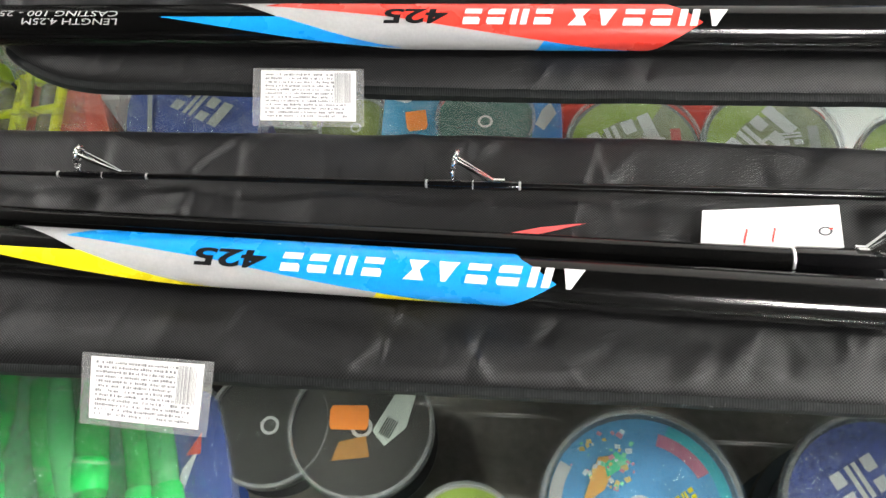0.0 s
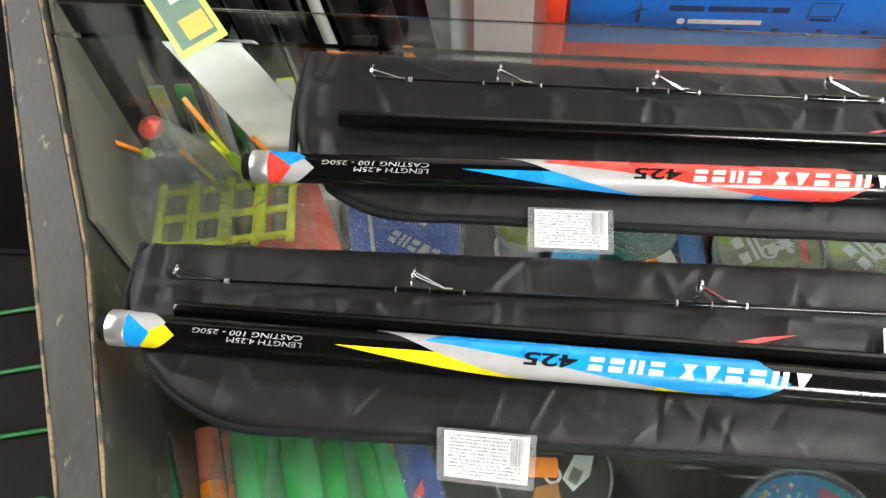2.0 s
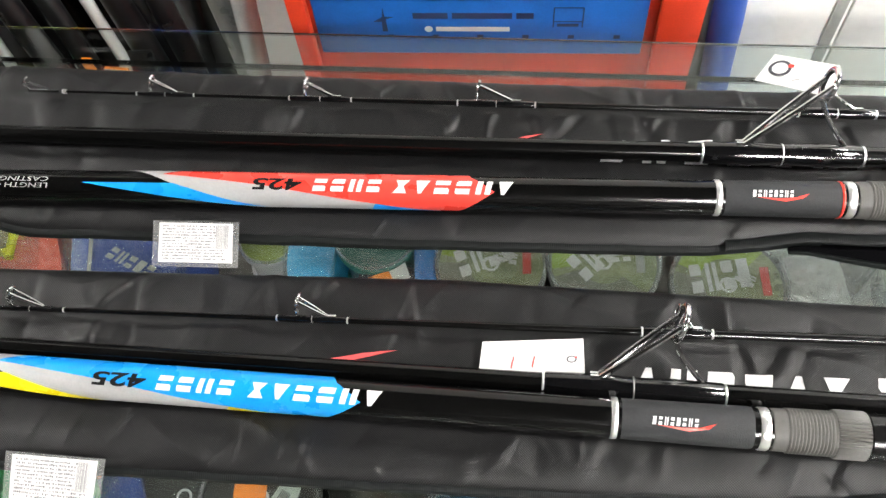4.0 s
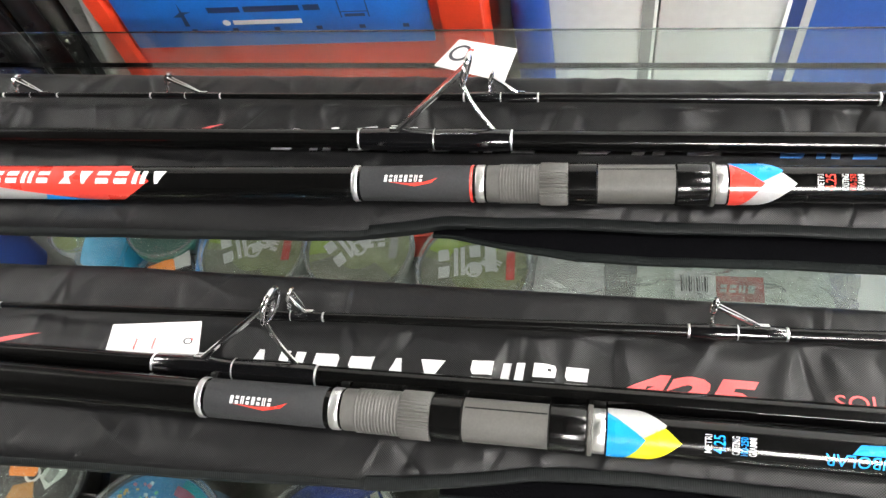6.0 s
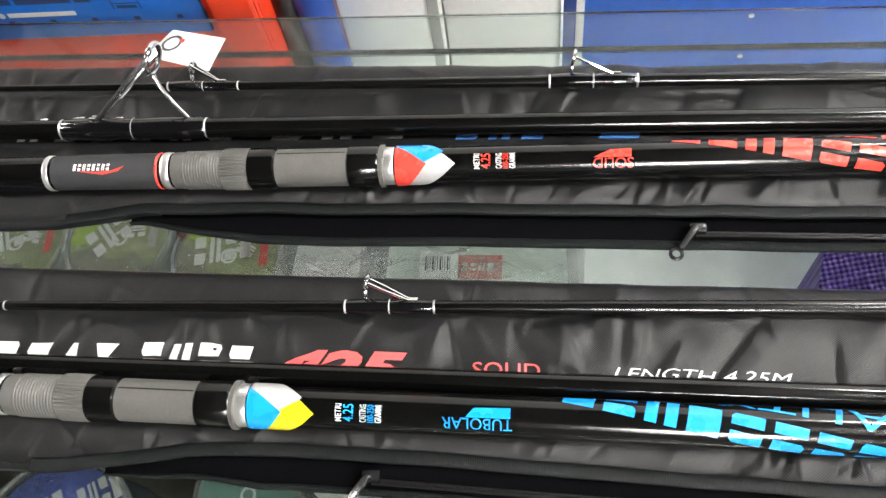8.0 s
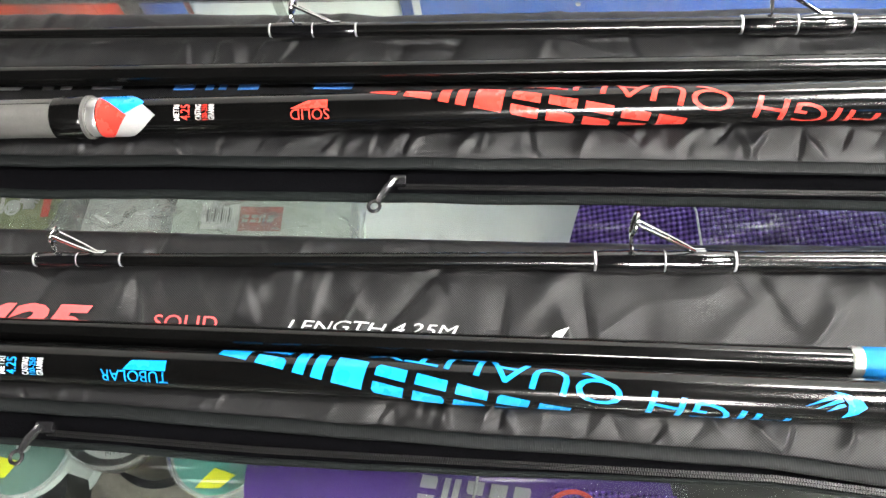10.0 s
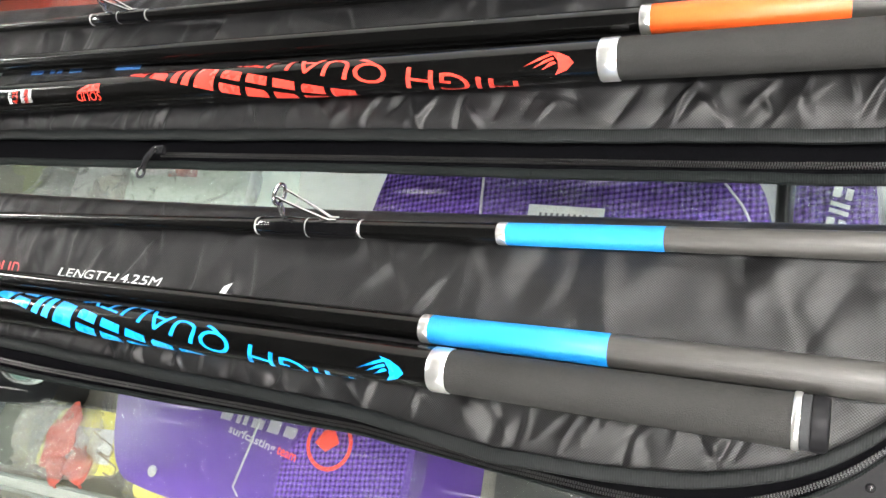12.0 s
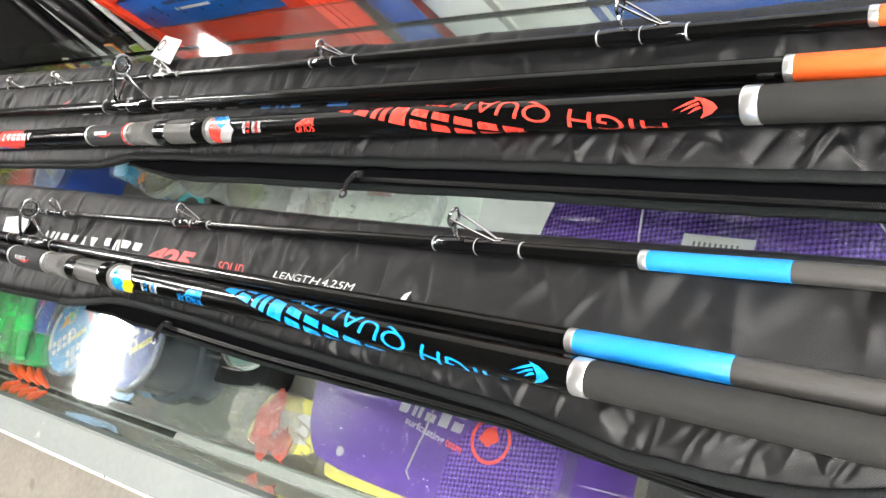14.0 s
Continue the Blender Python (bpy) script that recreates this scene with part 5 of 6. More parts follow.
spool(-0.322, -0.140, 0.050, 0.735, BLACKP, tint("dark_face", (0.030, 0.028, 0.025), 0.35), "dark line spool with orange price sticker and lime label",
      [("price_sticker", flat_on(polys([[(0.06, 0), (0.94, 0), (1, 0.2), (1, 0.8), (0.94, 1), (0.06, 1), (0, 0.8), (0, 0.2)]]), -0.331, -0.134, 0.027, 0.017, 0.7352, 2), ORANGE),
       ("lime_label", flat_on(polys([[(0, 0.2), (0.5, 0), (1, 0.4), (1, 1), (0.4, 1)]]), -0.301, -0.133, 0.022, 0.040, 0.7350, -12), LGREEN),
       ("bar_code", flat_on(polys([[(i / 6, 0), (i / 6 + 0.08, 0), (i / 6 + 0.08, 1), (i / 6, 1)] for i in range(6)]), -0.303, -0.140, 0.009, 0.013, 0.7354, -25), BK),
       ("amber_patch", flat_on(polys([[(0, 0), (1, 0.1), (0.9, 1), (0.2, 0.8)]]), -0.328, -0.155, 0.026, 0.016, 0.7349, 5), tint("amber", (0.35, 0.16, 0.03), 0.4))])
t = thing("split_ring", "small bright steel split ring", "ring")
part("wire", tube([(-0.395 + 0.0065 * math.cos(2 * math.pi * k / 20), -0.196 + 0.0065 * math.sin(2 * math.pi * k / 20), DECK + 0.002) for k in range(20)], 0.0009, 6, None, True), M["chrome"], t)
spool(-0.246, -0.214, 0.036, 0.757, "d_grey", LIME, "small lime green line spool with white print", bars([(6, -0.246, -0.200, 0.036, 0.008, 8, WH), (5, -0.246, -0.221, 0.030, 0.006, 8, tint("violet_ink", (0.2, 0.12, 0.3), 0.4))], 0.7564))
spool(-0.150, -0.202, 0.054, 0.832, tint("blue_smoke_clear", (0.09, 0.14, 0.19), 0.2), mat("sky_face", (0.11, 0.34, 0.62), 0.2, 0, 0.25, 60, 0.1, 200), "large blue line spool with holographic label", bars(
    [(4, -0.165, -0.216, 0.042, 0.018, 35, WH), (4, -0.126, -0.224, 0.040, 0.024, 35, WH), (7, -0.133, -0.199, 0.030, 0.006, 35, M["d_yellow"])], 0.8315)
    + [("hologram", flat_on(polys([[(0, 0), (0.5, 0.2), (1, 0.9), (0.6, 1), (0.3, 0.5)]]), -0.171, -0.186, 0.030, 0.022, 0.8314, 20), tint("holo_amber", (0.75, 0.42, 0.12), 0.15)),
       ("hologram", flat_on(polys([[(0, 0.2), (1, 0), (0.8, 1), (0.2, 0.8)]]), -0.163, -0.178, 0.016, 0.010, 0.8316, 40), tint("holo_green", (0.10, 0.65, 0.35), 0.15)),
       *sparkle(-0.150, -0.202, 0.054, 0.8317, 95, 150, 13, 3, (foil("foil_gold", (0.9, 0.65, 0.25)), foil("foil_green", (0.3, 0.85, 0.5)), foil("foil_pink", (0.85, 0.35, 0.45)), foil("foil_pale", (0.8, 0.9, 0.95)))), ("side_bar", annulus(-0.150, -0.202, 0.042, 0.049, 0.8315, 150, 215), WH), ("teal_arc", annulus(-0.150, -0.202, 0.043, 0.049, 0.8315, -20, 70), tint("aqua", (0.05, 0.42, 0.50), 0.25)), ("pink_arc", annulus(-0.150, -0.202, 0.036, 0.043, 0.8315, 30, 75), foil("foil_rose", (0.55, 0.20, 0.30)))], stack=2)
spool(-0.020, -0.198, 0.056, 0.826, tint("smoky_clear", (0.03, 0.036, 0.042), 0.2), mat("indigo_face", (0.06, 0.085, 0.28), 0.25, 0, 0.5, 30, 0.1, 200), "large indigo line spool with white outlined print", bars(
    [(3, -0.032, -0.180, 0.030, 0.020, 32, WH), (4, 0.004, -0.166, 0.032, 0.020, 32, WH), (7, -0.004, -0.196, 0.040, 0.007, 32, M["d_yellow"])], 0.8255), stack=2)
spool(0.085, -0.150, 0.042, 0.750, tint("grey_clear", (0.25, 0.28, 0.27), 0.25), tint("sage_face", (0.12, 0.22, 0.19), 0.35), "round line spool with pale green label", [("yellow_leaf", flat_on(polys([[(0, 0.2), (0.6, 0), (1, 0.5), (0.5, 1)]]), 0.070, -0.168, 0.03, 0.018, 0.7494, 20), YEL)])
spool(0.172, -0.128, 0.046, 0.780, BLACKP, tint("black_face", (0.02, 0.02, 0.022), 0.3), "black line spool with white rim lettering", [("rim_label", annulus(0.172, -0.128, 0.026, 0.037, 0.7794, 190, 350), WH), ("inner_disc", annulus(0.172, -0.128, 0.012, 0.025, 0.7794), tint("slate", (0.10, 0.14, 0.18), 0.3))])
tx = flat_text("NYLON")
part("rim_words", flat_on(tx, 0.180, -0.1588, 0.022, 0.0034, 0.7798, 12), M["inkdark"], bpy.data.objects["line_spool.006"] if "line_spool.006" in bpy.data.objects else None)
spool(0.243, -0.148, 0.040, 0.748, tint("grey_clear", (0.25, 0.28, 0.27), 0.25), tint("teal_face", (0.07, 0.26, 0.22), 0.3), "round line spool with teal and yellow label", [("yellow_leaf", flat_on(polys([[(0, 0.2), (0.6, 0), (1, 0.5), (0.5, 1)]]), 0.243, -0.172, 0.032, 0.016, 0.7474, 10), YEL)])
pack("clear_pack", [(-0.11, -0.278), (0.05, -0.278), (0.09, -0.200), (-0.03, -0.200)], 0.712, tint("dull_olive_card", (0.06, 0.065, 0.05), 0.5), "dull dark packs in clear plastic bags", "tackle pack", seed=12)
pack("swivel_pack", [(-0.32, -0.272), (-0.20, -0.276), (-0.17, -0.232), (-0.28, -0.228)], 0.712, tint("pale_blue_card", (0.20, 0.33, 0.50), 0.35), "pale blue card pack of swivels", "tackle pack", bars([(5, -0.24, -0.25, 0.06, 0.01, 4, WH)], 0.7125), seed=6)
for k in range(3):
    t = thing("lead_clip", "dark wire lead clip with silver swivel", "clip", group="lead clips")
    y = -0.232 - 0.016 * k
    part("wire", tube([(-0.225, y, 0.7215), (-0.175, y - 0.006, 0.7215), (-0.150, y - 0.004, 0.7215)], 0.0016, 8), BK, t)
    part("swivel", tube([(-0.150, y - 0.004, 0.7215), (-0.138, y - 0.005, 0.7215)], 0.0022, 8), M["chrome"], t)
pack("black_pack", [(0.015, -0.215), (0.118, -0.206), (0.118, -0.160), (0.020, -0.165)], 0.735, BLACKP, "small black plastic packet", "tackle pack", film=False, seed=8)

# red rubber, white card and yellow card
pack("yellow_pack", [(0.075, -0.272), (0.185, -0.268), (0.205, -0.205), (0.098, -0.205)], 0.706, tint("pale_yellow_card", (0.75, 0.66, 0.10), 0.5), "yellow card tackle pack with white panel", "tackle pack", seed=14,
     marks=[("white_panel", flat_on(polys([[(0, 0), (1, 0), (1, 1), (0, 1)]]), 0.150, -0.240, 0.070, 0.034, 0.7075, 2), WH)])
pack("yellow_pack", [(0.215, -0.282), (0.36, -0.284), (0.345, -0.240), (0.225, -0.238)], 0.706, tint("pale_yellow_card", (0.75, 0.66, 0.10), 0.5), "yellow card tackle pack with black slabs", "tackle pack", seed=15,
     marks=bars([(3, 0.255, -0.262, 0.03, 0.014, 0, BK), (4, 0.31, -0.266, 0.05, 0.012, 0, BK)], 0.7072))
pack("yellow_pack", [(0.36, -0.283), (0.50, -0.285), (0.50, -0.230), (0.37, -0.232)], 0.712, tint("warm_yellow_card", (0.80, 0.60, 0.02), 0.45), "bright yellow card tackle pack", "tackle pack", seed=16)
CRAB = mat("dull_red_rubber", (0.27, 0.04, 0.028), 0.5, 0, 0.35, 60, 0.4, 200)
for (cx, cy, tw, sx, sy) in ((0.126, -0.236, 65, 0.036, 0.017), (0.158, -0.262, 20, 0.018, 0.015), (0.130, -0.268, 100, 0.016, 0.013)):
    t = thing("rubber_bait", "dull red rubber bait with thin legs, in clear bag", "bait", group="rubber baits")
    bm = lathe([(0.7125, 0.3), (0.7145, 0.85), (0.7180, 1.0), (0.7215, 0.85), (0.7235, 0.3)], 26, "z")
    for v in bm.verts:
        x, y = v.co.x * sx, v.co.y * sy
        x, y = x * (1 + 0.10 * math.sin(y * 260)), y * (1 + 0.22 * math.sin(x * 160 + tw))
        c, s = math.cos(radians(tw)), math.sin(radians(tw))
        v.co = Vector((cx + c * x - s * y, cy + s * x + c * y, v.co.z + 0.002 * noise.noise(Vector((x * 120, y * 120, tw)))))
    part("body", bm, CRAB, t)
    for k in range(3):
        a = radians(tw + 45 + k * 97)
        part("leg", tube(arc((cx + 0.6 * sy * math.cos(a), cy + 0.6 * sy * math.sin(a), 0.717), (cx + (sy + 0.005) * math.cos(a + 0.5), cy + (sy + 0.005) * math.sin(a + 0.5), 0.7135), (0.002, 0, 0.002)), [0.0028] * 6 + [0.0015] * 5, 8), CRAB, t)
film = thing("plastic_bag", "crumpled clear plastic bag over red rubber baits", "plastic bag")
ob = part("film", pillow([(0.075, -0.278), (0.175, -0.276), (0.175, -0.205), (0.080, -0.200)], 0.732, 0.02, 0.006, 40, 0.004, 81, crease=0.010), M["film3"], film)
ob.visible_shadow = False
for k, (hx, hy) in enumerate(((0.158, -0.226), (0.168, -0.244))):
    t = thing("fish_hook", "bronze wire fish hook on yellow card", "hook", group="fish hooks")
    part("wire", tube([(hx, hy, 0.7105), (hx + 0.026, hy - 0.010, 0.7105)] + [(hx + 0.026 + 0.006 * math.sin(a), hy - 0.016 + 0.006 * math.cos(a), 0.7105) for a in (0.3 * i for i in range(1, 11))] + [(hx + 0.016, hy - 0.019, 0.7105)], 0.0008, 6), tint("bronze_wire", (0.16, 0.11, 0.07), 0.3), t)

# purple packs under the front bag
t = pack("bait_elastic_pack", [(0.305, -0.262), (0.572, -0.272), (0.572, -0.150), (0.284, -0.150)], 0.828, PURPLEC, "purple surfcasting pack with mesh window and red emblem", "tackle pack", film=False, seed=21, bulge=0.006)
part("mesh_window", flat_on(polys([[(0.0, 0), (1, 0), (1, 1), (0.25, 1), (0.0, 0.55)]]), 0.520, -0.226, 0.100, 0.080, 0.8296, -3), PURPLE, t, "purple mesh window")
for (n, cx, cy, w, h, m) in ((5, 0.445, -0.1925, 0.075, 0.020, M["d_grey"]), ):
    part("name_slab", flat_on(blocks(n), cx, cy, w, h, 0.8302, -6), m, t)
part("word_print", flat_on(flat_text("surfcasting", 0, 0.02), 0.441, -0.2105, 0.046, 0.0085, 0.8304, -12), M["d_grey"], t, "pale lettering")
part("word_print", flat_on(flat_text("team", 0, 0.02), 0.474, -0.2165, 0.018, 0.006, 0.8304, -12), tint("emblem_red", (0.70, 0.07, 0.04), 0.4), t, "red lettering")
part("emblem", annulus(0.508, -0.205, 0.016, 0.019, 0.8304), tint("emblem_red", (0.70, 0.07, 0.04), 0.4), t, "red round emblem")
part("emblem", flat_on(polys([[(0, 0.3), (0.5, 0), (1, 0.4), (0.7, 1), (0.3, 0.8)]]), 0.506, -0.202, 0.020, 0.018, 0.8304), tint("emblem_red", (0.70, 0.07, 0.04), 0.4), t)
part("cord", tube([(0.448, -0.178, 0.8306), (0.441, -0.215, 0.8308), (0.432, -0.246, 0.829), (0.437, -0.252, 0.828)], 0.0009, 6), GREYC, t, "thin white cord")
part("dot_mark", disc(0.352, -0.246, 0.0045, 0.8278), GREYC, t)
ob = part("clear_bag", pillow([(0.298, -0.268), (0.580, -0.278), (0.580, -0.146), (0.276, -0.146)], 0.834, 0.012, 0.006, 40, 0.002, 33, crease=0.003), M["film"], t, "crinkled clear plastic bag")
ob.visible_shadow = False

# Added sheet that darkens this stretch of shelf; no known article.
pack("dark_board", [(0.585, -0.285), (1.10, -0.288), (1.10, -0.10), (0.590, -0.10)], 0.702, tint("darkening_charcoal", (0.012, 0.0115, 0.0105), 0.5), "charcoal sheet added to darken the shelf", "board", film=False, bulge=0.001, seed=77)

# middle strip
t = thing("lure_frame_pack", "yellow plastic lure frames in a crinkled clear bag", "lure pack")
for k in range(4):
    bm = bmesh.new()
    x, y = -0.670 + 0.031 * k, 0.062 + 0.005 * k
    for q in (0, 1, 2):
        tube([(x - 0.012, y - 0.034 + 0.028 * q, 0.797), (x + 0.015, y - 0.030 + 0.028 * q, 0.799)], 0.0036, 8, bm)
    for q in (0, 1):
        tube([(x - 0.012 + 0.027 * q, y - 0.036, 0.797), (x - 0.018 + 0.027 * q, y + 0.030, 0.799)], 0.0040, 8, bm)
    part("yellow_frame", bm, YEL, t, "bright yellow plastic frame")
    part("lure_tube", tube([(x + 0.004, y - 0.03, 0.788), (x - 0.002, y + 0.022, 0.790)], 0.009, 12), tint("smoky_plastic", (0.22, 0.20, 0.10), 0.25), t)
part("backing_card", pillow([(-0.70, 0.015), (-0.535, 0.015), (-0.545, 0.11), (-0.705, 0.11)], 0.782, 0.2, 0.003, seed=41), tint("pale_olive_card", (0.35, 0.34, 0.14), 0.5), t)
ob = part("clear_bag", pillow([(-0.715, 0.008), (-0.525, 0.012), (-0.56, 0.120), (-0.725, 0.150)], 0.812, 0.02, 0.010, 60, 0.007, 42, crease=0.016), M["film2"], t, "crinkled clear plastic bag")
ob.visible_shadow = False
pack("red_pack", [(-0.596, -0.004), (-0.496, -0.004), (-0.556, 0.128), (-0.596, 0.132)], 0.7945, tint("dull_red_card", (0.70, 0.11, 0.06), 0.45), "dull red card pack in clear plastic beside yellow frames", "tackle pack", seed=43)
pack("navy_pack", [(-0.500, 0.008), (-0.410, 0.010), (-0.412, 0.105), (-0.520, 0.102)], 0.797, tint("deep_blue_card", (0.02, 0.05, 0.24), 0.35), "deep blue card pack with pale outlined print", "tackle pack",
     bars([(4, -0.455, 0.078, 0.045, 0.022, -25, GREYC), (5, -0.468, 0.094, 0.022, 0.008, -20, GREYC), (1, -0.490, 0.055, 0.005, 0.085, 12, GREYC), (5, -0.450, 0.040, 0.050, 0.012, -25, GREYC), (3, -0.430, 0.022, 0.030, 0.008, -25, BLUEC)], 0.7985), seed=44)
spool(-0.350, 0.098, 0.030, 0.745, "d_grey", OLIVE, "small line spool with olive label", lid=True)
pack("cyan_pack", [(-0.324, 0.045), (-0.282, 0.045), (-0.282, 0.128), (-0.326, 0.128)], 0.768, CYAN, "cyan card pack with orange sticker", "tackle pack",
     [("sticker", flat_on(polys([[(0.1, 0), (0.9, 0), (1, 0.2), (1, 1), (0, 1), (0, 0.2)]]), -0.298, 0.088, 0.016, 0.018, 0.7695, 10), ORANGE), ("white_splash", flat_on(polys([[(0, 0.2), (0.4, 0), (1, 0.6), (0.7, 1), (0.3, 0.7)]]), -0.304, 0.112, 0.03, 0.016, 0.7695), WH)], seed=45)
spool(-0.246, 0.092, 0.038, 0.765, TEAL, tint("teal_lid", (0.05, 0.14, 0.12), 0.25), "round dark teal tin with plain lid", group="")
pack("price_pack", [(-0.262, 0.030), (-0.205, 0.030), (-0.200, 0.064), (-0.258, 0.066)], 0.760, BLACKP, "dark packet with orange price sticker and barcode", "tackle pack",
     [("price_sticker", flat_on(polys([[(0.06, 0), (0.94, 0), (1, 0.2), (1, 0.8), (0.94, 1), (0.06, 1), (0, 0.8), (0, 0.2)]]), -0.240, 0.046, 0.026, 0.015, 0.7615, 25), ORANGE), ("barcode", flat_on(polys([[(0, 0), (1, 0), (1, 1), (0, 1)]]), -0.222, 0.056, 0.016, 0.016, 0.7614, 20), WH)], seed=46)
pack("blue_pack", [(-0.204, 0.020), (-0.186, 0.018), (-0.188, 0.125), (-0.216, 0.125)], 0.765, BLUEC, "narrow blue and white card packet", "tackle pack",
     [("white_splash", flat_on(polys([[(0, 0.2), (0.4, 0), (1, 0.6), (0.7, 1), (0.3, 0.7)]]), -0.200, 0.096, 0.016, 0.026, 0.7665), WH)], seed=47)
pack("red_pack", [(-0.190, 0.100), (0.02, 0.100), (0.02, 0.138), (-0.192, 0.138)], 0.735, REDC, "red card box behind the spools", "box", film=False, depth=0.2, seed=48)
for cx, cy, w1, a in ((-0.140, 0.050, 0, 0), (-0.046, 0.054, 1, 20), (0.054, 0.036, 2, -15)):
    spool(cx, cy, 0.0475, 0.795, tint("smoke_clear", (0.19, 0.20, 0.185), 0.2), mat("green_brown_face", (0.24, 0.27, 0.14), 0.3, 0, 0.35, 60), "line spool with olive green picture label and white print", bars(
        [(4, cx - 0.006, cy + 0.008, 0.052, 0.026, 25 + a, WH), (1, cx + 0.030, cy + 0.004, 0.010, 0.026, 5, REDC if w1 != 1 else GREYC), (2, cx + 0.014, cy + 0.006, 0.012, 0.016, 80 + a, WH)], 0.7945)
        + [("olive_patch", annulus(cx, cy, 0.024, 0.043, 0.7943, 60 + a, 170 + a), tint("bright_olive", (0.30, 0.42, 0.05), 0.3)), ("brown_patch", annulus(cx, cy, 0.020, 0.043, 0.7942, 180 + a, 300 + a), tint("moss", (0.20, 0.20, 0.155), 0.3))], group="olive line spools")
spool(-0.092, -0.012, 0.050, 0.770, BLACKP, tint("black_face", (0.02, 0.02, 0.022), 0.3), "black line spool with cyan ring label", [("cyan_ring", annulus(-0.092, -0.012, 0.026, 0.036, 0.7694), tint("aqua", (0.05, 0.42, 0.50), 0.25))])
pack("white_pack", [(0.098, -0.02), (0.160, -0.02), (0.160, 0.080), (0.104, 0.080)], 0.770, M["paper"], "white and grey card pack under clear plastic", "tackle pack", seed=51, film=False)
pack("brown_pack", [(0.130, -0.04), (0.190, -0.04), (0.185, 0.026), (0.135, 0.024)], 0.776, tint("putty_card", (0.26, 0.25, 0.21), 0.5), "putty-coloured soft bait pack under clear plastic", "tackle pack", seed=52, film=False)
t = pack("clear_bag_pack", [(0.185, -0.045), (0.335, -0.045), (0.335, 0.085), (0.185, 0.085)], 0.778, LGREEN, "pale green packs in crinkled clear bags with barcode label", "tackle pack", seed=53)
part("barcode_label", flat_on(polys([[(0, 0), (1, 0), (1, 1), (0, 1)]]), 0.230, 0.0315, 0.031, 0.024, 0.7855, 0), WH, t, "white barcode label")
part("barcode", flat_on(polys([[(i / 11, 0), (i / 11 + 0.025 + 0.03 * (i % 3 == 0), 0), (i / 11 + 0.025 + 0.03 * (i % 3 == 0), 1), (i / 11, 1)] for i in range(11)]), 0.230, 0.0315, 0.022, 0.013, 0.7860, 0), BK, t)
part("red_card", flat_on(polys([[(0, 0), (1, 0), (1, 1), (0, 1)]]), 0.264, 0.0285, 0.036, 0.022, 0.7845, -1), tint("brick_red_card", (0.34, 0.07, 0.05), 0.4), t, "brick red brand card")
part("word_bars", flat_on(blocks("EPHB"), 0.262, 0.0285, 0.028, 0.007, 0.7850, -1), GREYC, t)
film = thing("plastic_bag", "large crinkled clear plastic bag over small packs", "plastic bag")
ob = part("film", pillow([(0.090, -0.05), (0.345, -0.05), (0.350, 0.095), (0.090, 0.100)], 0.795, 0.02, 0.006, 80, 0.005, 61, crease=0.014), M["film3"], film)
ob.visible_shadow = False
pack("white_board", [(0.29, -0.06), (0.88, -0.06), (0.88, 0.112), (0.29, 0.125)], 0.699, tint("pale_board", (0.50, 0.51, 0.50), 0.3), "smooth white plastic board on the shelf", "board", film=False, bulge=0.0006, seed=62)
t = pack("purple_pack", [(0.494, -0.075), (0.792, -0.080), (0.790, 0.004), (0.528, 0.058)], 0.835, PURPLE, "purple mesh bag pack with white label and cord", "tackle pack", film=False, seed=63, bulge=0.006)
part("white_label", flat_on(polys([[(0, 0), (0.97, 0), (1, 0.15), (1, 1), (0, 1)]]), 0.664, -0.039, 0.053, 0.020, 0.8440, -3), WH, t, "white barcode label")
part("label_print", flat_on(polys([[(i / 9, 0), (i / 9 + 0.05, 0), (i / 9 + 0.05, 1), (i / 9, 1)] for i in range(9)]), 0.664, -0.037, 0.036, 0.005, 0.8444, -3), M["ink"], t)
part("cord", tube([(0.592, 0.030, 0.836), (0.598, 0.004, 0.8385), (0.600, -0.03, 0.8385), (0.604, -0.06, 0.836)], 0.0009, 6), WH, t, "thin pale cord")
part("cord", tube([(0.748, 0.006, 0.836), (0.764, -0.010, 0.8385), (0.776, -0.026, 0.8385), (0.790, -0.055, 0.836)], 0.0009, 6), WH, t)
ob = part("clear_bag", pillow([(0.600, -0.075), (0.798, -0.080), (0.796, 0.006), (0.600, 0.030)], 0.840, 0.01, 0.004, 40, 0.002, 64, crease=0.004), M["film"], t, "clear plastic bag")
ob.visible_shadow = False
pack("black_strap_pack", [(0.7935, -0.07), (0.8025, -0.07), (0.8025, 0.012), (0.7935, 0.012)], 0.830, BLACKP, "narrow black strip between purple packs", "strap", film=False, seed=66)
pack("dark_mesh_pack", [(0.8045, -0.07), (0.852, -0.07), (0.850, 0.004), (0.8045, 0.010)], 0.833, PURPLE, "purple mesh pack with white slabs", "tackle pack", bars([(3, 0.830, -0.026, 0.030, 0.011, 80, WH)], 0.8370), film=True, seed=65)
pack("white_pack", [(0.862, -0.07), (0.93, -0.07), (0.93, 0.03), (0.858, 0.03)], 0.815, M["paper"], "white card pack with red corner in clear plastic", "tackle pack", [("red_corner", flat_on(polys([[(0, 0), (1, 0.2), (1, 1), (0.1, 0.9)]]), 0.880, 0.008, 0.03, 0.010, 0.8165), REDC)], seed=67)

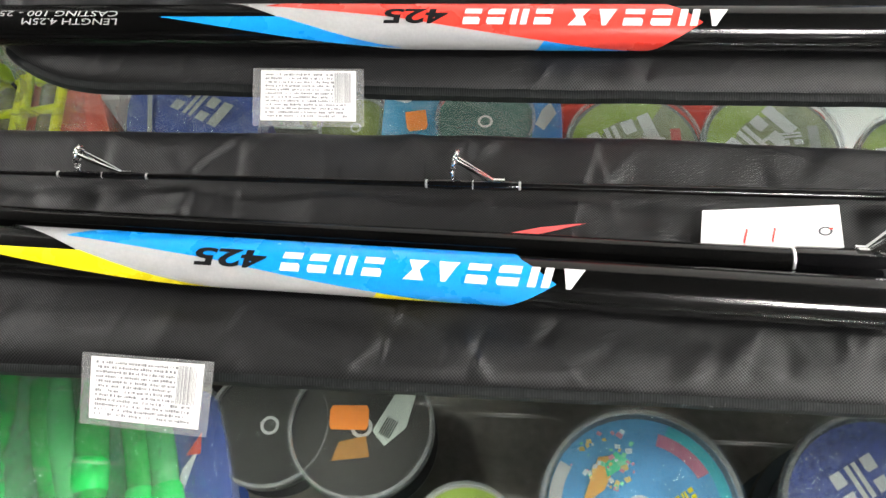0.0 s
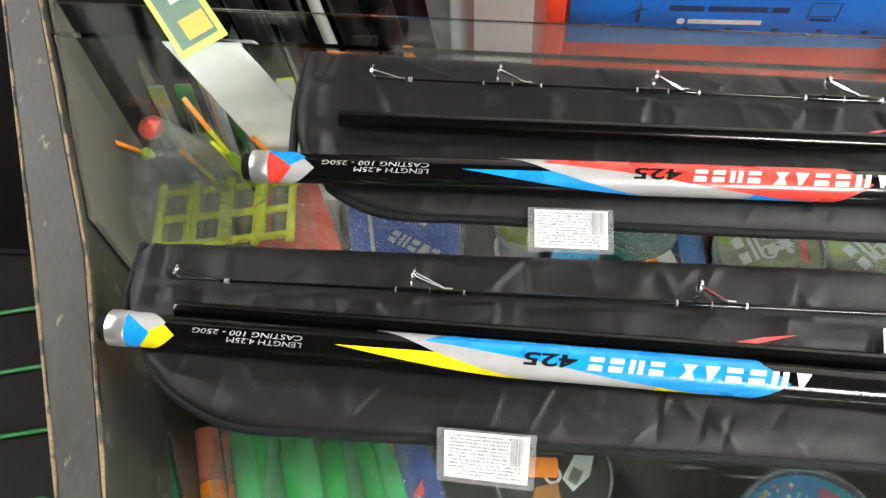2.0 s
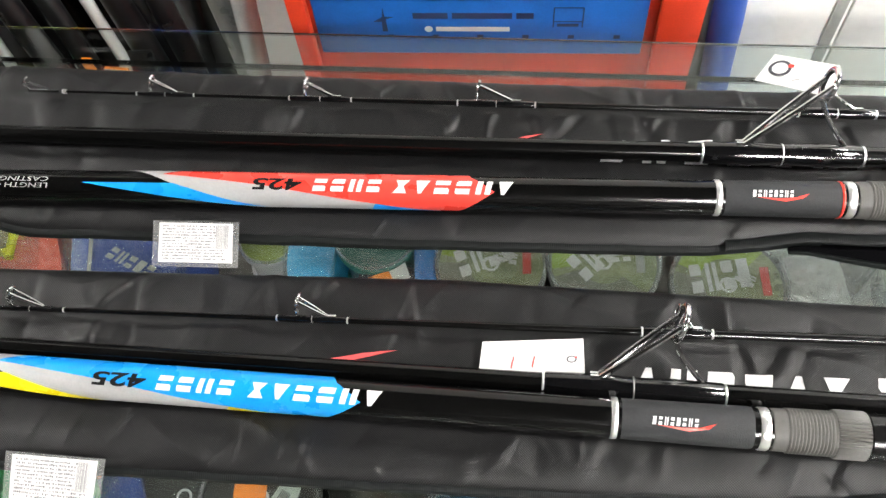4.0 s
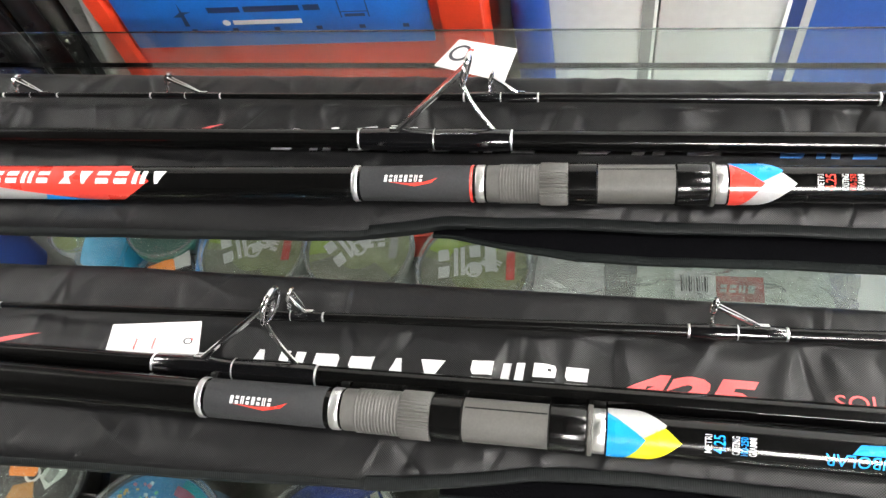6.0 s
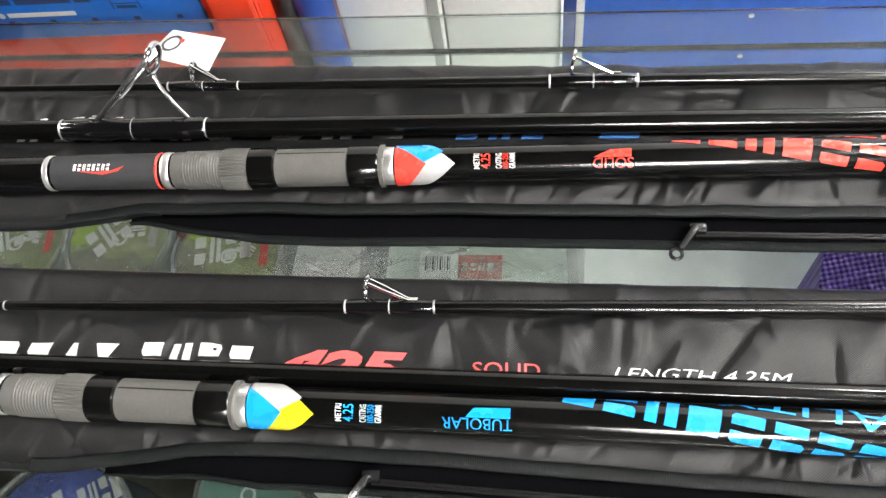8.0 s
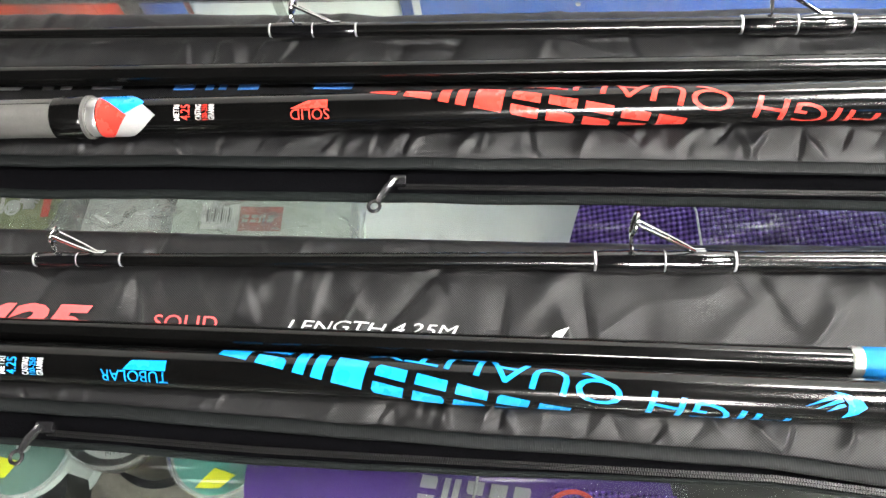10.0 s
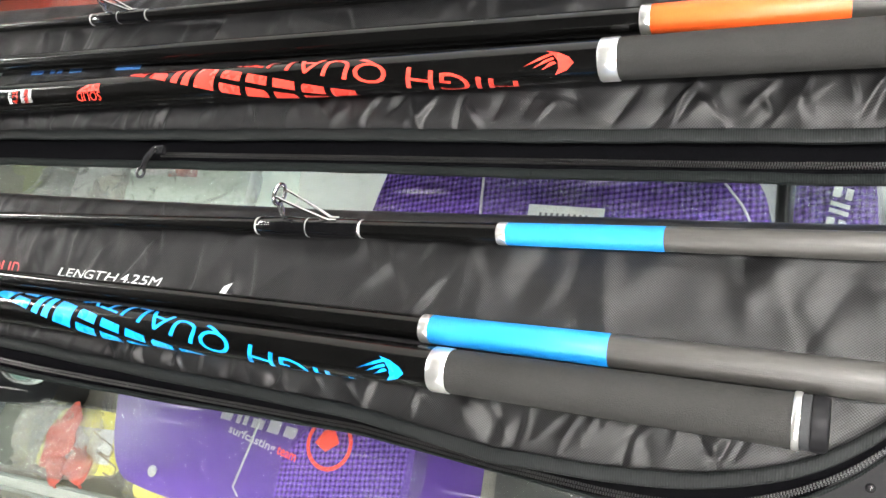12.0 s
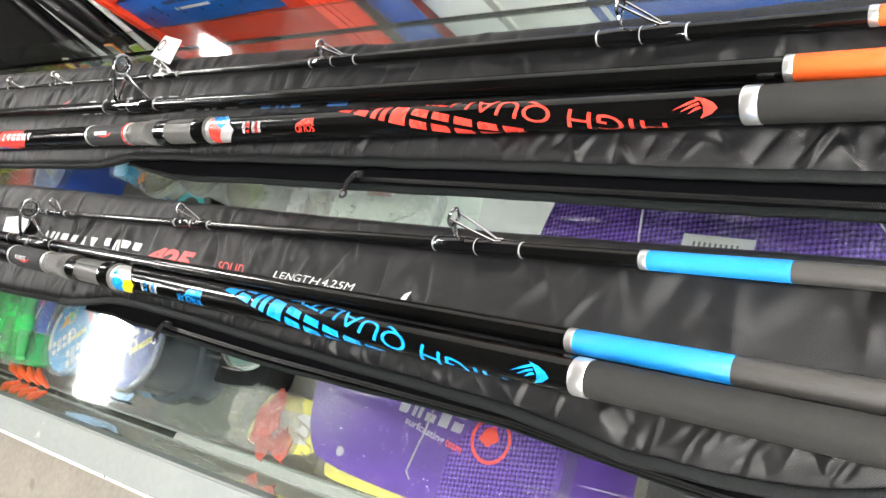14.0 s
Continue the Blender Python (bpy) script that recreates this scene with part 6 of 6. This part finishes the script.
# slanted end: paper, floats and the hanging card
t = thing("paper_pouch", "plain white paper pouch leaning on the rear glass", "paper pouch")
part("sheet", slab([(-0.582, 0.118, 0.790), (-0.512, 0.118, 0.790), (-0.588, 0.1405, 0.942), (-0.652, 0.1405, 0.942)], 0.0010), tint("bright_paper", (0.85, 0.85, 0.83), 0.6), t)
part("sheet_foot", pillow([(-0.595, 0.09), (-0.512, 0.09), (-0.516, 0.120), (-0.590, 0.120)], 0.790, 0.2, 0.002), tint("bright_paper", (0.85, 0.85, 0.83), 0.6), t)
pack("grey_pack", [(-0.765, 0.02), (-0.715, 0.0), (-0.690, 0.130), (-0.765, 0.135)], 0.74, GREYC, "pale grey card packs in clear bags", "tackle pack", seed=71)
pack("dark_pack", [(-0.725, -0.06), (-0.66, -0.06), (-0.66, 0.02), (-0.72, 0.01)], 0.73, tint("mossy_card", (0.07, 0.09, 0.03), 0.5), "mossy green dull tackle packs", "tackle pack", seed=72)


def crumpled(base, apex, seed, rings=14, seg=26):
    """Peaked clear bag: creased cloth-like cone from a plan quad to a gathered top."""
    bm = bmesh.new()
    rows = []
    P = [Vector(p) for p in base]
    A = Vector(apex)
    for i in range(rings + 1):
        u = i / rings
        row = []
        for k in range(seg):
            q = 4 * k / seg
            e, f = int(q) % 4, q - int(q)
            p = P[e].lerp(P[(e + 1) % 4], f).lerp(A, u ** 0.8)
            nz = noise.noise(Vector((p.x * 60 + seed, p.y * 60, p.z * 40)))
            c = A.lerp(p, 1 + 0.22 * nz * (1 - u) + 0.10 * math.sin(k * 2.6 + 3 * u) * (0.3 + u))
            row.append(bm.verts.new(c + Vector((0, 0, 0.004 * nz))))
        rows.append(row)
    for a, b in zip(rows, rows[1:]):
        for k in range(seg):
            bm.faces.new((a[k], a[(k + 1) % seg], b[(k + 1) % seg], b[k]))
    bmesh.ops.recalc_face_normals(bm, faces=bm.faces)
    return bm


t = thing("plastic_bag", "peaked crumpled clear plastic bag with glints", "plastic bag")
ob = part("film", crumpled([(-0.725, 0.03, 0.80), (-0.615, 0.03, 0.802), (-0.600, 0.115, 0.80), (-0.715, 0.125, 0.80)], (-0.672, 0.118, 0.868), 3), M["film3"], t)
ob.visible_shadow = False
t = thing("dark_green_tube", "dark green glossy plastic tube beside the end frame", "tube")
part("tube_body", tube([(-0.672, -0.095, 0.805), (-0.598, -0.262, 0.800)], 0.019, 20), tint("bottle_green_plastic", (0.012, 0.055, 0.025), 0.25), t)
part("tube_cap", tube([(-0.6745, -0.0895, 0.805), (-0.669, -0.101, 0.805)], 0.0198, 20), tint("cap_leaf_green", (0.02, 0.22, 0.07), 0.35), t, "brighter green cap")
pack("moss_bag", [(-0.700, -0.075), (-0.640, -0.075), (-0.645, 0.010), (-0.705, 0.010)], 0.79, tint("olive_moss", (0.16, 0.17, 0.05), 0.5), "olive green soft pack in clear plastic", "tackle pack", seed=91)
t = thing("ball_float", "round red ball float on a wire", "float", group="floats")
part("ball", lathe([(0.838 - 0.012 + 0.024 * k / 12, max(0.0006, 0.012 * math.sin(math.pi * k / 12))) for k in range(13)], 20, "z", None, (-0.695, 0.130, 0)), tint("ball_red", (0.50, 0.06, 0.04), 0.35), t)
part("stem", tube([(-0.695, 0.130, 0.827), (-0.690, 0.122, DECK + 0.001)], 0.0012, 6), BK, t)
floats = (((-0.650, 0.128, 0.885), (-0.612, 0.100, 0.825), ORANGE, YEL), ((-0.634, 0.112, 0.845), (-0.603, 0.092, 0.815), YEL, LIME), ((-0.598, 0.118, 0.845), (-0.566, 0.100, 0.812), ORANGE, REDC), ((-0.668, 0.112, 0.83), (-0.630, 0.090, 0.80), ORANGE, YEL), ((-0.735, 0.120, 0.83), (-0.70, 0.112, 0.82), ORANGE, ORANGE))
for p, q, m1, m2 in floats:
    p, q = Vector(p), Vector(q)
    t = thing("pencil_float", "thin bright fishing float with orange and yellow tip", "float", group="floats")
    part("tip_stick", tube([p, p.lerp(q, 0.45)], 0.0022, 8), m1, t, "bright orange tip")
    part("stem", tube([p.lerp(q, 0.45), p.lerp(q, 0.8)], 0.0022, 8), m2, t)
    part("bulb", tube([p.lerp(q, 0.8), p.lerp(q, 0.9), q, q + (q - p) * 0.15], [0.003, 0.006, 0.0055, 0.002], 12), tint("float_green", (0.35, 0.50, 0.03), 0.3), t)
    part("stem_foot", tube([q, (q.x + 0.004, q.y - 0.004, DECK + 0.001)], 0.0012, 6), BK, t)
Q = [(-0.628, 0.116, 0.9515), (-0.589, 0.128, 0.9690), (-0.700, 0.274, 0.9985), (-0.739, 0.262, 0.9810)]
t = thing("hanging_card", "dark green and lime trade card with white slabs, orange sticker", "card")
part("card", slab(Q, 0.0008), tint("lime_card", (0.45, 0.60, 0.03), 0.4), t)
part("green_field", patch([on_card(Q, 0.11, 0.89, 0.035, 1.0, 0.0011)]), tint("bottle_green", (0.01, 0.10, 0.04), 0.4), t)
for k in range(7):
    part("name_slab", patch([on_card(Q, 0.40, 0.66, 0.26 + 0.10 * k, 0.33 + 0.10 * k, 0.0015)]), WH, t)
part("price_sticker", patch([on_card(Q, 0.34, 0.86, 0.06, 0.17, 0.0018)]), tint("amber_sticker", (0.85, 0.42, 0.03), 0.5), t)

t = thing("price_sticker", "small orange price sticker on the rear glass", "sticker")
part("sticker", slab([(-0.455, 0.1405, 0.928), (-0.446, 0.1405, 0.926), (-0.449, 0.1405, 0.944), (-0.457, 0.1405, 0.944)], 0.0004), ORANGE, t)

# ---- behind the counter ----
t = thing("storage_bench", "low white storage bench behind the counter", "bench")
part("carcass", box(-0.80, 1.6, 0.275, 0.80, 0, 0.455, 0.004), M["white"], t)
part("bench_top", box(-0.80, 1.6, 0.262, 0.805, 0.4552, 0.48, 0.004), M["white"], t)
# Near-black block added to darken the area left of the bench.
t = thing("dark_cabinet", "near-black block added to darken the area beside the bench", "cabinet")
part("carcass", box(-2.4, -0.806, 0.268, 0.80, 0, 0.86, 0.004), M["dark"], t)
part("cabinet_top", box(-2.4, -0.806, 0.266, 0.805, 0.8602, 0.88, 0.003), M["dark"], t)
tagged(link("back_cabinet", box(-1.2, 1.6, 0.82, 1.10, 0, 2.0, 0.006), M["white"]), "plain white wall cabinet behind the counter", "cabinet")
t = thing("red_crate", "red plastic tackle crate with blue printed sign", "crate")
part("front", box(-0.338, 0.046, 0.292, 0.30, 0.482, 0.870, 0.003), RED, t)
part("side", box(-0.338, -0.330, 0.30, 0.56, 0.482, 0.870, 0.003), RED, t)
part("side", box(0.038, 0.046, 0.30, 0.56, 0.482, 0.870, 0.003), RED, t)
part("rear", box(-0.338, 0.046, 0.56, 0.568, 0.482, 0.870, 0.003), RED, t)
part("base", box(-0.330, 0.038, 0.30, 0.56, 0.484, 0.492), RED, t)
part("frame_post", box(-0.338, -0.320, 0.280, 0.2915, 0.482, 0.892, 0.003), RED, t)
part("frame_post", box(0.006, 0.046, 0.280, 0.2915, 0.482, 0.892, 0.003), RED, t)
part("lid", box(-0.342, 0.050, 0.282, 0.570, 0.8705, 0.886, 0.004), RED, t)
for k in range(3):
    part("lid_rib", box(-0.330, 0.036, 0.287 + 0.055 * k, 0.317 + 0.055 * k, 0.8862, 0.898, 0.004), RED, t)
sg = part("sign", box(-0.3155, -0.004, 0.2865, 0.2915, 0.789, 0.862, 0.001), SIGNBLUE, t, "blue sign with plain bars")


def on_front(shapes_bm, x0, x1, z0, z1, y, material, name, parent):
    for v in shapes_bm.verts:
        v.co = Vector((x0 + v.co.x * (x1 - x0), y, z0 + v.co.y * (z1 - z0)))
    return part(name, shapes_bm, material, parent)


unit = [[(0, 0), (1, 0), (1, 1), (0, 1)]]
INKB = tint("sign_ink", (0.012, 0.02, 0.07), 0.4)
for xa, xb in ((-0.221, -0.188), (-0.184, -0.128), (-0.124, -0.108)):
    on_front(polys(unit), xa, xb, 0.839, 0.8465, 0.2862, INKB, "address_bar", sg)
on_front(polys(unit), -0.200, -0.130, 0.8225, 0.8285, 0.2862, WH, "number_bar", sg)
on_front(polys([[(0.5 + 0.5 * math.cos(a), 0.5 + 0.5 * math.sin(a)) for a in (2 * math.pi * k / 18 for k in range(18))]]), -0.211, -0.203, 0.8215, 0.8295, 0.2862, WH, "round_mark", sg)
on_front(polys([[(0.4, 0), (0.6, 0), (0.58, 0.5), (0.9, 0.6), (0.55, 0.62), (0.52, 1), (0.46, 0.6), (0.1, 0.4), (0.42, 0.4)]]), -0.262, -0.236, 0.822, 0.854, 0.2862, INKB, "ship_mark", sg)
for zz in (0.835, 0.8525):
    on_front(polys(unit), -0.089, -0.062, zz, zz + 0.0012, 0.2862, INKB, "frame_line", sg)
for xx in (-0.090, -0.063):
    on_front(polys(unit), xx, xx + 0.0012, 0.828, 0.8535, 0.2862, INKB, "frame_line", sg)
on_front(polys(unit), -0.086, -0.066, 0.829, 0.833, 0.2862, INKB, "frame_bar", sg)
for k in range(7):
    x = -0.290 + 0.043 * k
    on_front(polys(unit), x, x + 0.006, 0.813, 0.818, 0.2862, INKB, "scale_bar", sg)
    for q in range(4):
        on_front(polys(unit), x + 0.010 * q, x + 0.010 * q + 0.0009, 0.804 if q == 0 else 0.806, 0.810, 0.2862, INKB, "tick", sg)

t = thing("umbrella_bag", "folded black and blue cloth bag leaning beside the crate", "bag")
part("bag_body", tube([(0.062, 0.325, 0.482), (0.062, 0.33, 0.65), (0.050, 0.35, 0.90), (0.04, 0.39, 1.05)], [0.012, 0.015, 0.014, 0.008], 16), BLACKP, t)
part("blue_panel", tube([(0.088, 0.330, 0.482), (0.090, 0.332, 0.60), (0.082, 0.345, 0.78), (0.076, 0.37, 0.95), (0.064, 0.41, 1.04)], [0.018, 0.021, 0.021, 0.017, 0.008], 20), tint("bag_blue", (0.008, 0.045, 0.24), 0.5), t)
t = thing("white_carton", "pair of plain white cartons standing on the bench", "carton")
part("carton", box(0.100, 0.212, 0.365, 0.62, 0.482, 0.93, 0.003), M["white"], t)
part("carton", box(0.2135, 0.338, 0.365, 0.62, 0.482, 0.93, 0.003), M["white"], t)
part("tape", box(0.196, 0.208, 0.3640, 0.3652, 0.50, 0.93), GREYC, t)
t = thing("blue_board", "plain blue board with white margin and two screws", "board")
part("board", box(0.345, 1.05, 0.362, 0.372, 0.482, 0.95, 0.002), tint("board_blue", (0.012, 0.10, 0.46), 0.35), t)
part("margin", box(0.3535, 0.362, 0.3612, 0.3625, 0.482, 0.95), WH, t)
part("dark_margin", box(0.340, 0.3532, 0.3608, 0.3618, 0.482, 0.95), NAVY, t)
for zz in (0.700, 0.640):
    part("screw", lathe([(0.0, 0.0035), (0.0015, 0.003), (0.002, 0.001)], 12, "z", None, (0, 0, 0)), M["chrome"], t).matrix_basis = pose(0.535, 0.3612, zz, 90, 0, 0)
t = thing("white_carton", "tall plain white carton beside the blue board", "carton")
part("carton", box(1.06, 1.30, 0.36, 0.6, 0.482, 1.0, 0.003), M["white"], t)

# rods and covers standing behind the slanted end
SMOKE = tint("smoke_tube", (0.20, 0.20, 0.19), 0.3)
stand = ((-0.86, 0.62, 1.5, -0.56, 0.29, BLACKP, 0.012), (-0.80, 0.60, 1.5, -0.53, 0.31, M["paper"], 0.007), (-0.77, 0.60, 1.5, -0.50, 0.32, BLACKP, 0.016), (-0.70, 0.62, 1.5, -0.47, 0.33, BLACKP, 0.014), (-0.92, 0.60, 1.5, -0.66, 0.29, M["paper"], 0.006), (-0.95, 0.58, 1.5, -0.70, 0.28, BLACKP, 0.013), (-0.60, 0.62, 1.5, -0.41, 0.34, SMOKE, 0.017),
         (-0.44, 0.62, 1.5, -0.425, 0.32, tint("clear_tube", (0.45, 0.46, 0.45), 0.2), 0.014), (-0.75, 0.55, 1.4, -0.60, 0.30, M["silver"], 0.003), (-0.99, 0.5, 1.4, -0.76, 0.28, tint("dark_cork", (0.10, 0.07, 0.04), 0.7), 0.008), (-0.56, 0.66, 1.5, -0.52, 0.44, tint("dark_smoke", (0.05, 0.05, 0.055), 0.25), 0.035))
stand += ((-0.90, 0.55, 1.5, -0.60, 0.30, BLACKP, 0.015), (-0.84, 0.52, 1.5, -0.63, 0.34, BLACKP, 0.017), (-1.02, 0.52, 1.5, -0.80, 0.29, BLACKP, 0.016), (-1.06, 0.50, 1.5, -0.85, 0.30, SMOKE, 0.010), (-0.66, 0.66, 1.5, -0.46, 0.40, BLACKP, 0.030), (-0.74, 0.64, 1.5, -0.56, 0.40, BLACKP, 0.028))
PLASTIC = mat("crinkled_black_sheet", (0.012, 0.012, 0.013), 0.25, 0, 0.3, 20, 1.0, 60)
for xt, yt, xb, yb, r, seed in ((-0.62, 0.55, -0.548, 0.44, 0.078, 1), (-0.80, 0.60, -0.68, 0.46, 0.050, 3)):
    t = thing("wrapped_bundle", "bundle wrapped in crinkled black plastic behind the counter", "bundle", group="wrapped bundles")
    bm = bmesh.new()
    rows = []
    for i in range(25):
        u = i / 24
        c = Vector((xb + (xt - xb) * u, yb + (yt - yb) * u, 0.482 + 1.02 * u))
        rows.append([bm.verts.new(c + Vector((math.cos(a), math.sin(a), 0)) * r * (1 - 0.15 * u) * (1 + 0.16 * noise.noise(Vector((3 * math.cos(a) + seed * 9, 3 * math.sin(a), u * 11))))) for a in (2 * math.pi * k / 30 for k in range(30))])
    for a, b in zip(rows, rows[1:]):
        for k in range(30):
            bm.faces.new((a[k], a[(k + 1) % 30], b[(k + 1) % 30], b[k]))
    bm.faces.new(rows[0])
    bm.faces.new(rows[-1])
    bmesh.ops.recalc_face_normals(bm, faces=bm.faces)
    part("wrapping", bm, PLASTIC, t)
for xt, yt, zt, xb, yb, m, r in stand:
    t = thing("standing_rod", "dark fishing rod in its cover standing behind the counter", "fishing rod", group="standing rods")
    p, q = Vector((xb, yb, 0.482)), Vector((xt, yt, zt))
    if xb < -0.79:
        p.z = 0.882
    part("cover", tube([p, p.lerp(q, 0.5), q], [r, r, r * 0.7], 14), m, t)
    part("butt_cap", tube([p, p + (q - p).normalized() * 0.03], r * 1.08, 14), BLACKP, t)

# dark goods beyond the slanted end
for k in range(9):
    t = thing("stored_rod", "dark rod blank stored upright beside the counter end", "fishing rod", group="stored rods")
    x, y = -0.80 - 0.024 * (k % 4) + 0.012 * (k // 4), 0.16 - 0.052 * k
    x += 0.34 * (0.16 - y)
    p = Vector((x - 0.05, y, 0.3005))
    q = Vector((x - 0.02, y + 0.05, 0.62 + 0.04 * (k % 3)))
    part("blank", tube([p, q], [0.012, 0.006], 12), BLACKP if k % 3 else tint("brown_blank", (0.12, 0.07, 0.04), 0.3), t)
    part("tip_cap", tube([q, q + (q - p).normalized() * 0.03], 0.0075, 12), (ORANGE, tint("cap_green", (0.05, 0.25, 0.06), 0.4), GREYC)[k % 3], t)
# Near-black base added so bright floor doesn't show past the end.
t = thing("side_rack", "near-black base added beside the counter end to hide bright floor", "rack")
part("rack_body", prism([(-2.4, 0.262), (-0.812, 0.262), (-0.640, -0.33), (-2.4, -0.33)], 0.0, 0.30, 0.004), M["dark"], t)

part("rack_lip", prism([(-2.4, 0.266), (-0.809, 0.266), (-0.637, -0.334), (-0.645, -0.334), (-0.815, 0.258), (-2.4, 0.258)], 0.302, 0.312, 0.001), M["ringblack"], t)
for k in range(5):
    y = 0.18 - 0.10 * k
    part("green_cord", tube([(-1.25, y - 0.05, 0.306), (-0.98, y + 0.01, 0.307), (-0.80 + 0.10 * k / 4, y - 0.03, 0.306)], 0.0035, 8), tint("cord_green", (0.02, 0.16, 0.04), 0.45), t, "dark green cord on the dark base")
t = thing("corner_plate", "dark metal corner plate with domed studs on the counter", "corner plate")
part("plate", prism([(0.803, -0.2190), (0.848, -0.1770), (0.95, -0.15), (0.95, -0.296), (0.806, -0.294)], GT + 0.0004, GT + 0.0022, 0.0005), M["d_black"], t)
for x, y, r in ((0.842, -0.2005, 0.0034), (0.8475, -0.191, 0.0021), (0.872, -0.238, 0.0034)):
    part("stud", lathe([(GT + 0.0021, r), (GT + 0.0028, r * 0.92), (GT + 0.0036, r * 0.6), (GT + 0.0040, r * 0.15)], 20, "z", None, (x, y, 0)), M["ringblack"], t, "dark domed stud")

# slim float packs standing in a row on the storage bench
stood = random.Random(31)
cards = (GREYC, LIME, tint("cool_white_card", (0.55, 0.57, 0.57), 0.4), GREEN, tint("salmon_plastic", (0.42, 0.13, 0.08), 0.35), YEL, GREYC, ORANGE, BLACKP)
for k in range(11):
    x, w, h, lean = -0.785 + 0.032 * k, stood.uniform(0.018, 0.028), stood.uniform(0.19, 0.27), stood.uniform(-10, -3)
    t = thing("float_pack", "slim coloured float pack in a clear tube, standing on the bench", "tackle pack", pose(x, 0.281, 0.4806, lean, 0, stood.uniform(-8, 8)), "standing float packs")
    part("card", box(-w / 2, w / 2, -0.0015, 0.0015, 0.0012, h, 0.0006), cards[k % 9], t)
    part("clear_tube", tube([(0, -0.007, 0.006), (0, -0.007, h * 0.9)], w * 0.22, 12), M["film3"], t, "clear plastic tube")
    part("float_stick", tube([(0, -0.007, 0.010), (0, -0.007, h * 0.55), (0, -0.007, h * 0.62), (0, -0.007, h * 0.86)], [0.0012, 0.0032, 0.0036, 0.0010], 10), cards[(k * 5 + 3) % 9], t)
    part("header", box(-w / 2, w / 2, -0.0026, -0.0017, h * 0.84, h - 0.001), cards[(k * 2 + 1) % 9], t)
